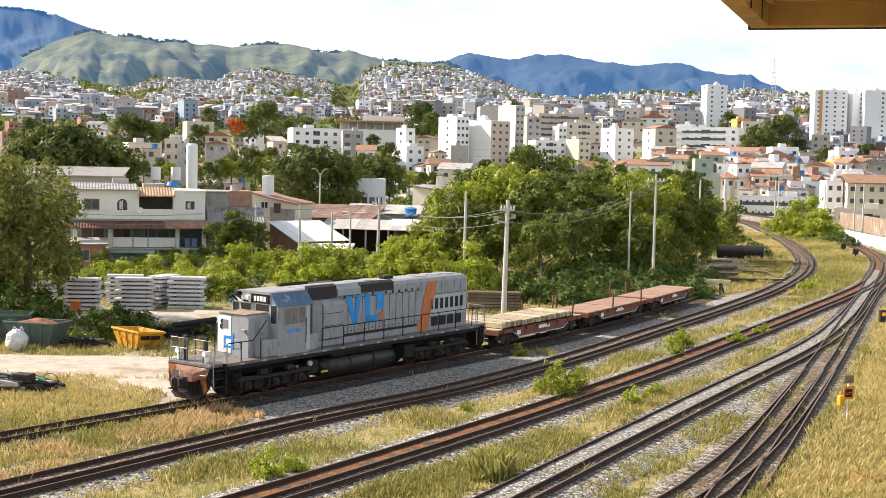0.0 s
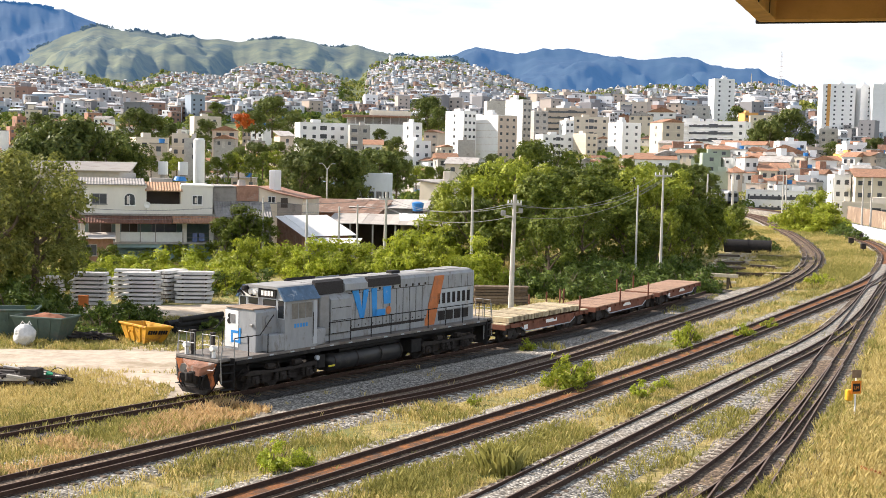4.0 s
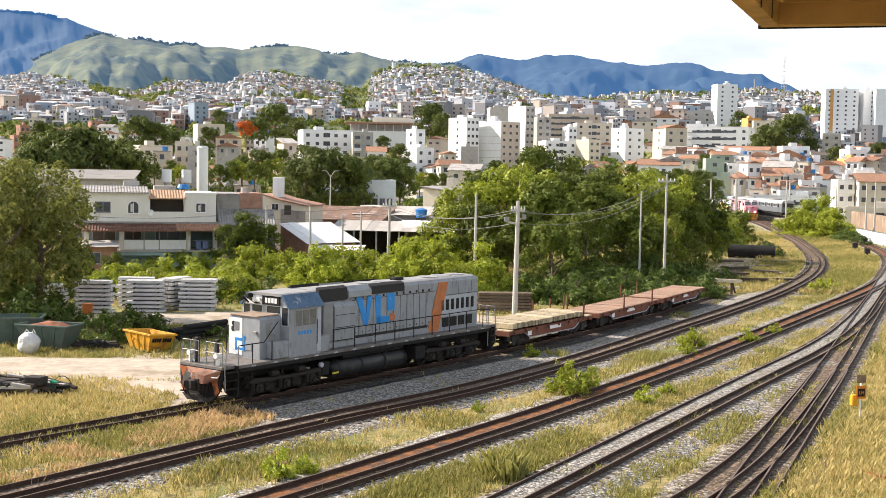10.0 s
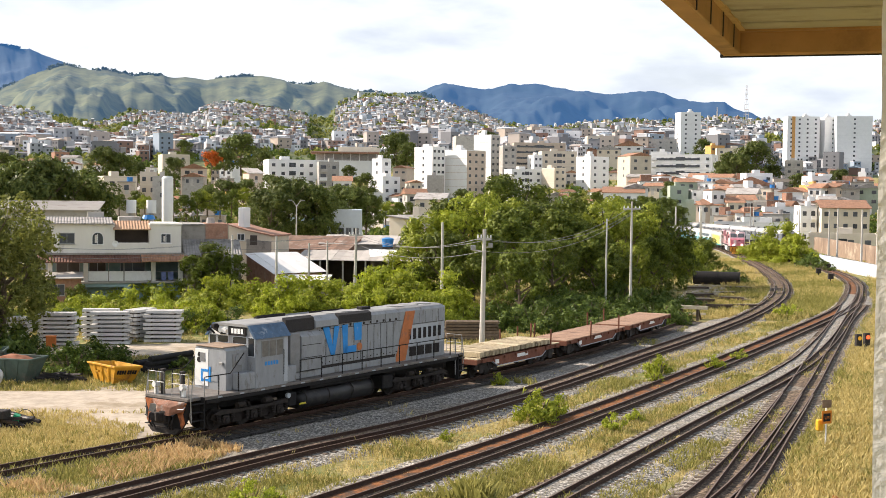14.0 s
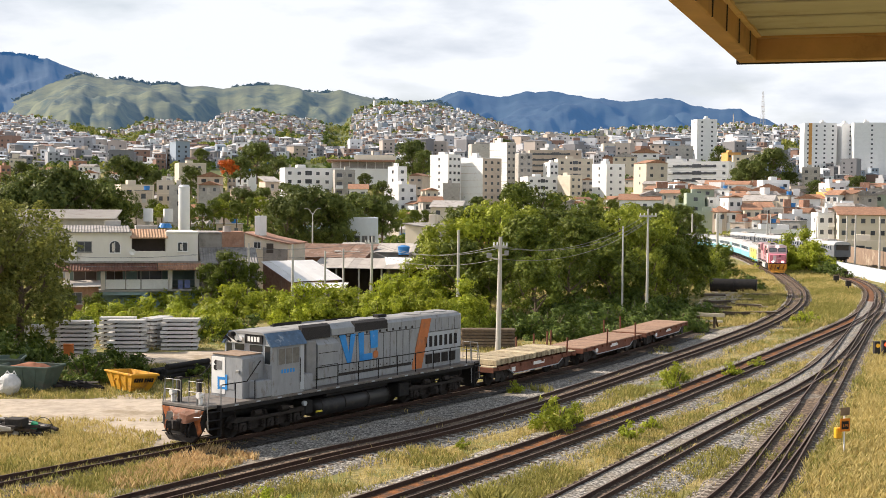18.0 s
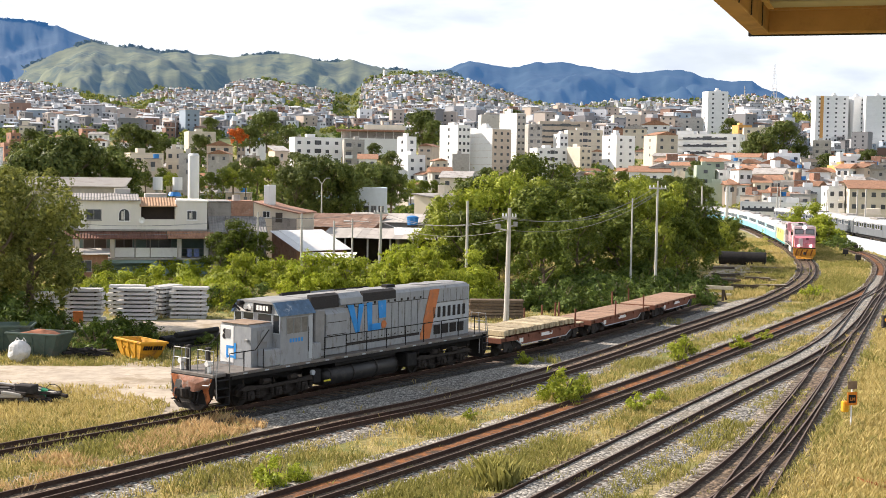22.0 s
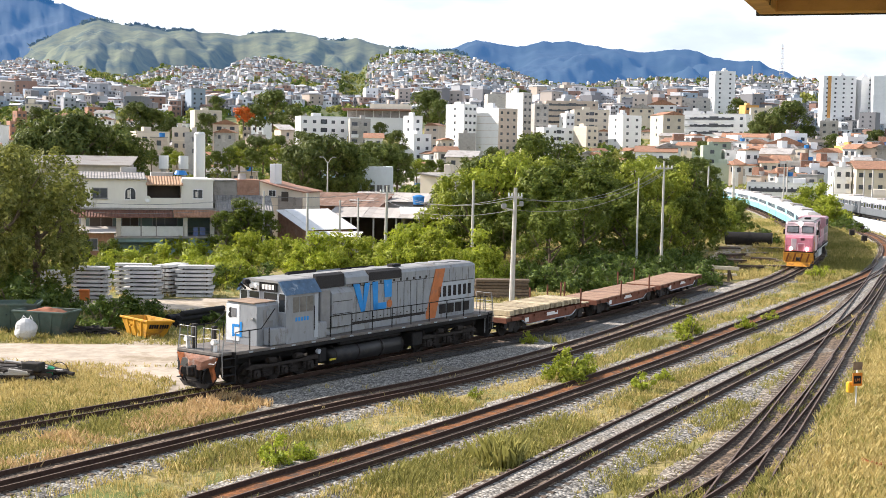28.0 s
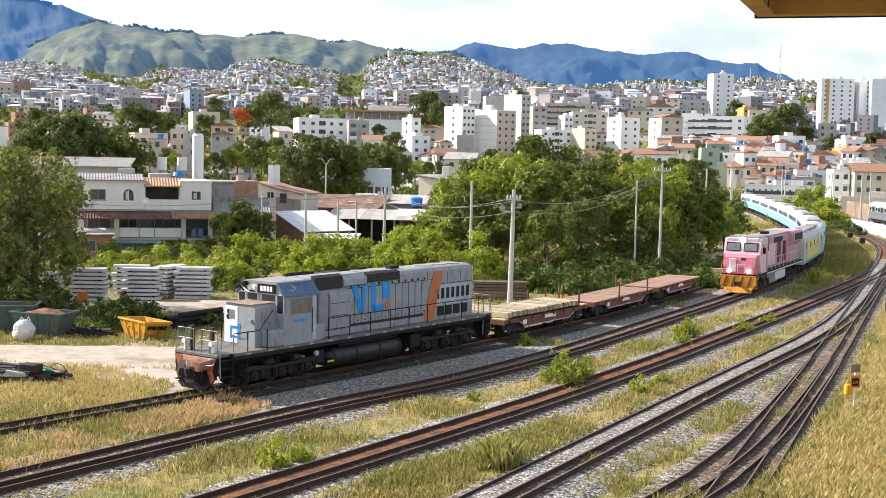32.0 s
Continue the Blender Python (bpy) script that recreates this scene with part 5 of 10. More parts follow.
plant("bush2", -29.9, 117.2, -3.0, 1.23, "bright green bush in the hedge along the yard", "hedge bushes")
plant("bush", -30.3, 123.6, -3.0, 1.05, "bright green bush in the hedge along the yard", "hedge bushes")
plant("bush2", -29.5, 122.1, -3.0, 1.21, "bright green bush in the hedge along the yard", "hedge bushes")
plant("bush", -27.3, 117.6, -3.0, 1.17, "bright green bush in the hedge along the yard", "hedge bushes")
plant("bush2", -27.0, 118.6, -2.7, 1.02, "bright green bush in the hedge along the yard", "hedge bushes")
plant("bush", -27.4, 124.8, -3.0, 1.08, "bright green bush in the hedge along the yard", "hedge bushes")
plant("bush2", -26.1, 122.4, -3.0, 1.21, "bright green bush in the hedge along the yard", "hedge bushes")
plant("bush", -25.3, 121.1, -3.0, 1.11, "bright green bush in the hedge along the yard", "hedge bushes")
plant("bush2", -24.6, 120.3, -2.2, 1.01, "bright green bush in the hedge along the yard", "hedge bushes")
plant("bush", -24.5, 123.2, -2.9, 1.13, "bright green bush in the hedge along the yard", "hedge bushes")
plant("bush2", -22.9, 120.3, -2.5, 1.05, "bright green bush in the hedge along the yard", "hedge bushes")
plant("bush", -21.8, 118.6, -2.7, 1.07, "bright green bush in the hedge along the yard", "hedge bushes")
plant("bush2", -21.9, 123.1, -2.3, 1.14, "bright green bush in the hedge along the yard", "hedge bushes")
plant("bush", -19.7, 116.7, -1.3, 1.06, "bright green bush in the hedge along the yard", "hedge bushes")
plant("bush2", -19.7, 120.9, -1.2, 1.08, "bright green bush in the hedge along the yard", "hedge bushes")
plant("bush", -19.1, 119.3, -1.9, 1.17, "bright green bush in the hedge along the yard", "hedge bushes")
plant("bush2", -18.4, 123.0, -2.3, 1.24, "bright green bush in the hedge along the yard", "hedge bushes")
plant("bush", -17.3, 117.0, -2.7, 1.19, "bright green bush in the hedge along the yard", "hedge bushes")
plant("bush2", -17.0, 122.2, -2.0, 1.20, "bright green bush in the hedge along the yard", "hedge bushes")
plant("bush", -15.4, 115.1, -1.4, 1.03, "bright green bush in the hedge along the yard", "hedge bushes")
plant("bush2", -15.4, 121.5, -1.0, 1.00, "bright green bush in the hedge along the yard", "hedge bushes")
plant("bush", -13.9, 114.1, -1.8, 1.09, "bright green bush in the hedge along the yard", "hedge bushes")
plant("bush2", -12.9, 112.8, -1.3, 1.11, "bright green bush in the hedge along the yard", "hedge bushes")
plant("bush", -12.2, 112.1, -0.8, 1.04, "bright green bush in the hedge along the yard", "hedge bushes")
plant("bush2", -11.2, 112.8, -0.5, 1.12, "bright green bush in the hedge along the yard", "hedge bushes")
plant("bush", -11.5, 120.4, -1.7, 1.13, "bright green bush in the hedge along the yard", "hedge bushes")
plant("bush2", -9.9, 115.3, -1.5, 1.12, "bright green bush in the hedge along the yard", "hedge bushes")
plant("bush", -9.6, 115.3, -1.2, 1.11, "bright green bush in the hedge along the yard", "hedge bushes")
plant("bush2", -9.1, 119.7, -1.6, 1.12, "bright green bush in the hedge along the yard", "hedge bushes")
plant("bush", -8.1, 114.0, -1.1, 1.05, "bright green bush in the hedge along the yard", "hedge bushes")
plant("bush2", -7.6, 119.6, -0.6, 1.01, "bright green bush in the hedge along the yard", "hedge bushes")
plant("bush", -6.3, 116.9, -2.1, 1.10, "bright green bush in the hedge along the yard", "hedge bushes")
plant("bush2", -5.6, 117.8, -1.6, 1.19, "bright green bush in the hedge along the yard", "hedge bushes")
plant("bush", -4.9, 112.7, -1.4, 1.22, "bright green bush in the hedge along the yard", "hedge bushes")
plant("bush2", -4.2, 120.2, 0.2, 1.16, "bright green bush in the hedge along the yard", "hedge bushes")
plant("bush", -3.4, 117.7, -0.7, 1.13, "bright green bush in the hedge along the yard", "hedge bushes")
plant("bush2", -2.8, 118.1, 0.2, 1.23, "bright green bush in the hedge along the yard", "hedge bushes")
plant("bush", -1.7, 112.7, -0.9, 1.24, "bright green bush in the hedge along the yard", "hedge bushes")
plant("bush2", -1.2, 112.4, 0.6, 1.03, "bright green bush in the hedge along the yard", "hedge bushes")
plant("bush", -0.3, 118.0, 0.4, 1.04, "bright green bush in the hedge along the yard", "hedge bushes")
plant("bush2", 0.2, 117.1, -0.1, 1.23, "bright green bush in the hedge along the yard", "hedge bushes")
plant("bush", 0.1, 97.8, -0.8, 1.00, "green bush at the foot of the thicket", "thicket bushes")
plant("bush2", 1.0, 99.1, -0.9, 1.27, "green bush at the foot of the thicket", "thicket bushes")
plant("bush", 1.6, 103.2, -1.4, 1.07, "green bush at the foot of the thicket", "thicket bushes")
plant("bush2", 2.0, 101.4, -1.2, 1.27, "green bush at the foot of the thicket", "thicket bushes")
plant("bush", 2.4, 103.3, 0.3, 1.01, "green bush at the foot of the thicket", "thicket bushes")
plant("bush2", 3.1, 103.2, -1.2, 1.21, "green bush at the foot of the thicket", "thicket bushes")
plant("bush", 3.3, 102.1, -1.5, 1.18, "green bush at the foot of the thicket", "thicket bushes")
plant("bush2", 3.9, 106.5, -0.8, 1.03, "green bush at the foot of the thicket", "thicket bushes")
plant("weed", 4.6, 102.7, -1.4, 1.11, "green bush at the foot of the thicket", "thicket bushes")
plant("weed", 5.1, 103.8, -0.9, 1.03, "green bush at the foot of the thicket", "thicket bushes")
plant("weed", 5.6, 105.1, -2.0, 1.18, "green bush at the foot of the thicket", "thicket bushes")
plant("weed", 6.5, 107.5, -0.8, 1.02, "green bush at the foot of the thicket", "thicket bushes")
plant("weed", 6.9, 101.7, -1.1, 1.29, "green bush at the foot of the thicket", "thicket bushes")
plant("weed", 7.6, 107.2, -0.5, 1.31, "green bush at the foot of the thicket", "thicket bushes")
plant("weed", 7.6, 101.5, -0.8, 1.12, "green bush at the foot of the thicket", "thicket bushes")
plant("weed", 8.9, 108.5, -0.7, 1.00, "green bush at the foot of the thicket", "thicket bushes")
plant("weed", 9.0, 105.4, -1.6, 1.25, "green bush at the foot of the thicket", "thicket bushes")
plant("weed", 9.3, 101.3, -0.3, 1.30, "green bush at the foot of the thicket", "thicket bushes")
plant("weed", 10.4, 107.7, -2.5, 1.22, "green bush at the foot of the thicket", "thicket bushes")
plant("weed", 11.0, 106.4, -0.5, 1.46, "dark weedy shrub at the foot of the thicket", "thicket bushes")
plant("weed", 11.8, 109.4, -0.6, 1.43, "dark weedy shrub at the foot of the thicket", "thicket bushes")
plant("weed", 12.3, 107.5, 0.0, 1.07, "dark weedy shrub at the foot of the thicket", "thicket bushes")
plant("weed", 12.7, 105.9, -0.2, 1.07, "dark weedy shrub at the foot of the thicket", "thicket bushes")
plant("weed", 12.6, 104.1, -0.4, 1.09, "dark weedy shrub at the foot of the thicket", "thicket bushes")
plant("weed", 14.1, 107.2, -0.4, 1.18, "dark weedy shrub at the foot of the thicket", "thicket bushes")
plant("weed", 14.2, 105.2, -0.6, 1.47, "dark weedy shrub at the foot of the thicket", "thicket bushes")
plant("weed", 15.2, 110.5, -0.2, 1.15, "dark weedy shrub at the foot of the thicket", "thicket bushes")
plant("weed", 15.0, 105.3, -1.5, 1.41, "dark weedy shrub at the foot of the thicket", "thicket bushes")
plant("weed", 17.2, 113.4, -1.4, 1.08, "dark weedy shrub at the foot of the thicket", "thicket bushes")
plant("weed", 17.3, 111.1, -1.4, 1.47, "dark weedy shrub at the foot of the thicket", "thicket bushes")
plant("weed", 18.7, 115.9, -0.6, 1.33, "dark weedy shrub at the foot of the thicket", "thicket bushes")
plant("weed", 19.1, 114.5, -1.6, 1.42, "dark weedy shrub at the foot of the thicket", "thicket bushes")
plant("weed", 19.8, 116.4, -1.9, 1.30, "dark weedy shrub at the foot of the thicket", "thicket bushes")
plant("weed", 20.6, 115.3, -1.2, 1.12, "dark weedy shrub at the foot of the thicket", "thicket bushes")
plant("weed", 20.8, 114.9, -3.0, 1.45, "dark weedy shrub at the foot of the thicket", "thicket bushes")
plant("weed", 21.2, 113.5, -2.1, 1.14, "dark weedy shrub at the foot of the thicket", "thicket bushes")
plant("weed", 21.2, 110.6, -0.9, 1.27, "dark weedy shrub at the foot of the thicket", "thicket bushes")
plant("weed", 23.1, 116.6, -2.2, 1.48, "dark weedy shrub at the foot of the thicket", "thicket bushes")
plant("bush2", -36.3, 110.0, -2.2, 1.00, "green bush behind the stacked sleepers", "hedge bushes")
plant("bush2", -33.3, 104.6, -2.2, 1.00, "green bush behind the stacked sleepers", "hedge bushes")
plant("bush2", -35.3, 114.6, -3.0, 1.00, "green bush behind the stacked sleepers", "hedge bushes")
plant("bush2", -32.9, 110.9, -2.3, 1.00, "green bush behind the stacked sleepers", "hedge bushes")
plant("bush2", -30.3, 105.8, -1.8, 1.00, "green bush behind the stacked sleepers", "hedge bushes")
plant("bush2", -29.6, 107.5, -2.3, 1.00, "green bush behind the stacked sleepers", "hedge bushes")
plant("bush2", -30.3, 114.9, -2.9, 1.00, "green bush behind the stacked sleepers", "hedge bushes")
plant("bush2", -27.2, 107.3, -1.8, 1.00, "green bush behind the stacked sleepers", "hedge bushes")
plant("bush2", -26.4, 109.1, -2.4, 1.00, "green bush behind the stacked sleepers", "hedge bushes")
plant("bush2", -25.0, 107.9, -2.2, 1.00, "green bush behind the stacked sleepers", "hedge bushes")
plant("bush2", -25.1, 113.8, -2.5, 1.00, "green bush behind the stacked sleepers", "hedge bushes")
plant("bush2", -24.5, 117.0, -2.5, 1.00, "green bush behind the stacked sleepers", "hedge bushes")
plant("bush2", -22.3, 112.6, -2.1, 1.00, "green bush behind the stacked sleepers", "hedge bushes")
plant("bush2", -20.3, 108.2, -1.6, 1.00, "green bush behind the stacked sleepers", "hedge bushes")
plant("bush2", -19.6, 110.8, -1.8, 1.00, "green bush behind the stacked sleepers", "hedge bushes")
plant("bush2", -17.9, 108.2, -2.2, 1.00, "green bush behind the stacked sleepers", "hedge bushes")
plant("weed", 8.4, 113.1, -1.6, 1.30, "dense green bush under the thicket trees", "thicket bushes")
plant("weed", 9.9, 115.4, -0.5, 1.30, "dense green bush under the thicket trees", "thicket bushes")
plant("weed", 10.9, 114.4, -1.5, 1.30, "dense green bush under the thicket trees", "thicket bushes")
plant("weed", 11.8, 115.1, -0.5, 1.30, "dense green bush under the thicket trees", "thicket bushes")
plant("weed", 12.9, 117.3, -1.0, 1.30, "dense green bush under the thicket trees", "thicket bushes")
plant("weed", 13.6, 114.8, 0.3, 1.30, "dense green bush under the thicket trees", "thicket bushes")
plant("weed", 15.2, 116.9, -1.0, 1.30, "dense green bush under the thicket trees", "thicket bushes")
plant("weed", 16.1, 117.3, -0.7, 1.30, "dense green bush under the thicket trees", "thicket bushes")
plant("weed", 16.8, 116.5, -1.1, 1.30, "dense green bush under the thicket trees", "thicket bushes")
plant("weed", 19.0, 122.1, 0.0, 1.30, "dense green bush under the thicket trees", "thicket bushes")
plant("weed", 19.6, 122.0, -1.1, 1.30, "dense green bush under the thicket trees", "thicket bushes")
plant("weed", 21.0, 121.6, -0.2, 1.30, "dense green bush under the thicket trees", "thicket bushes")
plant("weed", 21.6, 120.4, -1.7, 1.30, "dense green bush under the thicket trees", "thicket bushes")
plant("weed", 23.6, 123.9, -1.2, 1.30, "dense green bush under the thicket trees", "thicket bushes")
plant("weed", 24.5, 123.0, -2.0, 1.30, "dense green bush under the thicket trees", "thicket bushes")
plant("weed", 25.9, 124.7, -1.0, 1.30, "dense green bush under the thicket trees", "thicket bushes")
plant("weed", 9.1, 100.2, -0.9, 0.99, "dark weedy shrub behind the wagons", "thicket bushes")
plant("weed", 10.0, 100.0, -0.8, 0.91, "dark weedy shrub behind the wagons", "thicket bushes")
plant("weed", 10.8, 101.3, -0.9, 1.10, "dark weedy shrub behind the wagons", "thicket bushes")
plant("weed", 11.3, 101.0, -1.0, 1.00, "dark weedy shrub behind the wagons", "thicket bushes")
plant("weed", 12.4, 102.5, -1.5, 1.16, "dark weedy shrub behind the wagons", "thicket bushes")
plant("weed", 13.0, 102.1, -1.1, 1.06, "dark weedy shrub behind the wagons", "thicket bushes")
plant("weed", 13.7, 101.1, -0.8, 1.11, "dark weedy shrub behind the wagons", "thicket bushes")
plant("weed", 14.4, 103.0, -0.8, 0.97, "dark weedy shrub behind the wagons", "thicket bushes")
plant("weed", 15.1, 103.9, -1.0, 1.17, "dark weedy shrub behind the wagons", "thicket bushes")
plant("weed", 16.3, 105.2, -1.0, 1.15, "dark weedy shrub behind the wagons", "thicket bushes")
plant("weed", 16.9, 105.2, -0.8, 1.09, "dark weedy shrub behind the wagons", "thicket bushes")
plant("weed", 17.7, 105.4, -0.4, 0.91, "dark weedy shrub behind the wagons", "thicket bushes")
plant("weed", 18.2, 104.7, -1.0, 1.17, "dark weedy shrub behind the wagons", "thicket bushes")
plant("weed", 19.2, 105.1, -1.1, 1.02, "dark weedy shrub behind the wagons", "thicket bushes")
plant("weed", 19.9, 105.8, -1.0, 1.19, "dark weedy shrub behind the wagons", "thicket bushes")
plant("weed", 20.8, 106.0, -1.3, 1.11, "dark weedy shrub behind the wagons", "thicket bushes")
plant("weed", 21.7, 106.8, -0.9, 0.95, "dark weedy shrub behind the wagons", "thicket bushes")
plant("weed", 22.4, 108.5, -1.3, 0.98, "dark weedy shrub behind the wagons", "thicket bushes")
plant("bush", 61.8, 226.7, -1.1, 1.50, "large green bush between the tracks and the wall", "bushes by the wall")
plant("bush", 63.3, 223.2, -0.9, 1.80, "large green bush between the tracks and the wall", "bushes by the wall")
plant("bush", 64.9, 218.6, -0.4, 1.80, "large green bush between the tracks and the wall", "bushes by the wall")
plant("bush", 64.6, 212.4, -0.2, 1.40, "large green bush between the tracks and the wall", "bushes by the wall")
plant("bush", 61.3, 219.6, -0.9, 1.30, "large green bush between the tracks and the wall", "bushes by the wall")

for k in range(11):
    plant("bush2" if k % 2 else "weed", -31.5 + 1.55 * k, 98.5 + 2.0 * math.sin(k * 2.1), -0.7 if k % 2 else -0.5, 1.05, "green bush close behind the stacked sleepers", "hedge bushes")

# ---- the town ----
WALL_WHITE = mat("town_white_wall", (0.80, 0.80, 0.79), 0.85, 0.05, 0.5, (0.60, 0.57, 0.53), 0.08, 0.18, rnd=0.07)
WALL_CREAM = mat("town_cream_wall", (0.66, 0.59, 0.48), 0.85, 0.08, 0.5, (0.45, 0.39, 0.32), 0.15, 0.2, rnd=0.12)
WALL_PEACH = mat("town_peach_wall", (0.55, 0.46, 0.38), 0.85, 0.1, 0.5, (0.40, 0.30, 0.24), 0.15, 0.2, rnd=0.12)
WALL_GREEN = mat("town_green_wall", (0.36, 0.42, 0.33), 0.85, 0.08, 0.5, (0.25, 0.28, 0.22), 0.15, 0.3)
WALL_ORANGE = mat("town_orange_wall", (0.66, 0.36, 0.12), 0.85, 0.1, 0.5, (0.45, 0.26, 0.12), 0.15, 0.3, rnd=0.15)
WALL_BLUE = mat("town_blue_wall", (0.30, 0.42, 0.52), 0.85, 0.1, 0.5, rnd=0.15)
WALL_BRICK = mat("bare_brick_wall", (0.34, 0.19, 0.13), 0.9, 0.25, 2.5, (0.40, 0.33, 0.27), 0.25, 0.6, rnd=0.15)
WALL_GREY = mat("bare_cement_wall", (0.46, 0.435, 0.40), 0.9, 0.15, 1.0, (0.20, 0.18, 0.16), 0.25, 0.4, rnd=0.15)
TILE = mat("red_roof_tiles", (0.31, 0.17, 0.105), 0.9, 0.3, 1.6, (0.19, 0.11, 0.08), 0.3, 0.5, 0.6, 9, rnd=0.25)
SHEET = mat("grey_fibre_cement", (0.36, 0.34, 0.32), 0.9, 0.2, 1.2, (0.18, 0.16, 0.14), 0.35, 0.5, rnd=0.2)
PANE = mat("dark_window_pane", (0.075, 0.08, 0.09), 0.3, 0.3, 1, rnd=0.45)
TANK_BLUE = mat("blue_water_tank", (0.04, 0.20, 0.50), 0.5, 0.1, 2)


def shell(root, w, d, h, wall):
    """Four walls as one solid with a parapet round the roof."""
    g = Geo().box(-w / 2, w / 2, -d / 2, d / 2, -6, h - 0.5)
    ring = Geo()
    for a, b in ((w / 2, d / 2), (w / 2 - 0.2, d / 2 - 0.2)):
        for z in (h - 0.5, h):
            ring.v += [(-a, -b, z), (a, -b, z), (a, b, z), (-a, b, z)]
    for i in range(4):
        j = (i + 1) % 4
        ring.f += [(i, j, 4 + j, 4 + i), (8 + j, 8 + i, 12 + i, 12 + j), (4 + i, 4 + j, 12 + j, 12 + i)]
    part("parapet", ring, wall, root)
    return part("wall", g, wall, root)


def windows(root, w, d, floors, bays, sh, side_bays=2, size=(1.2, 1.15), plain=False, out=0.0, far_row=False):
    """Window frames and dark panes set into the front and the flank."""
    for fl in range(floors):
        z = fl * sh + 1.0
        if far_row:
            row = Geo()
            for k in range(bays):
                x = -w / 2 + w * (k + 0.5) / bays
                ww = min(size[0], w / bays * 0.5) / 2
                row.box(x - ww, x + ww, -d / 2 - 0.05 - out, -d / 2 + 0.02, z, z + size[1])
            for k in range(side_bays):
                y = -d / 2 + d * (k + 0.5) / side_bays
                for sx in (-1, 1):
                    row.box(sx * w / 2 - 0.02, sx * (w / 2 + 0.05), y - 0.5, y + 0.5, z, z + size[1])
            if bays or side_bays:
                tagged(part("window_row", row, PANE, root), kind="stuff")
            continue
        for k in range(bays):
            x = -w / 2 + w * (k + 0.5) / bays
            ww = min(size[0], w / bays * 0.45) / 2
            if plain:
                part("window", Geo().box(x - ww, x + ww, -d / 2 - 0.05 - out, -d / 2 + 0.02, z, z + size[1]), PANE, root)
                continue
            fr = Geo().box(x - ww - 0.07, x + ww + 0.07, -d / 2 - 0.05 - out, -d / 2 + 0.02, z - 0.07, z + size[1] + 0.07)
            o = part("window", fr, SHEET, root)
            part("pane", Geo().box(x - ww, x + ww, -d / 2 - 0.062 - out, -d / 2 - 0.03, z, z + size[1]), PANE, o)
        for sx in (-1, 1):
            for k in range(side_bays):
                y = -d / 2 + d * (k + 0.5) / side_bays
                ww = size[0] / 2 * 0.8
                part("window", Geo().box(sx * w / 2 - 0.02, sx * (w / 2 + 0.05), y - ww, y + ww, z, z + size[1]), PANE, root)


APARTMENTS = []


def apartment(x, y, z, w, d, floors, bays, wall, yaw, label, sh=2.9, front=None, size=(1.2, 1.1)):
    root = thing("apartment_building", pose(x, y, z, 0, 0, yaw), label, "building", "town buildings")
    APARTMENTS.append((x, y, w))
    h = floors * sh + 0.6
    shell(root, w, d, h, wall)
    if front:
        part("facade", Geo().box(-w / 2 + 0.1, w / 2 + 0.06, -d / 2 - 0.06, -d / 2, -6, h - 0.3), front, root)
    windows(root, w, d, floors, bays, sh, 0 if bays == 0 or front or int(x * 7) % 3 == 0 else 1, size, y > 300, 0.06 if front else 0.0, y > 500)
    part("roof_slab", Geo().box(-w / 2 + 0.2, w / 2 - 0.2, -d / 2 + 0.2, d / 2 - 0.2, h - 0.5, h - 0.44), SHEET, root)
    rs = random.Random(int(x * 10))
    bx = rs.uniform(-0.25, 0.1) * w
    part("roof_house", Geo().box(bx, bx + min(3.0, w * 0.24), d * 0.0, d * 0.35, h - 0.5, h + 1.2, 0.05), wall, root)
    if floors > 6:
        part("water_tank", Geo().box(bx + 0.5, bx + 2.0, d * 0.05, d * 0.25, h + 1.2, h + 2.3, 0.05), WALL_WHITE, root)
    for fl in range(1, floors if bays else 0):
        part("floor_band", Geo().box(-w / 2 - 0.04, w / 2 + 0.04, -d / 2 - (0.1 if front else 0.045), d / 2 + 0.04, fl * sh - 0.06, fl * sh + 0.06), front or wall, root)
    # flat dark plates give the shade of balcony recesses that are not cut in
    if floors < 7 and 3 < bays < 8:
        for fl in range(floors):
            part("recess", Geo().box(-w * 0.07, w * 0.07, -d / 2 - 0.03, -d / 2 + 0.05, fl * sh + 0.9, fl * sh + 2.4), PANE, root, "dark plate painted as a shaded balcony recess")
    style = int(abs(x) * 3 + abs(y)) % 4
    if 2 < floors < 9 and bays > 1 and style == 1:
        side = 1 if int(y) % 2 else -1
        xa, xb = sorted((side * w * 0.10, side * w * 0.46))
        for fl in range(1, floors):
            part("balcony", Geo().box(xa, xb, -d / 2 - 1.1, -d / 2, fl * sh - 0.1, fl * sh + 0.05).box(xa, xb, -d / 2 - 1.1, -d / 2 - 1.0, fl * sh + 0.05, fl * sh + 1.0), wall if fl % 2 else WALL_WHITE, root)
            part("balcony_door", Geo().box(xa + 0.3, xb - 0.3, -d / 2 - 0.07, -d / 2, fl * sh + 0.05, fl * sh + 2.2), PANE, root)
    if 2 < floors < 5 and w < 12 and style == 2:
        part("roof_gable", Geo().prism([(-w / 2 - 0.3, h), (w / 2 + 0.3, h), (0, h + 0.16 * w)], -d / 2 - 0.3, d / 2 + 0.3, 1), TILE, root, "low tiled roof")
    if floors < 7 and bays > 5 and style != 1:
        for fl in range(floors):
            part("window_band", Geo().box(-w * 0.45, w * 0.28, -d / 2 - 0.08, -d / 2, fl * sh + 1.0, fl * sh + 1.9), PANE, root, "dark band of windows")
    if floors > 14 and bays > 3:
        part("stair_strip", Geo().box(-w * 0.36, -w * 0.26, -d / 2 - 0.12, -d / 2, 0, h, 0.02), WALL_ORANGE, root)
    return root


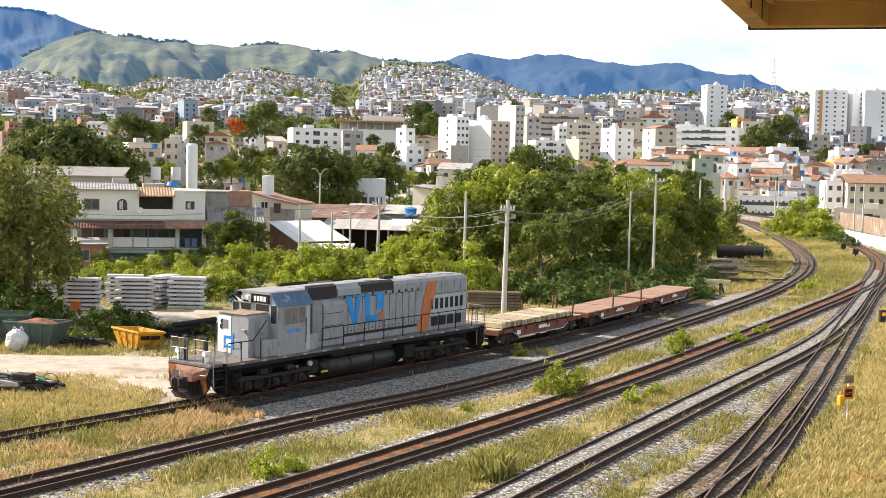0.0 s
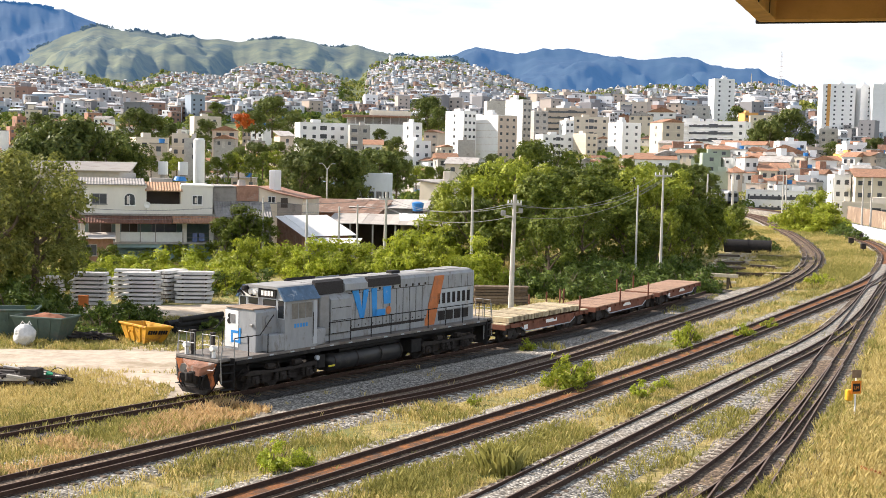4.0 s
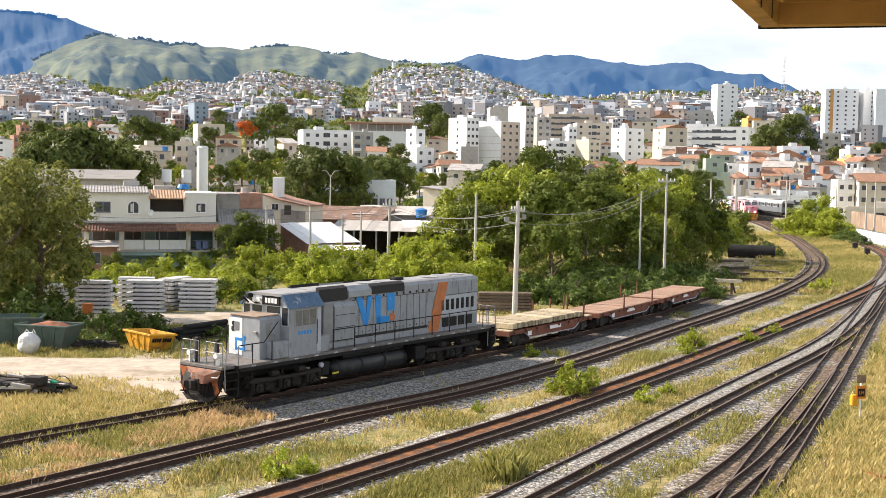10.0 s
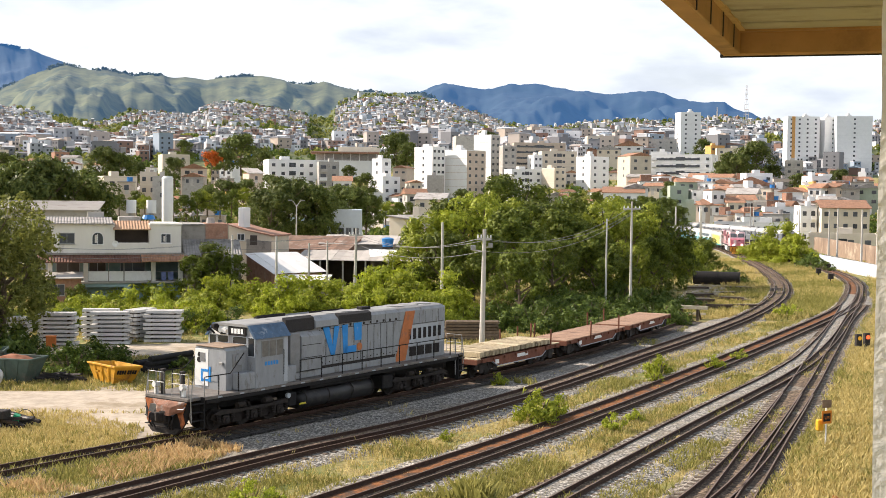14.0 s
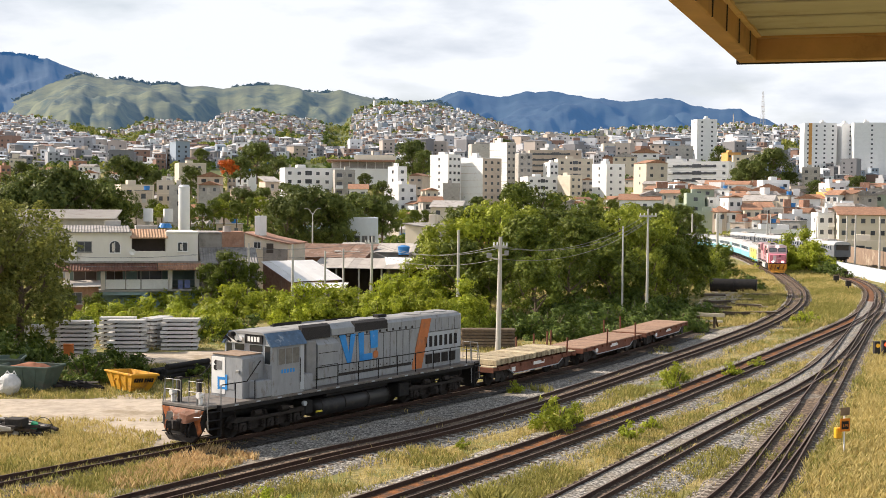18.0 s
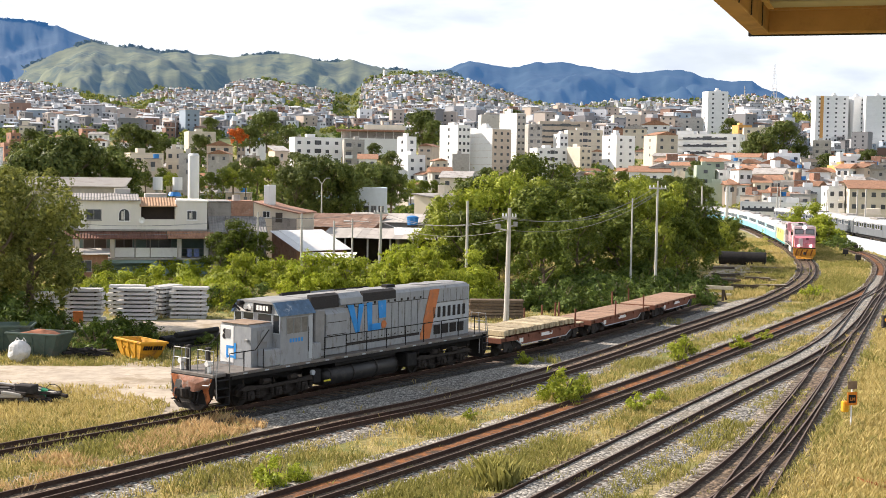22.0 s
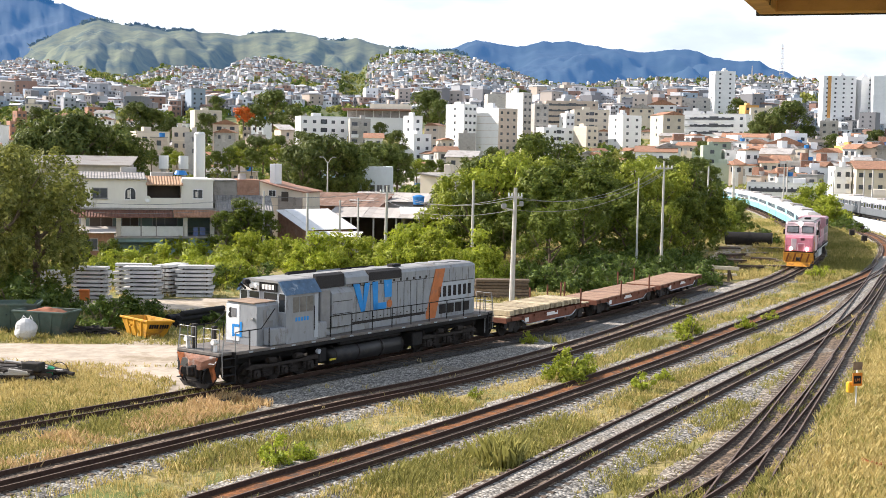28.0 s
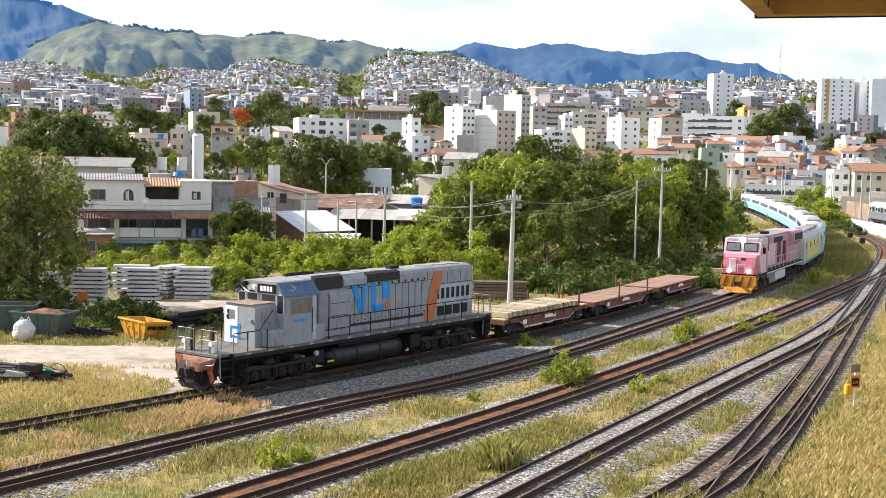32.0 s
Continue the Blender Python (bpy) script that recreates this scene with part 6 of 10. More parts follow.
def house(x, y, z, w, d, floors, bays, wall, yaw, label, sh=2.9, flat=False, group="town houses"):
    root = thing("house", pose(x, y, z, 0, 0, yaw), label, "house", group)
    h = floors * sh
    part("wall", Geo().box(-w / 2, w / 2, -d / 2, d / 2, -9, h), wall, root)
    rs = random.Random(int(x * 31 + y * 17))
    windows(root, w, d, floors, bays, sh, 0 if y > 380 else 1, (rs.uniform(0.7, 1.7), rs.uniform(0.7, 1.3)), True)
    if flat:
        part("roof", Geo().box(-w / 2 - 0.2, w / 2 + 0.2, -d / 2 - 0.2, d / 2 + 0.2, h, h + 0.22, 0.04), SHEET, root)
        part("water_tank", Geo().cyl((w * 0.2, 0, h + 0.2), (w * 0.2, 0, h + 1.3), 0.7, 0.8, n=12), TANK_BLUE if rs.random() < 0.4 else SHEET, root)
        if rs.random() < 0.45:
            part("roof_room", Geo().box(-w * 0.42, w * 0.05, -d * 0.1, d * 0.42, h + 0.2, h + 2.4), wall if rs.random() < 0.5 else WALL_BRICK, root)
    else:
        a, b, kind = w / 2 + 0.45, d / 2 + 0.45, rs.choice(("shed", "gable", "gable", "cross"))
        if kind == "shed":
            vs = [(-a, -b, h), (a, -b, h), (a, b, h + 0.22 * d), (-a, b, h + 0.22 * d), (-a, -b, h + 0.16), (a, -b, h + 0.16), (a, b, h + 0.22 * d + 0.16), (-a, b, h + 0.22 * d + 0.16)]
            g = Geo().add(vs, [(3, 2, 1, 0), (4, 5, 6, 7), (0, 1, 5, 4), (1, 2, 6, 5), (2, 3, 7, 6), (3, 0, 4, 7)])
        elif kind == "gable":
            r = 0.20 * d
            g = Geo().add([(-a, -b, h), (a, -b, h), (a, b, h), (-a, b, h), (-a, 0, h + r), (a, 0, h + r)], [(0, 1, 5, 4), (1, 2, 5), (2, 3, 4, 5), (3, 0, 4), (3, 2, 1, 0)])
        else:
            r = 0.20 * w
            g = Geo().add([(-a, -b, h), (a, -b, h), (a, b, h), (-a, b, h), (0, -b, h + r), (0, b, h + r)], [(1, 2, 5, 4), (3, 0, 4, 5), (0, 1, 4), (2, 3, 5), (3, 2, 1, 0)])
        part("roof", g, TILE if rs.random() < 0.75 else SHEET, root)
    if floors > 1 and rs.random() < 0.5:
        side = rs.choice((-1, 1))
        part("veranda_slab", Geo().box(side * w * 0.05, side * w * 0.5, -d / 2 - 1.0, -d / 2, sh - 0.12, sh + 0.06), wall, root)
        part("veranda_parapet", Geo().box(side * w * 0.05, side * w * 0.5, -d / 2 - 1.0, -d / 2 - 0.9, sh + 0.06, sh + 0.95), wall, root)
    part("door", Geo().box(-w * 0.1, -w * 0.1 + 0.9, -d / 2 - 0.04, -d / 2, 0, 2.05), WALL_GREY, root)
    return root


def water_tower(x, y, z, w, d, floors, bays, wall, yaw, label):
    root = thing("water_tower", pose(x, y, z, 0, 0, yaw), label, "water tower")
    h = floors * 2.9 + 0.6
    part("shaft", Geo().cyl((0, 0, -3), (0, 0, h), 0.95, n=24), wall, root, smooth=False)
    part("cap", Geo().cyl((0, 0, h), (0, 0, h + 0.4), 1.02, 0.7, n=24), wall, root)
    return root

# ---- the taller buildings of the town ----
apartment(-291.5, 830.3, 31.6, 17.6, 10.0, 3, 4, WALL_WHITE, 19.3, "long white block far up the slope")
apartment(-256.0, 800.0, 30.6, 9.8, 9.0, 3, 4, WALL_WHITE, 32.7, "white slab block with floor bands")
apartment(-184.0, 528.9, 16.7, 4.0, 7.0, 3, 2, WALL_BRICK, 34.2, "bare brick house of several floors")
apartment(-171.9, 490.8, 14.5, 6.3, 8.0, 2, 3, WALL_BRICK, 29.3, "low brick and cement house with dark openings")
house(-140.1, 500.8, 16.5, 6.0, 7.0, 2, 2, WALL_WHITE, 25.6, "small white house with two windows")
apartment(-78.1, 320.6, 8.8, 8.4, 9.0, 2, 2, WALL_CREAM, 25.7, "low cream block with two windows a floor")
house(-73.0, 309.5, 10.6, 4.0, 6.0, 1, 1, WALL_PEACH, 13.3, "small peach house with flat roof", flat=True)
apartment(-72.6, 332.2, 10.2, 4.3, 7.0, 2, 2, WALL_CREAM, 12.3, "yellow-cream house with plain walls")
apartment(-66.9, 323.1, 8.9, 5.1, 7.0, 2, 1, WALL_GREY, 11.7, "grey plastered house behind the water tower")
water_tower(-42.6, 209.7, -1.9, 4.0, 2.4, 5, 1, WALL_WHITE, 31.5, "tall white cylindrical water tower")
apartment(-108.9, 549.3, 19.0, 11.8, 12.0, 3, 2, WALL_CREAM, 21.2, "pale cream block with a lift tower")
house(-78.9, 432.9, 16.8, 8.8, 8.0, 1, 2, WALL_PEACH, 10.3, "pink house with a low tiled roof")
house(-71.5, 393.6, 13.4, 6.6, 8.0, 1, 2, WALL_GREY, 2.3, "grey house with a brown gabled roof")
house(-53.5, 396.4, 14.6, 4.6, 8.0, 1, 1, WALL_PEACH, 22.7, "peach walled house with tiled lean-to")
apartment(-46.3, 437.6, 8.2, 16.5, 10.0, 5, 5, WALL_WHITE, 18.0, "white five-storey apartment block with dark balcony recesses")
apartment(-32.2, 428.8, 10.3, 6.9, 9.0, 4, 2, WALL_GREY, 9.3, "grey and white house with balconies")
hall = thing("hall", pose(-34.0, 599.0, 24.5, 0, 0, 3.2), "long flat-roofed hall with a deep shaded gallery", "building", "town buildings")
APARTMENTS.append((-34.0, 599.0, 36.3))
part("lower_wall", Geo().box(-18, 18, -7, 8, -8, 3.4), WALL_WHITE, hall)
part("gallery_back", Geo().box(-16.5, 16.5, -3, 8, 3.4, 6.6), WALL_GREY, hall, "shaded back wall of the gallery")
for k in range(9):
    part("gallery_post", Geo().box(-16.6 + k * 4.1, -16.3 + k * 4.1, -6.8, -6.4, 3.4, 6.6), WALL_WHITE, hall)
part("roof_slab", Geo().box(-19, 17.5, -8.2, 8.6, 6.6, 7.5, 0.1), WALL_BRICK, hall, "thin brown-edged roof slab")
part("roof_cover", Geo().box(-18.6, 17.1, -7.8, 8.2, 7.5, 7.62), WALL_GREY, hall)
part("upper_block", Geo().box(-6, 14, 1, 8, 7.5, 10.2, 0.05), WALL_CREAM, hall)
house(-24.0, 379.2, 6.6, 5.5, 8.0, 3, 2, WALL_WHITE, 3.6, "white house with an orange tiled roof")
apartment(-13.4, 224.6, -1.1, 4.0, 5.0, 3, 3, WALL_WHITE, 13.4, "plain white building with a row of dark openings")
apartment(-14.1, 439.8, 6.2, 4.0, 6.0, 6, 1, WALL_WHITE, 36.8, "slender white house tower")
apartment(-12.8, 429.8, 5.5, 7.6, 8.0, 4, 2, WALL_WHITE, 39.7, "white gabled house among trees")
house(-6.5, 455.0, 12.5, 5.2, 8.0, 3, 2, WALL_PEACH, -19.2, "peach house with an orange hipped roof")
house(-2.7, 430.0, 7.0, 4.4, 7.0, 3, 2, WALL_CREAM, 15.4, "small house with bright orange tiles")
house(-1.8, 350.0, 2.8, 5.7, 8.0, 3, 2, WALL_GREY, 10.3, "low house with brown tiled roof")
house(2.7, 330.0, 4.2, 7.9, 8.0, 2, 2, WALL_CREAM, -6.5, "pale house with brown tiled roof")
apartment(-1.5, 176.0, 1.6, 4.0, 6.0, 2, 2, WALL_CREAM, -11.5, "low cream building with a sheet roof behind the trees")
apartment(3.4, 528.0, 14.1, 6.9, 12.0, 6, 3, WALL_WHITE, 39.6, "white apartment block with dark balcony recesses")
apartment(5.5, 480.0, 9.9, 6.5, 8.0, 3, 0, WALL_GREY, -0.7, "blank grey block behind the houses")
# beige front sheet puts the shade of the unlit side into the colour
apartment(18.3, 527.7, 6.9, 10.3, 15.0, 8, 3, WALL_WHITE, 38.0, "tall white apartment block with its shaded front coloured beige", front=WALL_PEACH)
apartment(21.3, 639.6, 24.2, 9.5, 10.0, 6, 0, WALL_GREY, 8.1, "tall grey tower with blank sides")
# grey front sheet, again the unlit side's shade as wall colour
apartment(30.3, 579.2, 16.2, 5.5, 12.0, 8, 2, WALL_WHITE, 39.0, "white apartment tower with blank side wall and shaded front coloured grey", front=WALL_GREY)
apartment(38.7, 558.7, 16.3, 6.2, 9.0, 6, 2, WALL_GREY, 6.0, "grey block with small windows")
apartment(59.9, 637.2, 24.1, 26.2, 12.0, 5, 6, WALL_PEACH, 0.6, "long peach apartment block with a dark roof")
apartment(62.4, 571.6, 14.5, 16.1, 11.0, 6, 4, WALL_CREAM, 3.8, "grey-cream apartment block with small windows")
apartment(51.7, 567.6, 15.5, 4.0, 9.0, 5, 2, WALL_WHITE, 14.8, "white block end wall")
apartment(44.4, 543.2, 8.4, 14.0, 10.0, 5, 4, WALL_WHITE, 15.3, "white apartment block with balconies")
apartment(57.1, 537.0, 9.0, 6.1, 9.0, 5, 2, WALL_CREAM, 31.9, "cream apartment block with a white flank", front=WALL_CREAM)
house(67.2, 556.0, 10.8, 5.6, 8.0, 4, 2, WALL_GREY, -6.9, "grey house with a dark roof")
apartment(73.6, 535.0, 5.2, 9.9, 10.0, 8, 2, WALL_WHITE, 30.2, "bright white apartment block with small windows")
apartment(84.0, 614.3, 22.9, 5.1, 6.0, 4, 1, WALL_BRICK, -7.8, "brown brick stair tower on the slope")
apartment(114.8, 791.7, 38.7, 20.4, 10.0, 4, 4, WALL_CREAM, 1.8, "cream block on the slope")
house(95.1, 632.9, 30.1, 12.2, 9.0, 2, 3, WALL_CREAM, -8.5, "long house under orange tiles")
house(108.6, 651.0, 32.9, 14.4, 9.0, 2, 3, WALL_WHITE, -9.5, "white house under orange tiles")
apartment(84.4, 492.8, 18.6, 9.0, 12.0, 3, 2, WALL_CREAM, 15.3, "stepped modern building with a dark shaded front")
apartment(83.5, 432.0, 6.7, 4.0, 8.0, 4, 2, WALL_WHITE, 14.1, "white house with stepped terraces")
house(64.4, 394.8, 4.0, 12.7, 9.0, 3, 4, WALL_WHITE, -9.3, "low white house with red roof")
apartment(23.3, 299.1, 1.1, 4.0, 7.0, 3, 1, WALL_WHITE, 15.5, "plain white house behind the thicket")
apartment(135.9, 707.1, 33.1, 18.0, 10.0, 4, 3, WALL_GREY, -10.9, "grey block on the slope")
apartment(109.5, 518.6, 17.5, 26.1, 13.0, 4, 7, WALL_WHITE, -23.9, "long white block with dark bands of windows")
apartment(100.2, 520.4, 15.8, 6.9, 8.0, 5, 2, WALL_WHITE, -22.9, "stair tower of the long white block")
apartment(167.4, 782.3, 21.9, 13.2, 10.0, 15, 2, WALL_WHITE, 9.9, "slender white tower block")
apartment(147.1, 622.9, 29.0, 6.9, 9.0, 3, 3, WALL_ORANGE, 6.7, "orange rendered block on the slope")
apartment(149.6, 601.7, 26.9, 13.4, 9.0, 3, 3, WALL_CREAM, -9.0, "cream block with a flat roof")
apartment(245.7, 803.3, 21.5, 20.6, 12.0, 15, 4, WALL_WHITE, -3.0, "tall white tower block with an orange stripe")
apartment(263.7, 802.8, 21.1, 11.4, 12.0, 15, 1, WALL_WHITE, 6.8, "tall white tower block with blank walls")
apartment(274.3, 788.7, 21.1, 21.8, 12.0, 15, 1, WALL_WHITE, -9.2, "tall white tower block with floor lines")
apartment(161.2, 536.3, 19.1, 7.6, 9.0, 3, 2, WALL_GREY, -16.7, "low grey block with a row of windows")
apartment(114.8, 424.8, 10.9, 9.0, 8.0, 3, 3, WALL_WHITE, -0.1, "white house with dark openings")
house(105.5, 396.2, 6.8, 14.4, 9.0, 3, 3, WALL_GREY, -14.9, "grey house with a wide brown roof")
house(96.9, 372.6, 6.9, 8.7, 9.0, 2, 2, WALL_CREAM, -24.6, "house with a broad orange tiled roof")
house(90.4, 358.8, 4.3, 4.8, 8.0, 2, 2, WALL_CREAM, -2.1, "house with a lower orange tiled roof")
apartment(85.6, 362.0, 1.4, 4.0, 8.0, 4, 2, WALL_WHITE, 4.7, "white house with narrow tall windows")
apartment(79.4, 383.9, -0.0, 5.5, 9.0, 5, 1, WALL_GREEN, -5.7, "tall pale green block behind a lower one")
apartment(81.1, 369.2, -2.5, 10.0, 8.0, 4, 2, WALL_GREEN, -12.4, "pale green block with pairs of windows")
apartment(91.1, 399.8, 4.4, 5.2, 7.0, 3, 1, WALL_WHITE, -12.8, "small white house with a blue wall")
apartment(100.5, 358.2, -1.3, 7.5, 8.0, 4, 2, WALL_GREY, -25.7, "grey house with deep verandas")
apartment(101.2, 347.6, -0.2, 10.0, 7.0, 3, 4, WALL_WHITE, -8.2, "white house with open upper floor")
apartment(109.7, 368.0, 2.1, 4.4, 8.0, 3, 2, WALL_CREAM, -4.6, "cream house with flat terraces")
apartment(88.4, 326.2, -1.3, 21.5, 5.0, 2, 14, WALL_WHITE, -19.2, "long low white arcade building by the railway", size=(0.5, 1.3))
apartment(119.9, 379.5, 3.5, 4.0, 9.0, 4, 3, WALL_ORANGE, 10.5, "orange and yellow rendered block", front=WALL_ORANGE)
apartment(124.2, 390.7, 6.5, 5.4, 8.0, 4, 2, WALL_WHITE, 6.4, "white house with orange upper floor")
house(128.9, 378.7, 3.0, 8.6, 9.0, 4, 2, WALL_GREY, -8.8, "brown roofed house on the slope")
apartment(96.7, 311.3, -11.3, 4.0, 7.0, 7, 2, WALL_WHITE, -3.3, "plain tall white wall of a house by the railway")
house(104.0, 304.7, -2.6, 11.2, 9.0, 4, 5, WALL_CREAM, -10.8, "cream house with deep balconies")
apartment(94.3, 276.3, -5.7, 14.3, 9.0, 3, 4, WALL_CREAM, -18.9, "low shed with pale yellow wall")
house(84.1, 342.0, 3.6, 4.0, 7.3, 1, 1, WALL_PEACH, -35.1, "small pinkish house with a flat roof near the railway", flat=True)
house(87.6, 343.3, 0.9, 7.1, 5.3, 2, 2, WALL_CREAM, -14.5, "small cream house with a tiled roof near the railway")
house(89.2, 338.9, 4.4, 4.0, 7.2, 1, 2, WALL_WHITE, -35.1, "small white house with a tiled roof near the railway")
house(89.9, 336.0, 3.5, 5.7, 7.4, 1, 1, WALL_WHITE, -4.6, "small white house with a flat roof near the railway", flat=True)
house(95.6, 344.4, 3.1, 4.0, 7.8, 1, 2, WALL_BRICK, -33.5, "small brick house with a tiled roof near the railway")
house(96.9, 337.3, 1.3, 5.4, 7.5, 2, 2, WALL_GREY, -30.1, "small grey house with a flat roof near the railway", flat=True)
house(98.9, 340.5, 3.0, 4.0, 6.0, 1, 1, WALL_BRICK, -11.9, "small brick house with a flat roof near the railway", flat=True)
house(83.0, 360.5, 6.4, 4.0, 7.6, 1, 2, WALL_PEACH, -28.1, "small pinkish house with a tiled roof near the railway")
house(83.7, 359.2, 6.3, 6.6, 5.1, 1, 2, WALL_WHITE, -3.6, "small white house with a tiled roof near the railway")
house(87.6, 362.3, 6.3, 4.0, 7.9, 1, 1, WALL_GREY, -28.5, "small grey house with a tiled roof near the railway")
house(92.0, 365.3, 8.0, 4.0, 6.5, 1, 2, WALL_CREAM, 2.2, "small cream house with a tiled roof near the railway")
house(94.9, 361.5, 7.9, 4.3, 7.9, 1, 2, WALL_WHITE, -3.6, "small white house with a tiled roof near the railway")
house(95.9, 362.7, 6.9, 5.6, 6.2, 1, 1, WALL_WHITE, -36.3, "small white house with a tiled roof near the railway")
house(99.2, 362.4, 6.7, 4.0, 6.0, 1, 2, WALL_WHITE, -13.0, "small white house with a tiled roof near the railway")
house(101.3, 356.5, 7.9, 4.0, 6.5, 1, 1, WALL_BRICK, -9.6, "small brick house with a flat roof near the railway", flat=True)
house(104.1, 353.7, 6.5, 5.3, 7.1, 1, 2, WALL_PEACH, -35.9, "small pinkish house with a tiled roof near the railway")
house(107.7, 360.6, 7.8, 4.0, 5.9, 1, 2, WALL_WHITE, 7.4, "small white house with a flat roof near the railway", flat=True)
house(110.5, 357.9, 3.7, 4.0, 7.9, 2, 2, WALL_BRICK, -3.1, "small brick house with a tiled roof near the railway")
house(113.2, 359.0, 7.5, 4.0, 6.0, 1, 1, WALL_CREAM, -26.2, "small cream house with a tiled roof near the railway")
house(115.2, 350.9, 5.5, 4.0, 5.1, 2, 2, WALL_GREY, -10.9, "small grey house with a tiled roof near the railway")
house(118.3, 354.1, 7.6, 6.7, 5.1, 1, 1, WALL_WHITE, -8.8, "small white house with a flat roof near the railway", flat=True)
house(120.6, 355.2, 7.9, 6.6, 5.7, 1, 2, WALL_PEACH, -29.1, "small pinkish house with a tiled roof near the railway")
house(93.1, 386.3, 10.6, 5.0, 6.1, 1, 2, WALL_GREY, -25.2, "small grey house with a tiled roof near the railway")
house(97.7, 388.4, 10.1, 4.0, 6.7, 1, 2, WALL_PEACH, -35.4, "small pinkish house with a flat roof near the railway", flat=True)
house(98.3, 383.2, 10.0, 7.4, 7.0, 1, 2, WALL_WHITE, -18.4, "small white house with a tiled roof near the railway")
house(102.8, 385.5, 11.7, 4.0, 6.5, 1, 1, WALL_WHITE, 9.1, "small white house with a flat roof near the railway", flat=True)
house(105.7, 386.0, 10.6, 4.4, 5.8, 1, 2, WALL_PEACH, -8.3, "small pinkish house with a tiled roof near the railway")
house(107.4, 381.8, 11.6, 4.0, 6.7, 1, 1, WALL_CREAM, -41.2, "small cream house with a flat roof near the railway", flat=True)
house(111.1, 381.5, 8.4, 4.0, 7.7, 2, 1, WALL_WHITE, -19.0, "small white house with a flat roof near the railway", flat=True)
house(112.8, 377.1, 7.7, 7.2, 7.6, 2, 1, WALL_WHITE, -21.6, "small white house with a tiled roof near the railway")
house(116.9, 381.4, 10.6, 7.5, 7.5, 1, 1, WALL_WHITE, -20.9, "small white house with a tiled roof near the railway")
house(121.8, 380.9, 9.2, 6.8, 7.0, 2, 2, WALL_GREY, -7.0, "small grey house with a tiled roof near the railway")
house(120.7, 374.9, 11.8, 4.0, 7.5, 1, 2, WALL_WHITE, -42.0, "small white house with a tiled roof near the railway")
house(124.7, 376.1, 12.1, 5.9, 5.7, 1, 1, WALL_PEACH, -46.4, "small pinkish house with a tiled roof near the railway")


def strew_town():
    """Houses on the slopes, each a thing of its own, row behind row."""
    rs = random.Random(77)
    walls = [WALL_WHITE] * 6 + [WALL_CREAM, WALL_CREAM, WALL_PEACH, WALL_BRICK, WALL_GREY, WALL_GREY, WALL_ORANGE, WALL_BLUE]
    words = {WALL_WHITE: "white", WALL_CREAM: "cream", WALL_PEACH: "peach", WALL_BRICK: "bare brick", WALL_GREY: "grey cement", WALL_ORANGE: "orange", WALL_BLUE: "pale blue"}
    for d0 in (300, 345, 390, 430, 470, 510, 555, 610):
        n = int(0.86 * d0 / 10.5)
        for k in range(n):
            u = -0.42 + 0.84 * (k + rs.uniform(0.1, 0.9)) / n
            d = d0 + rs.uniform(-14, 14)
            x, y = d * math.sin(math.atan(u)), d * math.cos(math.atan(u))
            if (u > -0.03 and d < 300) or (u < -0.2 and d < 420) or (0.1 < u and d < 370) or min(np.hypot(LINE_MAIN[:, 0] - x, LINE_MAIN[:, 1] - y)) < 14 or min(np.hypot(LINE_METRO[:, 0] - x, LINE_METRO[:, 1] - y)) < 12:
                continue
            if any(math.hypot(x - ax, y - ay) < aw * 0.5 + 4 or (abs(x / y - ax / ay) < 0.5 * aw / ay and d < math.hypot(ax, ay) and (d > 515 or d < 380 and u > 0.1)) for ax, ay, aw in APARTMENTS):
                continue
            if d > 490 and 0.192 < u < 0.235:
                continue
            wall = rs.choice(walls)
            front = any(abs(x / y - ax / ay) < 0.6 * aw / ay and d < math.hypot(ax, ay) for ax, ay, aw in APARTMENTS)
            fl = rs.choice((1, 1, 2, 2)) if d < 460 else rs.choice((1, 1, 2, 2, 3))
            fl = 1 if front or u > 0.28 and d > 480 else fl
            flat = rs.random() < (0.3 if front else 0.55)
            house(x, y, height(x, y) - 0.2, rs.uniform(4.5, 8.5), rs.uniform(5, 7.5), fl, rs.choice((2, 3)), wall, rs.uniform(-40, 40), "%s house of %d floor%s with a %s roof" % (words[wall], fl, "" if fl == 1 else "s", "flat" if flat else "tiled"), 2.8, flat)


def terraces():
    """Low houses stepping up the slope before the long white block, on tall footings."""
    rs = random.Random(41)
    kinds = ((WALL_WHITE, "white"), (WALL_CREAM, "cream"), (WALL_GREY, "grey"), (WALL_WHITE, "white"), (WALL_PEACH, "peach"), (WALL_GREEN, "green"))
    for d0, rise, n in ((408, 0.0095, 13), (432, 0.0135, 14), (458, 0.0170, 14)):
        for k in range(n):
            u = 0.165 + 0.20 * (k + rs.uniform(0.2, 0.8)) / n
            d = d0 + rs.uniform(-6, 6)
            x, y = d * math.sin(math.atan(u)), d * math.cos(math.atan(u))
            fl, (wall, word) = rs.choice((1, 1, 2)), rs.choice(kinds)
            z = 10.4 + d * (rise + rs.uniform(-0.002, 0.002)) - fl * 2.8
            flat = rs.random() < 0.45
            house(x, y, z, rs.uniform(5.5, 9.5), rs.uniform(5.5, 8), fl, rs.choice((2, 3)), wall, rs.uniform(-35, 10), "%s terrace house with a %s roof on a tall footing" % (word, "flat" if flat else "tiled"), 2.8, flat)


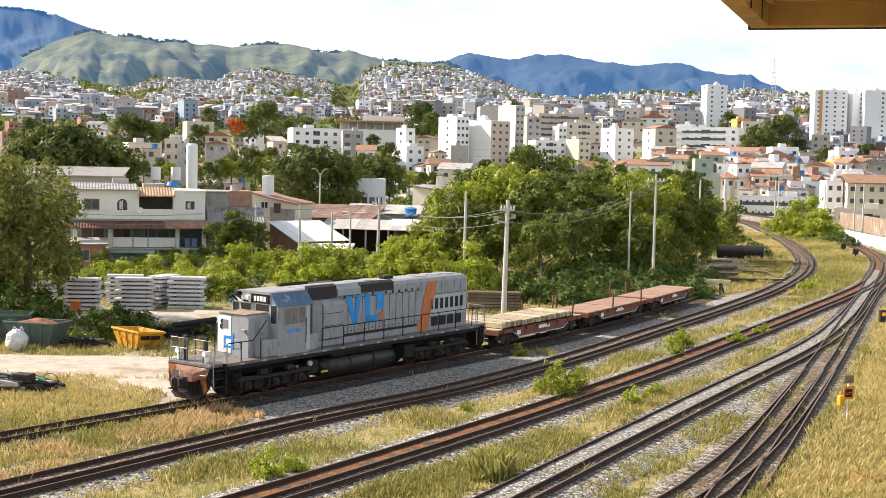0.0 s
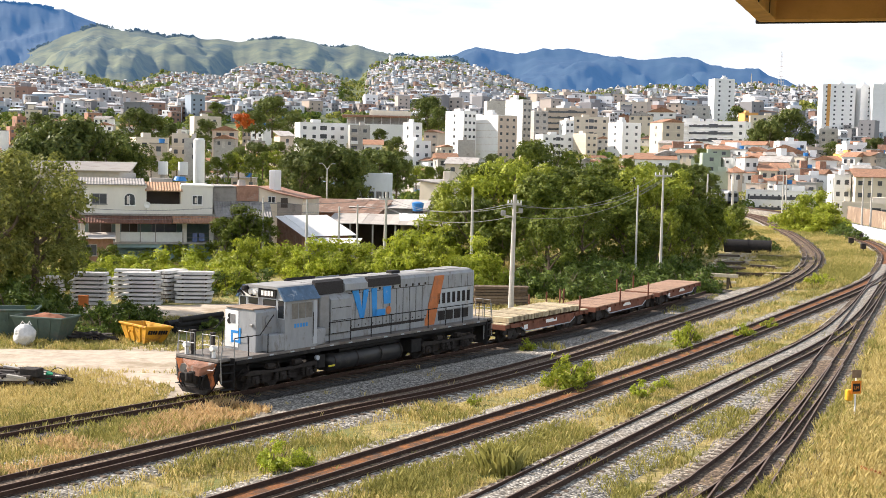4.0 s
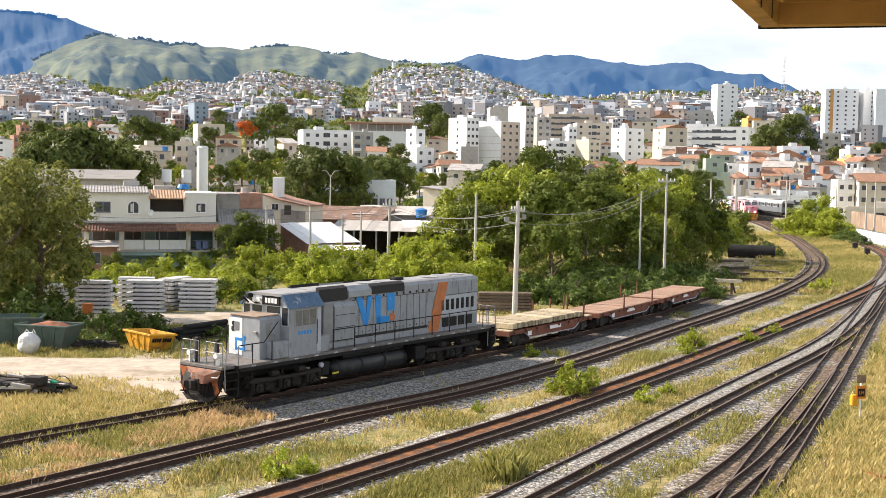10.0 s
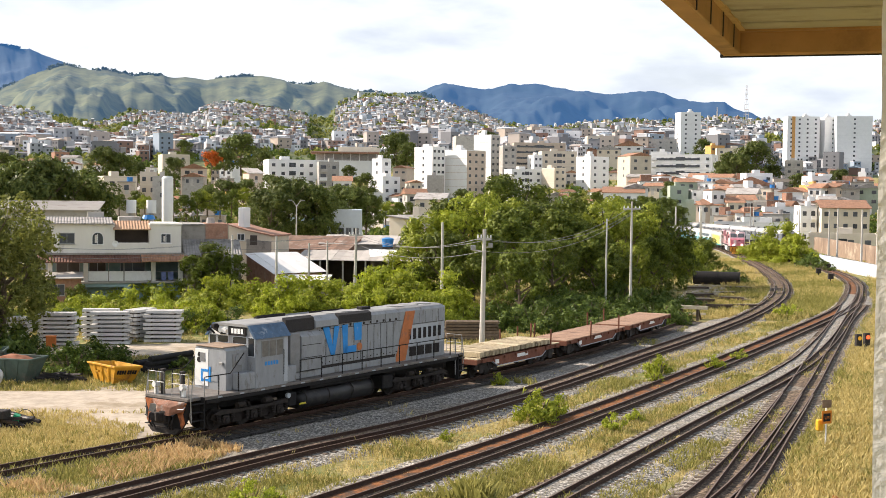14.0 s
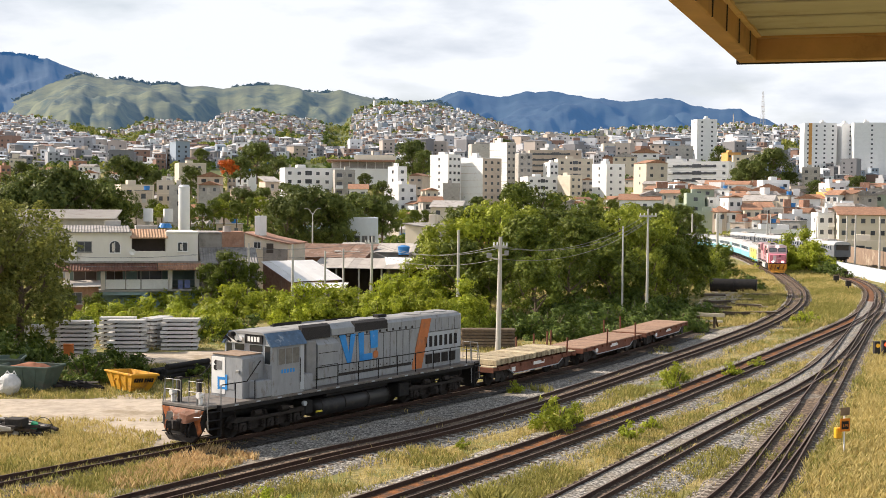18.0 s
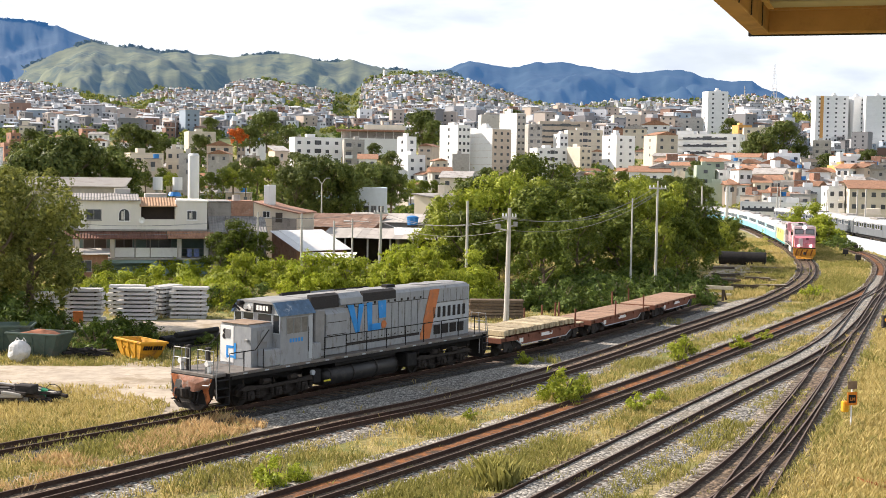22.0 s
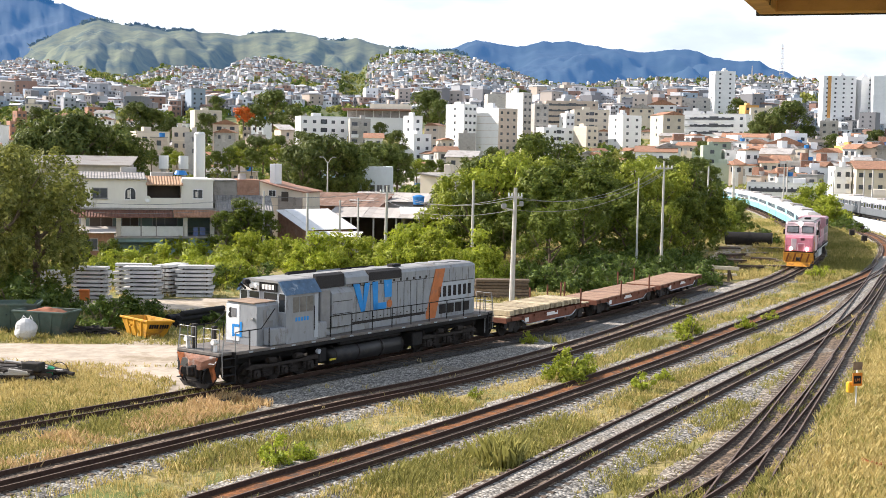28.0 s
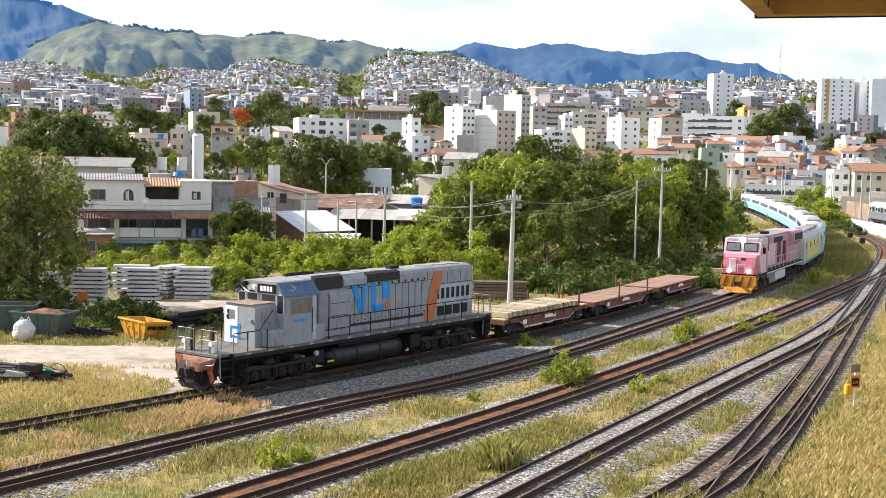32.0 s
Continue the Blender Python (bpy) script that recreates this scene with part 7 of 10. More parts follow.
def strew_hillside():
    """The crowded hillside quarter: thousands of small block houses, too many to count."""
    rs = np.random.RandomState(5)
    m = bpy.data.materials.new("hillside_houses")
    m.use_nodes = True
    n, l = m.node_tree.nodes, m.node_tree.links
    b = n["Principled BSDF"]
    b.inputs["Roughness"].default_value = 0.9
    g = n.new("ShaderNodeNewGeometry")
    r = n.new("ShaderNodeValToRGB")
    r.color_ramp.interpolation = "CONSTANT"
    # greys and whites are cooled, distance haze being put into the house colours
    cols = ((0, (0.42, 0.43, 0.45)), (0.18, (0.66, 0.67, 0.69)), (0.30, (0.22, 0.22, 0.23)), (0.52, (0.27, 0.17, 0.13)), (0.62, (0.43, 0.38, 0.34)), (0.74, (0.30, 0.36, 0.43)), (0.84, (0.48, 0.40, 0.33)), (0.90, (0.78, 0.79, 0.80)))
    r.color_ramp.elements[0].color = (*cols[0][1], 1)
    r.color_ramp.elements[1].position, r.color_ramp.elements[1].color = cols[1][0], (*cols[1][1], 1)
    for p, c in cols[2:]:
        r.color_ramp.elements.new(p).color = (*c, 1)
    l.new(g.outputs["Random Per Island"], r.inputs["Fac"])
    l.new(r.outputs["Color"], b.inputs["Base Color"])
    vs, fs = [], []
    wv, wf = [], []

    def block(x, y, w, dp, z0, z1, ca, sa, ridge_=0.0):
        """A block house or roof slab; with a ridge height it ends in a gable."""
        k = len(vs)
        for zz in (z0, z1):
            for sx, sy in ((-1, -1), (1, -1), (1, 1), (-1, 1)):
                px, py = sx * w / 2, sy * dp / 2
                vs.append((x + px * ca - py * sa, y + px * sa + py * ca, zz))
        sides = [(k, k + 1, k + 5, k + 4), (k + 1, k + 2, k + 6, k + 5), (k + 2, k + 3, k + 7, k + 6), (k + 3, k, k + 4, k + 7)]
        if ridge_:
            for sx in (-1, 1):
                vs.append((x + sx * w / 2 * ca, y + sx * w / 2 * sa, z1 + ridge_))
            fs.extend(sides + [(k + 4, k + 5, k + 9, k + 8), (k + 6, k + 7, k + 8, k + 9), (k + 5, k + 6, k + 9), (k + 7, k + 4, k + 8)])
        else:
            fs.extend(sides + [(k + 4, k + 5, k + 6, k + 7)])

    for i in range(39000):
        u, f = rs.uniform(-0.42, 0.42), rs.rand()
        d = 690 + 1740 * f ** 0.85
        x, y = d * math.sin(math.atan(u)), d * math.cos(math.atan(u))
        if d < 830 and 0.192 < u < 0.235 or d < 850 and u > 0.285 and rs.rand() < 0.75:
            continue
        if noise.noise((x * 0.008, y * 0.008, 7)) < -0.14 or (u > 0.06 and d > 1500 and rs.rand() < 0.55) or bare(u, d):
            continue
        thick = 0.95 if d < 2200 else 0.95 * (2440 - d) / 240
        if rs.rand() > thick:
            continue
        w, dp, h = rs.uniform(3.6, 7.0), rs.uniform(3.6, 6.0), rs.choice([2.6, 2.8, 2.8, 5.4, 5.4, 8.0])
        if d < 1000 and rs.rand() < (0.07 if u > 0 else 0.02):
            h, w, dp = rs.uniform(8, 15), rs.uniform(8, 11), 9
        a = rs.choice([-0.5, 0.1, 0.6]) + rs.uniform(-0.25, 0.25)
        ca, sa = math.cos(a), math.sin(a)
        z = height(x, y)
        block(x, y, w, dp, z - 4, z + h, ca, sa)
        if rs.rand() < 0.55:
            block(x, y, w + 0.5, dp + 0.5, z + h, z + h + 0.22, ca, sa, 0 if rs.rand() < 0.45 else 0.9)
        elif rs.rand() < 0.5:
            block(x + rs.uniform(-1, 1), y, w * 0.5, dp * 0.5, z + h, z + h + 2.2, ca, sa)
        if d < 1300:
            for fl in range(int(h / 2.6)):
                for wx in (-0.28, 0.2):
                    kk = len(wv)
                    for ex, ez in ((-0.55, 0.9), (0.55, 0.9), (0.55, 2.0), (-0.55, 2.0)):
                        px, py = wx * w + ex, -dp / 2 - 0.06
                        wv.append((x + px * ca - py * sa, y + px * sa + py * ca, z + fl * 2.6 + ez))
                    wf.append((kk, kk + 1, kk + 2, kk + 3))
    for name, v, f, mt, lab in (("hillside_houses", vs, fs, m, "crowded small block houses climbing the hillside"), ("hillside_windows", wv, wf, PANE, "dark windows of the hillside houses")):
        me = bpy.data.meshes.new(name)
        me.from_pydata(v, [], f)
        me.materials.append(mt)
        tagged(new(name, me), lab, "houses", kind="stuff")
    # greenery between the roofs
    q = []
    for i in range(11500):
        u, d = rs.uniform(-0.42, 0.42), 230 + 2220 * rs.rand() ** 0.9
        if u > 0.02 and d < 330 or u > 0.27 and 380 < d < 840:
            continue
        x, y = d * math.sin(math.atan(u)), d * math.cos(math.atan(u))
        if d > 800 and noise.noise((x * 0.008, y * 0.008, 7)) > -0.10 and not (bare(u, d) and u > -0.12) and rs.rand() < 0.55:
            continue
        z, R = height(x, y), rs.uniform(1.4, 3.4) * (1.0 if d < 1000 else 1.35)
        n_ = 46 if d > 500 else 110
        c = rs.normal(size=(n_, 3))
        c /= np.linalg.norm(c, axis=1)[:, None]
        c *= (R * (0.6 + 0.4 * rs.rand(n_)))[:, None]
        c = c * np.array([1, 1, 0.8]) + np.array([x, y, z + R * 0.7])
        t = rs.normal(size=(n_, 3))
        t /= np.linalg.norm(t, axis=1)[:, None]
        b2 = np.cross(t, rs.normal(size=(n_, 3)))
        b2 /= np.linalg.norm(b2, axis=1)[:, None]
        s = R * (0.34 if d > 500 else 0.2)
        q.append(np.stack([c - t * s, c - b2 * s * 0.7, c + t * s, c + b2 * s * 0.7], 1))
    for k, (mt, lab) in enumerate(((LEAF_MID, "dark green trees between the roofs"), (LEAF_OLIVE, "olive green trees between the roofs"))):
        me = quads("town_greenery", np.concatenate(q[k::2]), mt)
        tagged(new("town_greenery", me), lab, "trees", kind="stuff")


strew_town()
terraces()
strew_hillside()


# ---- mountains behind the town ----
def ridge(name, pts, dist, foot, material, label, rough=1.0, seed=0.0, wooded=False):
    """A mountain range: its crest by bearing (x over y) and height at a distance, falling in gullies to its foot."""
    us = np.linspace(pts[0][0], pts[-1][0], 260)
    crest = np.interp(us, [p[0] for p in pts], [p[1] for p in pts])
    g = Geo()
    rows = 44
    for k in range(rows):
        f = k / (rows - 1)
        for u, zc in zip(us, crest):
            spur = noise.fractal((u * 15 + f * 1.6 + seed, f * 1.6, seed), 1.0, 2.0, 4) * rough
            gully = abs(noise.noise((u * 19 - f * 2.2 + seed, f * 0.7, seed + 4))) + 0.4 * abs(noise.noise((u * 52 + f * 1.5, f * 1.4, seed)))
            z = foot + (zc - foot) * (1 - f) ** 1.1 + (spur * 80 - gully * 88 * rough) * math.sin(math.pi * min(1, f * 1.15)) ** 0.8 * 0.8
            z += 9 * noise.fractal((u * 110, f * 9, seed), 0.8, 2.0, 4) * (0.45 + f)
            d = dist * (1 - 0.42 * f) + 90 * spur * f
            g.v.append((d * math.sin(math.atan(u)), d * math.cos(math.atan(u)), z))
    n = len(us)
    for k in range(rows - 1):
        g.f += [(k * n + i, k * n + i + 1, (k + 1) * n + i + 1, (k + 1) * n + i) for i in range(n - 1)]
    if wooded:
        rs, q = np.random.RandomState(int(seed * 10)), []
        for i in range(2, len(us) - 2):
            if noise.noise((us[i] * 30, seed, 2.0)) < 0.02:
                continue
            for k in range(3):
                c = np.array(g.v[i]) + rs.normal(size=3) * (10, 4, 0.8) - (0, 0, 1.0)
                R, n_ = rs.uniform(2.5, 6.5), 16
                v = rs.normal(size=(n_, 3))
                v = v / np.linalg.norm(v, axis=1)[:, None] * R * np.array([1, 1, 0.8]) + c
                t, b2 = rs.normal(size=(2, n_, 3)) * R * 0.4
                q.append(np.stack([v - t, v - b2, v + t, v + b2], 1))
        tagged(new("crest_trees", quads("crest_trees", np.concatenate(q), material)), "small trees along the mountain's crest", "trees", kind="stuff")
    return tagged(part(name, g, material, smooth=True), label, "mountain", kind="structure")


# blue emission on both mountain materials stands in for haze over distance
HILL_GREEN = mat("green_mountain_haze", (0.108, 0.116, 0.050), 0.95, 0.45, 0.012, (0.034, 0.052, 0.030), 0.42, 0.010, glow=(0.11, 0.25, 0.50, 0.22))
HILL_BLUE = mat("far_mountain_haze", (0.022, 0.038, 0.045), 0.95, 0.4, 0.012, (0.012, 0.024, 0.026), 0.45, 0.006, glow=(0.06, 0.21, 0.52, 0.40))

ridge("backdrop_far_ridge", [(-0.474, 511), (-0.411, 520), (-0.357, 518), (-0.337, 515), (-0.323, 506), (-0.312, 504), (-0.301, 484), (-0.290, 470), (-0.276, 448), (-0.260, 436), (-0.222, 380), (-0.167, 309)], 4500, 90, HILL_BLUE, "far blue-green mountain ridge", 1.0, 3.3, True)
ridge("backdrop_blue_ridge", [(-0.041, 323), (-0.014, 386), (-0.005, 408), (0.004, 428), (0.017, 451), (0.024, 443), (0.033, 439), (0.049, 428), (0.056, 431), (0.071, 449), (0.080, 447), (0.094, 449), (0.103, 439), (0.117, 426), (0.132, 421), (0.148, 409), (0.162, 415), (0.175, 423), (0.187, 421), (0.196, 411), (0.202, 399), (0.214, 387), (0.225, 378), (0.234, 381), (0.243, 381), (0.252, 352), (0.262, 344), (0.275, 317), (0.289, 309), (0.321, 284), (0.366, 264), (0.434, 245)], 4750, 120, HILL_BLUE, "long dark blue mountain range with haze added as a glow", 1.0, 7.7)
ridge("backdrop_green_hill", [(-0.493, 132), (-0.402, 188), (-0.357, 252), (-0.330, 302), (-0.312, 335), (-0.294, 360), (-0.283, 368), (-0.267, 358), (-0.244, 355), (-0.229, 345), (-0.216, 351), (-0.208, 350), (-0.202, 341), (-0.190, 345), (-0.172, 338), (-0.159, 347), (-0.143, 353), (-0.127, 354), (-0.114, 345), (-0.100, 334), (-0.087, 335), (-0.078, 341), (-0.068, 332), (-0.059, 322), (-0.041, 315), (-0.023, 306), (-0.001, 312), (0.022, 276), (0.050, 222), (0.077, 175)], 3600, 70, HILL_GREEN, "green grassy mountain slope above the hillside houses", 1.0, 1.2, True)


# ---- radio masts on the far crest ----
def mast(x, y, top, r):
    z = height(x, y)
    root = thing("radio_mast", pose(x, y, z - 2), "tall slender lattice radio mast on the crest", "mast", "radio masts")
    h = top - z + 2
    for a in range(4):
        c, s = math.cos(a * math.pi / 2), math.sin(a * math.pi / 2)
        part("leg", Geo().cyl((c * r, s * r, 0), (c * r * 0.2, s * r * 0.2, h), 0.36, 0.16, n=5), WALL_GREY, root)
    for k in range(1, 9):
        q = r * (1 - 0.8 * k / 9) * 1.05
        part("ring", Geo().rod([(q, 0, h * k / 9), (0, q, h * k / 9), (-q, 0, h * k / 9), (0, -q, h * k / 9), (q, 0, h * k / 9)], 0.12), WALL_GREY if k % 2 else WALL_BRICK, root)


mast(520.7, 1994.8, 198.0, 5.0)
mast(476.3, 2005.9, 163.0, 1.6)

# ---- the passenger train ----
PINK = mat("worn_pink_paint", (0.60, 0.20, 0.255), 0.55, 0.12, 1.5, (0.66, 0.42, 0.44), 0.22, 0.9)
PINK_PALE = mat("pale_pink_paint", (0.70, 0.53, 0.55), 0.6, 0.1, 1.5, (0.40, 0.25, 0.26), 0.2, 0.9)
PINK_MID = mat("faded_pink_paint", (0.50, 0.30, 0.33), 0.6, 0.12, 1.5, (0.45, 0.24, 0.26), 0.2, 0.9)
MAROON = mat("dark_maroon_paint", (0.10, 0.032, 0.04), 0.6, 0.3, 2)
YELLOW_ORANGE = mat("orange_yellow_paint", (0.60, 0.27, 0.03), 0.7, 0.25, 2, (0.24, 0.10, 0.03), 0.33, 1.5)
COACH_ROOF = mat("coach_roof_paint", (0.44, 0.45, 0.45), 0.6, 0.12, 1.2, (0.30, 0.29, 0.27), 0.3, 0.7)
COACH_WHITE = mat("coach_white", (0.62, 0.64, 0.64), 0.45, 0.06, 1, (0.50, 0.50, 0.48), 0.15, 0.7)
COACH_BLUE = mat("coach_light_blue", (0.22, 0.55, 0.68), 0.45, 0.08, 1, (0.20, 0.40, 0.48), 0.15, 0.7)
COACH_YELLOW = mat("coach_yellow", (0.68, 0.56, 0.14), 0.5, 0.1, 1, (0.45, 0.38, 0.16), 0.15, 0.7)
VAN_ROOF = mat("silver_grey_roof", (0.46, 0.47, 0.47), 0.55, 0.12, 1, (0.28, 0.28, 0.27), 0.2, 0.7)
VAN_GREY = mat("dusty_silver_van", (0.40, 0.43, 0.43), 0.5, 0.1, 1, (0.26, 0.29, 0.29), 0.2, 0.7)
COACH_GLASS = mat("blue_tinted_glass", (0.03, 0.06, 0.09), 0.5, 0.2, 2, spec=0.08)
COACH_TEAL = mat("coach_teal", (0.05, 0.32, 0.36), 0.5, 0.12, 1)
LAMP = mat("lit_headlamp", (0.9, 0.9, 0.85), 0.3, 0.0, 1, glow=(1.0, 0.95, 0.85, 8.0))
METRO_GREY = mat("metro_grey", (0.15, 0.165, 0.18), 0.5, 0.12, 1, (0.16, 0.17, 0.18), 0.2, 0.8)
METRO_LIGHT = mat("metro_light_band", (0.44, 0.45, 0.45), 0.5, 0.08, 1)


def pink_locomotive():
    """Wide-cab diesel, its front at x = 0 and its tail towards +x, on four bogies."""
    root = thing("diesel_locomotive", Matrix(), "pink wide-cab diesel locomotive with orange pilot and lit lamps", "locomotive")
    L = 21.0
    part("frame", Geo().box(0.7, L - 0.5, -1.45, 1.45, 1.35, 1.62, 0.03), BLACK, root)
    nose = [(0.62, 1.62), (0.50, 2.2), (0.62, 2.95), (1.35, 3.18), (2.0, 3.22), (2.0, 1.62)]
    part("nose", Geo().prism(nose, -1.28, 1.28, 1), PINK, root)
    part("nose_door", Geo().box(0.48, 0.56, 0.25, 0.78, 1.75, 2.85, 0.03), PINK_PALE, root)
    part("nose_grab_rail", Geo().rod([(0.42, -0.5, 1.7), (0.42, -0.5, 2.4), (0.42, 0.1, 2.4), (0.42, 0.1, 1.7)], 0.025), PINK_PALE, root)
    part("nose_emblem", Geo().box(0.58, 0.62, -0.5, -0.12, 2.66, 2.92), MAROON, root)
    cab = [(1.3, 3.15), (1.62, 4.28), (1.85, 4.42), (4.3, 4.42), (4.3, 1.62), (1.9, 1.62)]
    part("cab", Geo().prism(cab, -1.46, 1.46, 1), PINK_PALE, root)
    for y0, y1 in ((-1.2, -0.2), (0.2, 1.2)):
        # the sky's reflection is put into the glass as a paler base colour
        sc = part("windscreen", Geo().prism([(1.325, 3.46), (1.40, 3.46), (1.56, 4.0), (1.49, 4.0)], y0, y1, 1), mat("sky_reflection_glass", (0.16, 0.165, 0.17), 0.15, 0.3, 2, spec=0.9), root)
        part("windscreen_frame", Geo().prism([(1.325, 3.40), (1.40, 3.40), (1.60, 4.08), (1.53, 4.08)], y0 - 0.07, y1 + 0.07, 1), BLACK, sc)
    part("brow", Geo().box(1.58, 2.1, -1.3, 1.3, 4.20, 4.46, 0.06), PINK_PALE, root)
    part("headlight", Geo().cyl((1.46, 0, 4.34), (1.56, 0, 4.34), 0.20, n=18), LAMP, root, "lit white headlight")
    part("headlight_housing", Geo().box(1.54, 1.8, -0.34, 0.34, 4.18, 4.48, 0.05), PINK_PALE, root)
    for y in (-0.78, 0.78):
        part("ditch_light", Geo().cyl((0.40, y, 1.86), (0.50, y, 1.86), 0.15, n=16), LAMP, root, "lit white ditch light")
    for side in (-1, 1):
        part("cab_side_window", Geo().box(2.3, 3.6, side * 1.45, side * 1.475, 3.2, 3.95, 0.04), GLASS, root)
        part("cab_door", Geo().box(3.75, 4.22, side * 1.45, side * 1.475, 1.7, 3.9, 0.03), PINK, root)
        part("mirror", Geo().box(2.1, 2.18, side * 1.5, side * 1.72, 3.2, 3.7, 0.02), BLACK, root)
    part("cab_roof", Geo().prism([(-1.46, 4.40), (-1.1, 4.58), (1.1, 4.58), (1.46, 4.40)], 1.85, 4.35, 0), ROOF_GREY, root)
    # hood
    part("hood", Geo().box(4.3, 15.6, -0.98, 0.98, 1.62, 4.30, 0.08), PINK_MID, root)
    part("hood_roof", Geo().box(4.35, 15.6, -0.9, 0.9, 4.30, 4.42, 0.04), ROOF_GREY, root)
    for side in (-1, 1):
        for k in range(12):
            x = 5.9 + k * 0.78
            part("hood_door", Geo().box(x, x + 0.7, side * 0.98, side * 1.015, 1.9, 3.7, 0.015), (MAROON, MAROON, PINK_MID, BLACK, MAROON, PINK)[k % 6] if k > 4 else PINK_PALE, root)
        part("dynamic_brake_grille", Geo().box(4.5, 5.6, side * 0.98, side * 1.3, 3.2, 4.35, 0.04), MAROON, root)
        part("hood_grille", Geo().box(9.0, 12.5, side * 1.015, side * 1.04, 3.72, 4.15), GRILLE, root)
        hr = Geo()
        for k in range(10):
            hr.rod([(4.6 + k * 1.7, side * 1.4, 1.6), (4.6 + k * 1.7, side * 1.4, 2.6)], 0.022)
        hr.rod([(4.6, side * 1.4, 2.6), (L - 0.8, side * 1.4, 2.6)], 0.022)
        part("handrail", hr, PINK_PALE, root)
        part("marker_strip", Geo().box(4.4, L - 0.8, side * 1.45, side * 1.462, 1.4, 1.5), COACH_WHITE, root)
    part("radiator", Geo().prism([(-1.0, 1.62), (-1.0, 3.1), (-1.45, 3.5), (-1.45, 4.28), (-1.25, 4.44), (1.25, 4.44), (1.45, 4.28), (1.45, 3.5), (1.0, 3.1), (1.0, 1.62)], 15.6, L - 0.9, 0), PINK_MID, root)
    part("intake_hood", Geo().box(4.35, 5.8, -1.2, 1.2, 3.9, 4.5, 0.06), MAROON, root)
    part("exhaust", Geo().box(9.2, 10.4, -0.3, 0.3, 4.4, 4.62, 0.05), BLACK, root)
    for side in (-1, 1):
        part("radiator_grille", Geo().box(16.0, L - 1.3, side * 1.45, side * 1.47, 3.6, 4.2), GRILLE, root)
    part("fuel_tank", Geo().prism([(-1.35, 1.3), (-1.35, 0.62), (-1.1, 0.42), (1.1, 0.42), (1.35, 0.62), (1.35, 1.3)], 8.3, 12.6, 0), COACH_WHITE, root)
    pil = [(-1.4, 1.5), (1.4, 1.5), (1.4, 0.75), (1.05, 0.3), (-1.05, 0.3), (-1.4, 0.75)]
    part("pilot", Geo().prism(pil, 0.42, 0.62, 0), YELLOW_ORANGE, root, "orange pilot with dark chevrons")
    chev = Geo()
    for y in (-1.1, -0.45, 0.2, 0.85):
        chev.prism([(y, 1.42), (y + 0.16, 1.42), (y + 0.4, 0.6), (y + 0.24, 0.6)], 0.40, 0.42, 0)
    part("chevrons", chev, mat("rusty_brown_stripe", (0.22, 0.07, 0.02), 0.8, 0.3, 3), root)
    part("plough", Geo().prism([(0.1, 0.15), (0.42, 0.15), (0.42, 0.55)], -1.1, 1.1, 1), YELLOW_ORANGE, root)
    st = Geo()
    for side in (-1, 1):
        for k in range(3):
            st.box(0.62, 1.2, side * 1.15, side * 1.42, 0.45 + 0.38 * k, 0.5 + 0.38 * k)
        st.rod([(0.62, side * 1.44, 0.6), (0.62, side * 1.44, 2.5), (1.3, side * 1.44, 2.6)], 0.025)
    part("front_steps", st, YELLOW_ORANGE, root)
    coupler(root, 0.42, -1, 0.9)
    for x in (2.6, 5.9, 15.1, 18.4):
        bogie(root, x, 2, r=0.46, base=1.6)
    return root


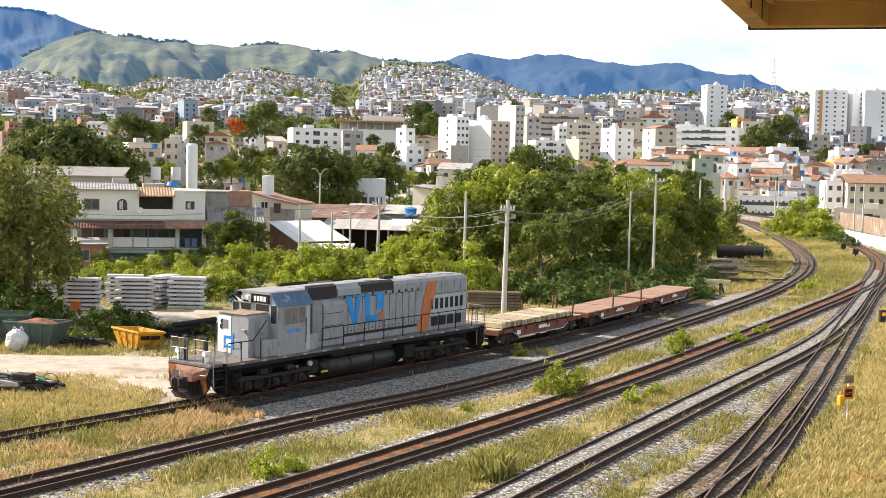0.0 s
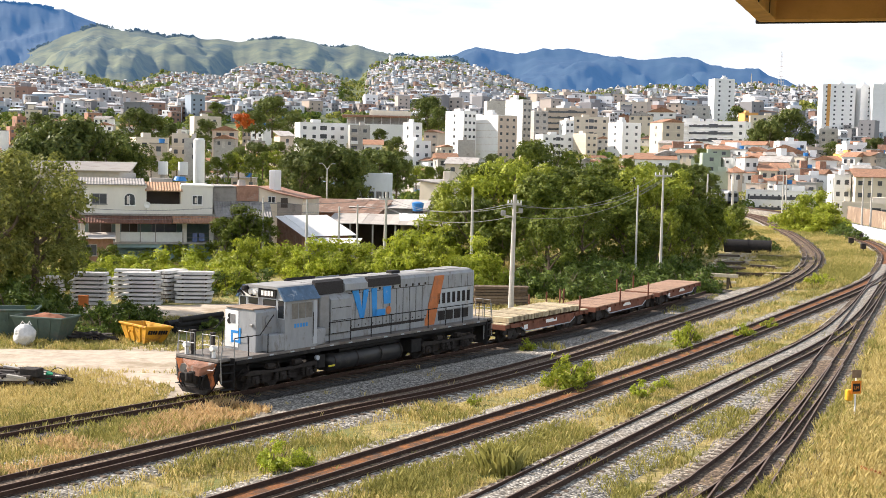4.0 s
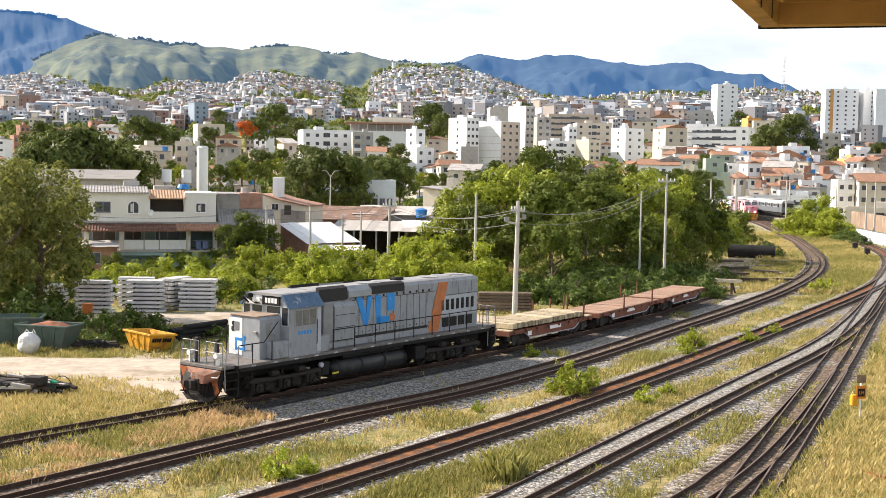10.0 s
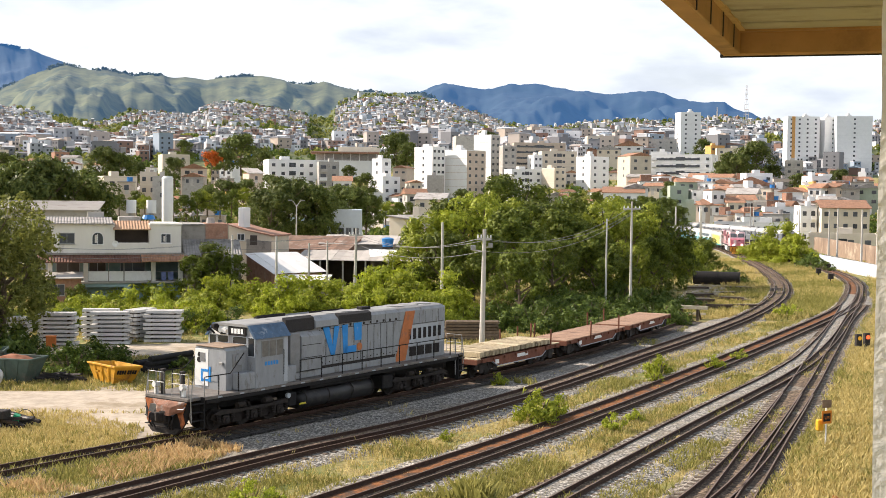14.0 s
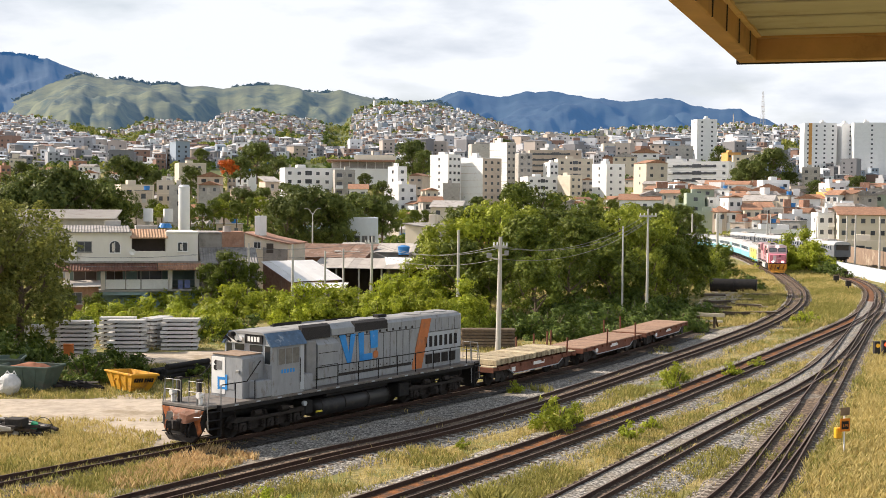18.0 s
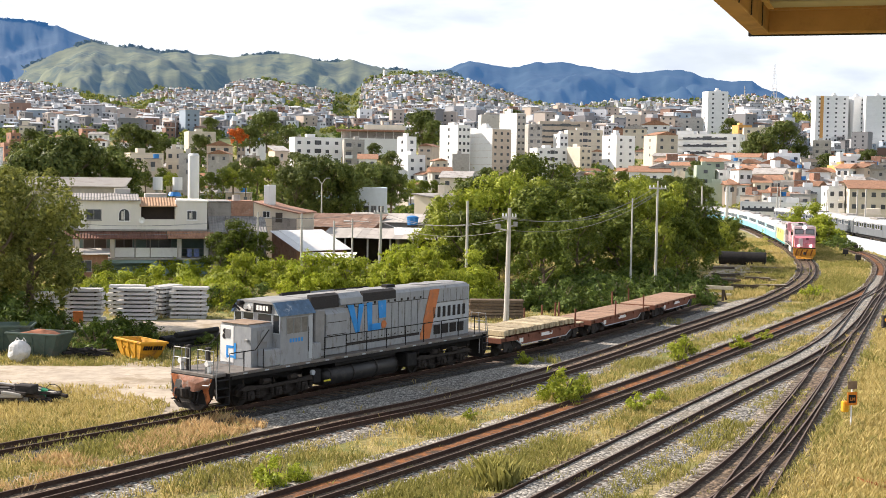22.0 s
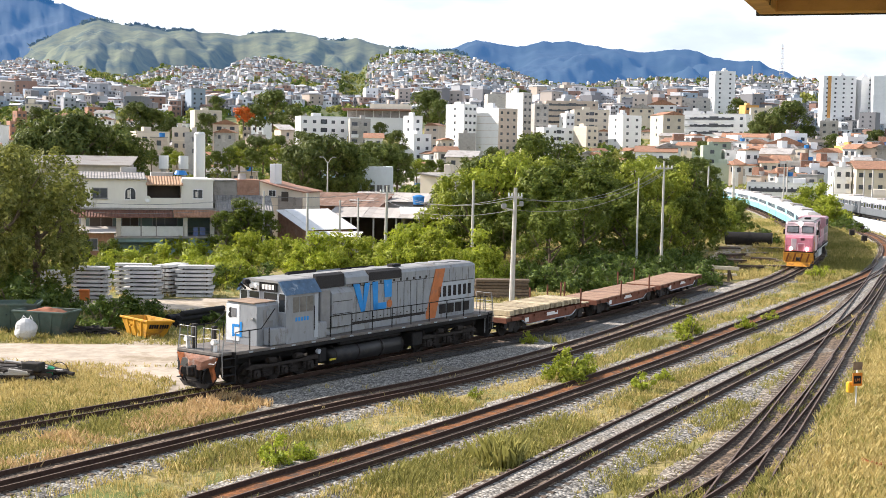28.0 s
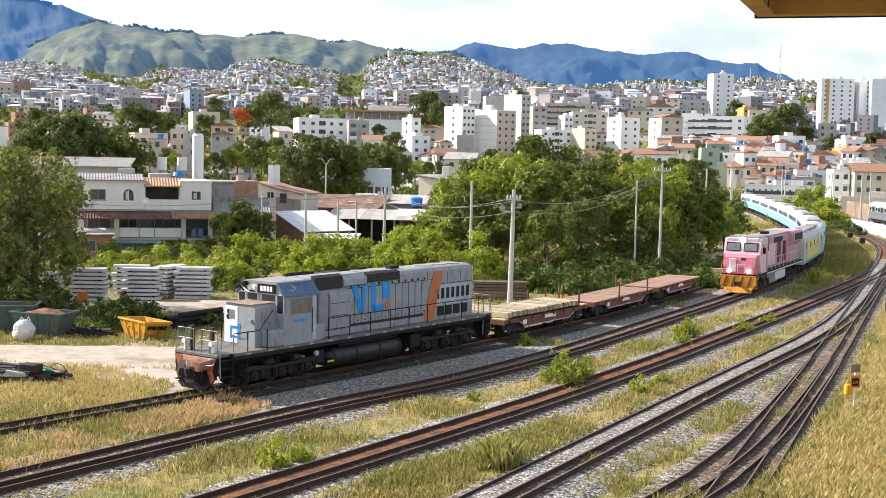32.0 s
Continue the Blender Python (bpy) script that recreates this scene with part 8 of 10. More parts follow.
def coach(kind):
    """A passenger coach of 19 m with its leading end at x = 0."""
    L, W, H = 18.6, 1.38, 3.75
    gen = kind == "power"
    lower, upper = (VAN_GREY, VAN_GREY) if gen else (COACH_BLUE, COACH_WHITE)
    name, label = ("power_van", "silver-grey power van with a broad yellow panel and ribbed roof") if gen else ("passenger_coach", "white and light blue passenger coach with a row of windows")
    root = thing(name, Matrix(), label, "railway coach", "coaches of the passenger train")
    part("lower_side", Geo().box(0.25, L - 0.25, -W, W, 0.95, 1.75 if gen else 2.05, 0.03), lower, root)
    part("upper_side", Geo().box(0.25, L - 0.25, -W + 0.004, W - 0.004, 1.75 if gen else 2.05, 3.15, 0.02), upper, root)
    prof = [(-W, 3.13), (-W * 0.96, 3.36), (-W * 0.75, 3.58), (-W * 0.35, H - 0.04), (0, H), (W * 0.35, H - 0.04), (W * 0.75, 3.58), (W * 0.96, 3.36), (W, 3.13)]
    part("roof", Geo().prism(prof, 0.2, L - 0.2, 0), VAN_ROOF if gen else COACH_ROOF, root)
    for k in range(9 if gen else 0):
        part("roof_rib", Geo().prism([(a * 1.012, b + 0.02) for a, b in prof], 1.0 + k * 2.05, 1.08 + k * 2.05, 0), VAN_ROOF, root)
    for side in (-1, 1):
        n = 5 if gen else 14
        for k in range(n):
            x = 2.2 + k * (L - 4.4) / (n - 1)
            w = part("window", Geo().box(x - 0.42, x + 0.42, side * (W - 0.02), side * (W + 0.018), 2.3, 2.95, 0.02), COACH_GLASS, root)
            part("window_frame", Geo().box(x - 0.46, x + 0.46, side * (W - 0.02), side * (W + 0.012 if gen else W + 0.008), 2.26, 2.94), upper, w)
        for x in (0.75, L - 0.75):
            part("door", Geo().box(x - 0.38, x + 0.38, side * (W - 0.02), side * (W + 0.015), 1.1, 3.0, 0.02), lower, root)
        if gen:
            part("yellow_panel", Geo().box(3.0, 15.6, side * W, side * (W + 0.008), 1.2, 3.0), COACH_YELLOW, root, "broad yellow painted panel")
            part("teal_skirt", Geo().box(0.3, L - 0.3, side * W, side * (W + 0.010), 0.98, 1.25), COACH_TEAL, root)
        part("waist_line", Geo().box(0.3, L - 0.3, side * W, side * (W + 0.008), 2.0, 2.08), COACH_TEAL if gen else WHITE_PAINT, root)
    for x0, s in ((0.2, -1), (L - 0.2, 1)):
        part("end_wall", Geo().box(x0 - 0.04, x0 + 0.04, -W + 0.05, W - 0.05, 0.95, 3.5, 0.03), COACH_WHITE if not gen else WALL_GREY, root)
        part("gangway", Geo().box(x0, x0 + s * 0.3, -0.5, 0.5, 1.1, 3.1, 0.06), BLACK, root)
    if gen:
        for k in range(4):
            part("roof_unit", Geo().box(2.0 + k * 4, 4.6 + k * 4, -0.75, 0.75, H - 0.1, H + 0.22, 0.06), SHEET, root)
    else:
        part("roof_unit", Geo().box(L - 4.2, L - 1.6, -0.8, 0.8, H - 0.12, H + 0.2, 0.08), SHEET, root)
        part("roof_vent", Geo().box(1.6, 3.0, -0.6, 0.6, H - 0.12, H + 0.14, 0.06), SHEET, root)
    part("underframe", Geo().box(0.3, L - 0.3, -1.1, 1.1, 0.75, 0.98).box(6.0, 9.5, -1.2, 1.2, 0.4, 0.8, 0.05), BLACK, root)
    for x in (2.9, L - 2.9):
        bogie(root, x, 2, r=0.42, base=1.7)
    coupler(root, 0.2, -1, 0.85)
    return root


def metro_car():
    L, W = 21.6, 1.45
    root = thing("metro_car", Matrix(), "grey electric metro car with a light window band", "metro train", "cars of the metro train")
    part("body", Geo().box(0.15, L - 0.15, -W, W, 1.0, 2.15, 0.04), METRO_GREY, root)
    part("window_band", Geo().box(0.15, L - 0.15, -W + 0.004, W - 0.004, 2.15, 3.2, 0.02), METRO_GREY, root)
    part("cornice", Geo().box(0.15, L - 0.15, -W - 0.02, W + 0.02, 3.02, 3.22, 0.02), METRO_LIGHT, root)
    part("roof", Geo().prism([(-W, 3.18), (-W * 0.85, 3.55), (-W * 0.4, 3.74), (W * 0.4, 3.74), (W * 0.85, 3.55), (W, 3.18)], 0.1, L - 0.1, 0), METRO_LIGHT, root)
    for side in (-1, 1):
        for k in range(4):
            x = 2.9 + k * 5.25
            d = part("door", Geo().box(x - 0.7, x + 0.7, side * (W - 0.02), side * (W + 0.015), 1.1, 3.05, 0.02), METRO_GREY, root)
            part("door_window", Geo().box(x - 0.5, x + 0.5, side * W, side * (W + 0.03), 2.2, 2.9, 0.02), GLASS, d)
            for dx in (1.7, 3.2):
                if x + dx < L - 1:
                    w = part("window", Geo().box(x + dx - 0.5, x + dx + 0.5, side * (W - 0.02), side * (W + 0.03), 2.28, 2.88, 0.02), GLASS, root)
                    part("window_frame", Geo().box(x + dx - 0.62, x + dx + 0.62, side * (W - 0.02), side * (W + 0.015), 2.18, 2.98, 0.02), METRO_LIGHT, w)
    part("front_window", Geo().box(0.1, 0.16, -1.1, 1.1, 2.2, 3.1, 0.02), GLASS, root)
    part("roof_unit", Geo().box(8, 13, -0.9, 0.9, 3.7, 3.98, 0.06), SHEET, root)
    part("underframe", Geo().box(0.4, L - 0.4, -1.2, 1.2, 0.6, 1.02), BLACK, root)
    for x in (3.2, L - 3.2):
        bogie(root, x, 2, r=0.42, base=2.1, gauge=1.6)
    return root


METRO_Z = 0.9
TRAIN = [(pink_locomotive(), 0.0, 21.0)]
first = coach("power")
TRAIN.append((first, 21.5, 18.6))
first = coach("plain")
TRAIN.append((first, 40.6, 18.6))
for k in range(1, 8):
    TRAIN.append((copy_thing(first, Matrix()), 40.6 + 19.0 * k, 18.6))
METRO = [(metro_car(), 0.0, 21.6)]
for k in range(1, 4):
    METRO.append((copy_thing(METRO[0][0], Matrix()), 22.1 * k, 21.6))
# stations of the trains' heads: seconds and metres
TRAIN_AT = ((0, 415), (3, 384), (6, 353), (8, 332.5), (10, 312), (12, 291.5), (14, 271), (15.5, 254), (17, 237), (19, 217.8), (21, 201), (23, 185.2), (25, 169.2), (27, 154.4), (28, 147.3), (29, 140.4), (30, 133.8), (31, 127.2), (32, 120.8))
METRO_S20 = station(LINE_METRO, 71.3, 212) + 5.0


def on_line(line, s_head, s_tail, z):
    """Pose of a car whose head and tail bear on a line; its x axis points from head to tail."""
    p, _ = along(line, s_head)
    q, _ = along(line, s_tail)
    d = (q - p) / np.hypot(*(q - p))
    return Matrix.Translation((p[0], p[1], z)) @ Matrix.Rotation(math.atan2(d[1], d[0]), 4, "Z")


def motions():
    times = [0.0] + [0.5 * k for k in range(1, 64)] + [32.0]
    for ob, back, length in TRAIN:
        rows = []
        for t in times:
            s = float(np.interp(t, [r[0] for r in TRAIN_AT], [r[1] for r in TRAIN_AT])) + back
            rows.append((t, on_line(LINE_MAIN, s + 2.5, s + length - 2.5, 0.0) @ Matrix.Translation((-2.5, 0, 0))))
        walk(ob, rows)
    for ob, back, length in METRO:
        rows = []
        for t in times:
            s = METRO_S20 + 7.4 * (t - 20.0) - back
            rows.append((t, on_line(LINE_METRO, s - 2.5, s - length + 2.5, METRO_Z) @ Matrix.Translation((-2.5, 0, 0))))
        walk(ob, rows)

# ---- the yard by the siding ----
def sheet(name, outline, z, material, label, category):
    """A patch of ground with an uneven edge and gentle swells."""
    pts = []
    n = len(outline)
    for i in range(n):
        a, b = Vector(outline[i]), Vector(outline[(i + 1) % n])
        m = max(2, int((b - a).length / 1.2))
        for k in range(m):
            p = a + (b - a) * k / m
            pts.append((p.x + 0.5 * noise.noise((p.x * 0.6, p.y * 0.6, 1)), p.y + 0.5 * noise.noise((p.x * 0.6, p.y * 0.6, 8)), z))
    g = Geo()
    g.v, g.f = pts, [tuple(range(len(pts)))]
    return tagged(part(name, g, material), label, category, kind="structure")


sheet("dirt_yard", [(-36, 60), (-21.0, 60.4), (-17.2, 59.0), (-14.4, 56.2), (-12.3, 53.4), (-11.2, 55.6), (-7, 63.5), (-4, 69), (-1, 76), (-6, 77), (-12, 74), (-14.5, 71.5), (-19, 67.6), (-26, 67), (-36, 68)], -0.255, DIRT, "pale trodden dirt yard beside the siding", "yard")
sheet("dirt_lane", [(-40, 82.5), (-24, 82.0), (-15, 81.2), (-7, 82.4), (-1, 84.4), (3.4, 86.8), (4.8, 90), (-2, 91.5), (-14, 91), (-24, 87.4), (-40, 87.2)], -0.255, DIRT, "pale dirt lane past the stacked sleepers", "lane")

sheet("dirt_by_thicket", [(23.8, 116.2), (29.2, 120.8), (37.1, 138.8), (46.7, 167.1), (54.2, 197.8), (46.8, 189.6), (36.2, 162.0), (28.7, 136.8)], -0.26, DIRT, "bare brown earth among old sleepers", "ground")

CONC_SLEEPER = Geo().prism([(-0.14, 0), (0.14, 0), (0.115, 0.19), (-0.115, 0.19)], -1.3, 1.3, 0).mesh("concrete_sleeper", mat("pale_sleeper_concrete", (0.58, 0.57, 0.55), 0.85, 0.12, 3, (0.36, 0.34, 0.32), 0.18, 0.8, 0.3, 25, rnd=0.12))


def sleeper_stack(x, y, yaw, layers, deep, label):
    root = thing("sleeper_stack", pose(x, y, -0.3, 0, 0, yaw), label, "sleeper stack", "stacks of concrete sleepers")
    for i in range(layers):
        off = random.uniform(-0.12, 0.12)
        for k in range(deep):
            part("concrete_sleeper", CONC_SLEEPER, None, root, at=pose(off + random.uniform(-0.03, 0.03), k * 0.31, i * 0.30, 0, 0, random.uniform(-0.9, 0.9)))
        for xx in (-0.85, 0.85):
            if i < layers - 1:
                part("spacer_batten", Geo().box(xx - 0.04, xx + 0.04, -0.1, deep * 0.31 - 0.2, i * 0.30 + 0.19, i * 0.30 + 0.30), SLEEPER, root)
    return root


sleeper_stack(-25.8, 88.3, 2, 8, 4, "grey concrete sleepers in a tall stack")
sleeper_stack(-23.6, 91.6, 4, 8, 3, "grey concrete sleepers stacked behind the others")
sleeper_stack(-22.2, 89.3, 5, 8, 4, "grey concrete sleepers in a tall neat stack")
sleeper_stack(-18.75, 90.8, 5, 8, 4, "grey concrete sleepers in a tall neat stack")
sleeper_stack(-20.3, 92.0, 68, 8, 4, "grey concrete sleepers stacked crosswise")
sleeper_stack(-29.0, 88.0, 0, 7, 4, "grey concrete sleepers stacked under the tree")

SKIP_YELLOW = mat("yellow_skip_paint", (0.60, 0.31, 0.025), 0.65, 0.15, 2, (0.28, 0.13, 0.04), 0.28, 1.4)
SKIP_GREEN = mat("grey_green_skip_paint", (0.085, 0.12, 0.10), 0.7, 0.2, 2, (0.15, 0.14, 0.12), 0.25, 1.2)


def skip(x, y, yaw, L, W, H, paint, label, load=None, tilt=0):
    """An open boat-shaped skip: sloping ends, ribbed sides, a rolled rim."""
    root = thing("rubbish_skip", pose(x, y, -0.28, tilt, 0, yaw), label, "skip", "skips in the yard")
    a, b, t = L / 2, L * 0.34, 0.05
    for side in (-1, 1):
        y0, y1 = side * W * 0.36, side * W / 2
        g = Geo().add([(-b, y0, 0), (b, y0, 0), (a, y1, H), (-a, y1, H), (-b, y0 - side * t, 0.0), (b, y0 - side * t, 0.0), (a, y1 - side * t, H), (-a, y1 - side * t, H)],
                      [(0, 1, 2, 3), (7, 6, 5, 4), (0, 4, 5, 1), (2, 6, 7, 3), (1, 5, 6, 2), (3, 7, 4, 0)])
        part("side_panel", g, paint, root)
        rib = Geo()
        for k in (-0.55, 0.0, 0.55):
            rib.add([(k * b - 0.05, y0, 0), (k * b + 0.05, y0, 0), (k * a + 0.05, y1, H), (k * a - 0.05, y1, H), (k * b - 0.05, y0 + side * 0.06, 0), (k * b + 0.05, y0 + side * 0.06, 0), (k * a + 0.05, y1 + side * 0.06, H), (k * a - 0.05, y1 + side * 0.06, H)],
                    [(0, 1, 2, 3), (4, 5, 6, 7), (0, 3, 7, 4), (1, 2, 6, 5), (0, 1, 5, 4), (3, 2, 6, 7)])
        part("side_ribs", rib, paint, root)
        part("rim", Geo().box(-a - 0.03, a + 0.03, y1 - 0.06, y1 + 0.06, H - 0.1, H + 0.02, 0.02), paint, root)
        part("lifting_lug", Geo().cyl((0.15 * side, y1 + side * 0.02, H * 0.6), (0.15 * side, y1 + side * 0.16, H * 0.6), 0.07, n=8), paint, root)
    for e in (-1, 1):
        g = Geo().add([(e * b, -W * 0.36, 0), (e * b, W * 0.36, 0), (e * a, W / 2, H), (e * a, -W / 2, H), (e * (b - t), -W * 0.36, 0.02), (e * (b - t), W * 0.36, 0.02), (e * (a - t), W / 2, H), (e * (a - t), -W / 2, H)],
                      [(0, 1, 2, 3), (7, 6, 5, 4), (0, 4, 5, 1), (2, 6, 7, 3), (1, 5, 6, 2), (3, 7, 4, 0)])
        part("end_panel", g, paint, root)
        part("end_rim", Geo().box(e * a - 0.05, e * a + 0.05, -W / 2, W / 2, H - 0.1, H + 0.02, 0.02), paint, root)
    part("floor_plate", Geo().box(-b, b, -W * 0.36, W * 0.36, 0, 0.05), paint, root)
    marks = Geo()
    tip = pose((a + b) / 2 + 0.1, 0, H * 0.62, 0, math.degrees(math.atan2(a - b, H)), 0)
    for k in range(8):
        marks.box(-0.015, 0.03, -0.62 + k * 0.15 + (0.06 if k > 3 else 0), -0.52 + k * 0.15 + (0.06 if k > 3 else 0), -0.08, 0.16, 0, tip)
    if paint is SKIP_YELLOW:
        part("painted_number_bars", marks, BLACK, root, "dark painted bars where a number stands")
    if load:
        g = Geo()
        n = 9
        for i in range(n):
            for j in range(n):
                u, v = i / (n - 1) * 2 - 1, j / (n - 1) * 2 - 1
                g.v.append((u * a * 0.93, v * W * 0.46, H * 0.8 + 0.42 * (1 - u * u) * (1 - v * v) + 0.12 * noise.noise((u * 3, v * 3, x))))
        g.f = [(i * n + j, i * n + j + 1, (i + 1) * n + j + 1, (i + 1) * n + j) for i in range(n - 1) for j in range(n - 1)]
        part("heaped_load", g, load, root, "heap of red-brown earth")
    return root


skip(-17.5, 71.1, -46, 3.0, 1.7, 1.02, SKIP_YELLOW, "open yellow steel skip with dark bars painted on it", None, -4)
skip(-23.2, 71.0, -14, 3.3, 1.9, 1.4, SKIP_GREEN, "dented grey-green steel skip heaped with earth", mat("red_earth", (0.28, 0.12, 0.07), 0.95, 0.3, 3))
skip(-25.8, 72.6, 10, 3.2, 2.0, 1.6, SKIP_GREEN, "grey-green steel skip under the tree")

bag = Geo()
for i in range(9):
    for j in range(14):
        f, a = i / 8, 2 * math.pi * j / 14
        r = 0.62 * math.sin(math.pi * (0.12 + 0.83 * f)) ** 0.55 * (1 + 0.16 * noise.noise((math.cos(a) * 1.5, math.sin(a) * 1.5, f * 3)))
        bag.v.append((math.cos(a) * r, math.sin(a) * r, 1.15 * f))
bag.f = [(i * 14 + j, i * 14 + (j + 1) % 14, (i + 1) * 14 + (j + 1) % 14, (i + 1) * 14 + j) for i in range(8) for j in range(14)] + [tuple(range(14))[::-1], tuple(range(112, 126))]
bag_root = thing("bulk_bag", pose(-23.7, 68.9, -0.28), "full crumpled white bulk bag on the ground", "bag")
part("sack", bag, mat("dirty_white_cloth", (0.60, 0.60, 0.59), 0.9, 0.15, 4, (0.35, 0.33, 0.30), 0.2, 2, 0.6, 9), bag_root)
part("loops", Geo().rod([(-0.25, 0, 1.1), (-0.12, 0, 1.32), (0.1, 0, 1.1)], 0.03).rod([(0.1, 0.2, 1.1), (0.2, 0.2, 1.3), (0.32, 0.2, 1.08)], 0.03), WHITE_PAINT, bag_root)

box_root = thing("orange_box", pose(-25.7, 86.8, -0.28, 0, 0, 10), "upright orange metal box beside the lane", "box")
part("body", Geo().box(-0.33, 0.33, -0.25, 0.25, 0, 0.75, 0.03), mat("dull_orange", (0.50, 0.16, 0.04), 0.7, 0.2, 3), box_root)
part("lid", Geo().box(-0.36, 0.36, -0.28, 0.28, 0.75, 0.81, 0.02), mat("dull_orange", (0.5, 0.16, 0.04)), box_root)

pile = thing("scrap_pile", pose(-19.7, 57.3, -0.28, 0, 0, -14), "pile of dark old rail fittings and beams in the grass", "scrap")
rsp = random.Random(9)
for k in range(60):
    l = rsp.uniform(1.0, 2.8)
    z = 0.1 + 0.12 * (k // 15)
    part("beam", Geo().box(-l / 2, l / 2, -0.08, 0.08, -0.07, 0.07, 0.015), (UNDER, SLEEPER, BOGIE_DUST, UNDER, CONCRETE)[k % 5], pile, at=pose(rsp.uniform(-1.7, 1.2), rsp.uniform(-1.1, 1.1), z, rsp.uniform(-8, 8), rsp.uniform(-6, 6), rsp.uniform(-22, 14)))
part("green_can", Geo().cyl((1.35, -0.3, 0.2), (1.5, -0.3, 0.62), 0.16, n=12), mat("bright_green_plastic", (0.02, 0.32, 0.14), 0.4), pile)
hp = Geo().rod([(1.7 + 0.5 * math.cos(k * 0.4), 0.1 * k / 4, 0.35 + 0.45 * math.sin(k * 0.4)) for k in range(9)], 0.02)
part("bent_hoop", hp, UNDER, pile)
part("spring_box", Geo().box(0.3, 1.2, -0.9, -0.3, 0.45, 0.85, 0.04), UNDER, pile)

# dark pipes along the lane's edge; dark bars added for shadow and timber between the skips
dp = thing("pipe_heap", pose(-15.6, 76.7, -0.28, 0, 0, 59.0), "long black pipes heaped along the lane's edge", "pipe heap")
for k in range(9):
    part("black_pipe", Geo().cyl((-2.2 + 0.2 * (k % 3), (k % 4) * 0.34 - 0.3, 0.18 + 0.3 * (k // 4)), (2.0 + 0.25 * (k % 4), (k % 4) * 0.34 - 0.3 + random.uniform(-0.1, 0.1), 0.18 + 0.3 * (k // 4)), 0.18, n=12), BLACK, dp)
ds = thing("scrap_pile", pose(-20.4, 71.3, -0.28, 0, 0, -6), "dark bars added for the shadow and timber between the skips", "scrap")
for k in range(14):
    part("scrap_bar", Geo().box(-0.9, 0.9, -0.07, 0.07, -0.05, 0.05, 0.01), UNDER, ds, at=pose(rsp.uniform(-0.8, 0.8), rsp.uniform(-0.5, 0.5), 0.12 + 0.07 * (k // 3), rsp.uniform(-15, 15), rsp.uniform(-12, 12), rsp.uniform(-50, 50)))

# timbers behind the pole
tim = thing("timber_stack", pose(3.9, 93.0, -0.28, 0, 0, 2), "weathered long timbers stacked in layers", "timber stack")
for i in range(6):
    for k in range(4):
        part("timber", Geo().box(-2.0, 2.0, -0.13, 0.13, 0, 0.2, 0.02), mat("weathered_timber", (0.19, 0.14, 0.095), 0.9, 0.3, 5, (0.09, 0.065, 0.045), 0.3, 2, rnd=0.3), tim, at=pose(random.uniform(-0.15, 0.15), k * 0.3, 0.1 + i * 0.235, 0, 0, random.uniform(-0.8, 0.8)))

# buffer stop at the siding's end
bs = thing("buffer_stop", heading(24.2, 111.0, 0, 0.45), "old timber buffer stop with a pale beam", "buffer stop")
for y in (-0.75, 0.75):
    part("post", Geo().box(-0.12, 0.12, y - 0.1, y + 0.1, -0.4, 1.15, 0.02), SLEEPER, bs)
    part("brace", Geo().cyl((0.0, y, 0.9), (1.3, y, -0.3), 0.09, n=6), SLEEPER, bs)
part("beam", Geo().box(-0.28, -0.12, -1.7, 1.7, 0.72, 1.05, 0.03), WAGON_END, bs, "pale weathered beam")
part("rear_beam", Geo().box(1.2, 1.4, -1.2, 1.5, 0.1, 0.3, 0.02), WAGON_END, bs)

# black pipe and loose sleepers by the thicket
pp = thing("steel_pipe", pose(38.0, 158.5, 0, 0, 0, -18), "large black steel pipe lying on the ground", "pipe")
pg = Geo()
for r, inner in ((0.85, False), (0.78, True)):
    k = len(pg.v)
    for x in (-2.9, 2.9):
        pg.v += [(x, r * math.cos(2 * math.pi * i / 28), 0.56 + r * math.sin(2 * math.pi * i / 28)) for i in range(28)]
    pg.f += [(k + i, k + (i + 1) % 28, k + 28 + (i + 1) % 28, k + 28 + i) for i in range(28)]
for e in (0, 28):
    pg.f += [(e + i, e + (i + 1) % 28, 56 + e + (i + 1) % 28, 56 + e + i) for i in range(28)]
part("shell", pg, BLACK, pp)
for x in (-2.85, 0, 2.85):
    part("flange", Geo().cyl((x - 0.06, 0, 0.56), (x + 0.06, 0, 0.56), 0.9, n=28), BLACK, pp)
rsw = random.Random(3)
for cx, cy, n, lab in ((33.5, 149.0, 8, "grey weathered planks stacked beside the pipe"), (31.0, 136.0, 12, "old dark sleepers stacked on bare earth"), (35.2, 141.5, 7, "old dark sleepers lying in the grass"), (28.8, 128.5, 12, "old dark sleepers in low rows"), (32.6, 124.5, 7, "old dark sleepers lying loose"), (29.6, 122.0, 9, "old dark sleepers lying loose on earth"), (33.4, 131.5, 10, "broken dark sleepers heaped by the curve"), (38.6, 150.0, 8, "old dark sleepers dumped near the pipe")):
    o = thing("old_sleepers", pose(cx, cy, -0.28, 0, 0, rsw.uniform(-20, 10)), lab, "sleeper pile", "piles of old sleepers")
    for k in range(n):
        part("old_sleeper", Geo().box(-1.3, 1.3, -0.12, 0.12, 0, 0.18, 0.02), SLEEPER if k % 3 else WAGON_END, o, at=pose(rsw.uniform(-0.5, 0.5), (k % 4) * 0.42 - 0.6, 0.0 + 0.2 * (k // 4), 0, 0, rsw.uniform(-12, 12)))

# ---- poles and cables ----
POLE = mat("pale_concrete_pole", (0.50, 0.48, 0.44), 0.85, 0.12, 2, (0.30, 0.28, 0.25), 0.2, 1)


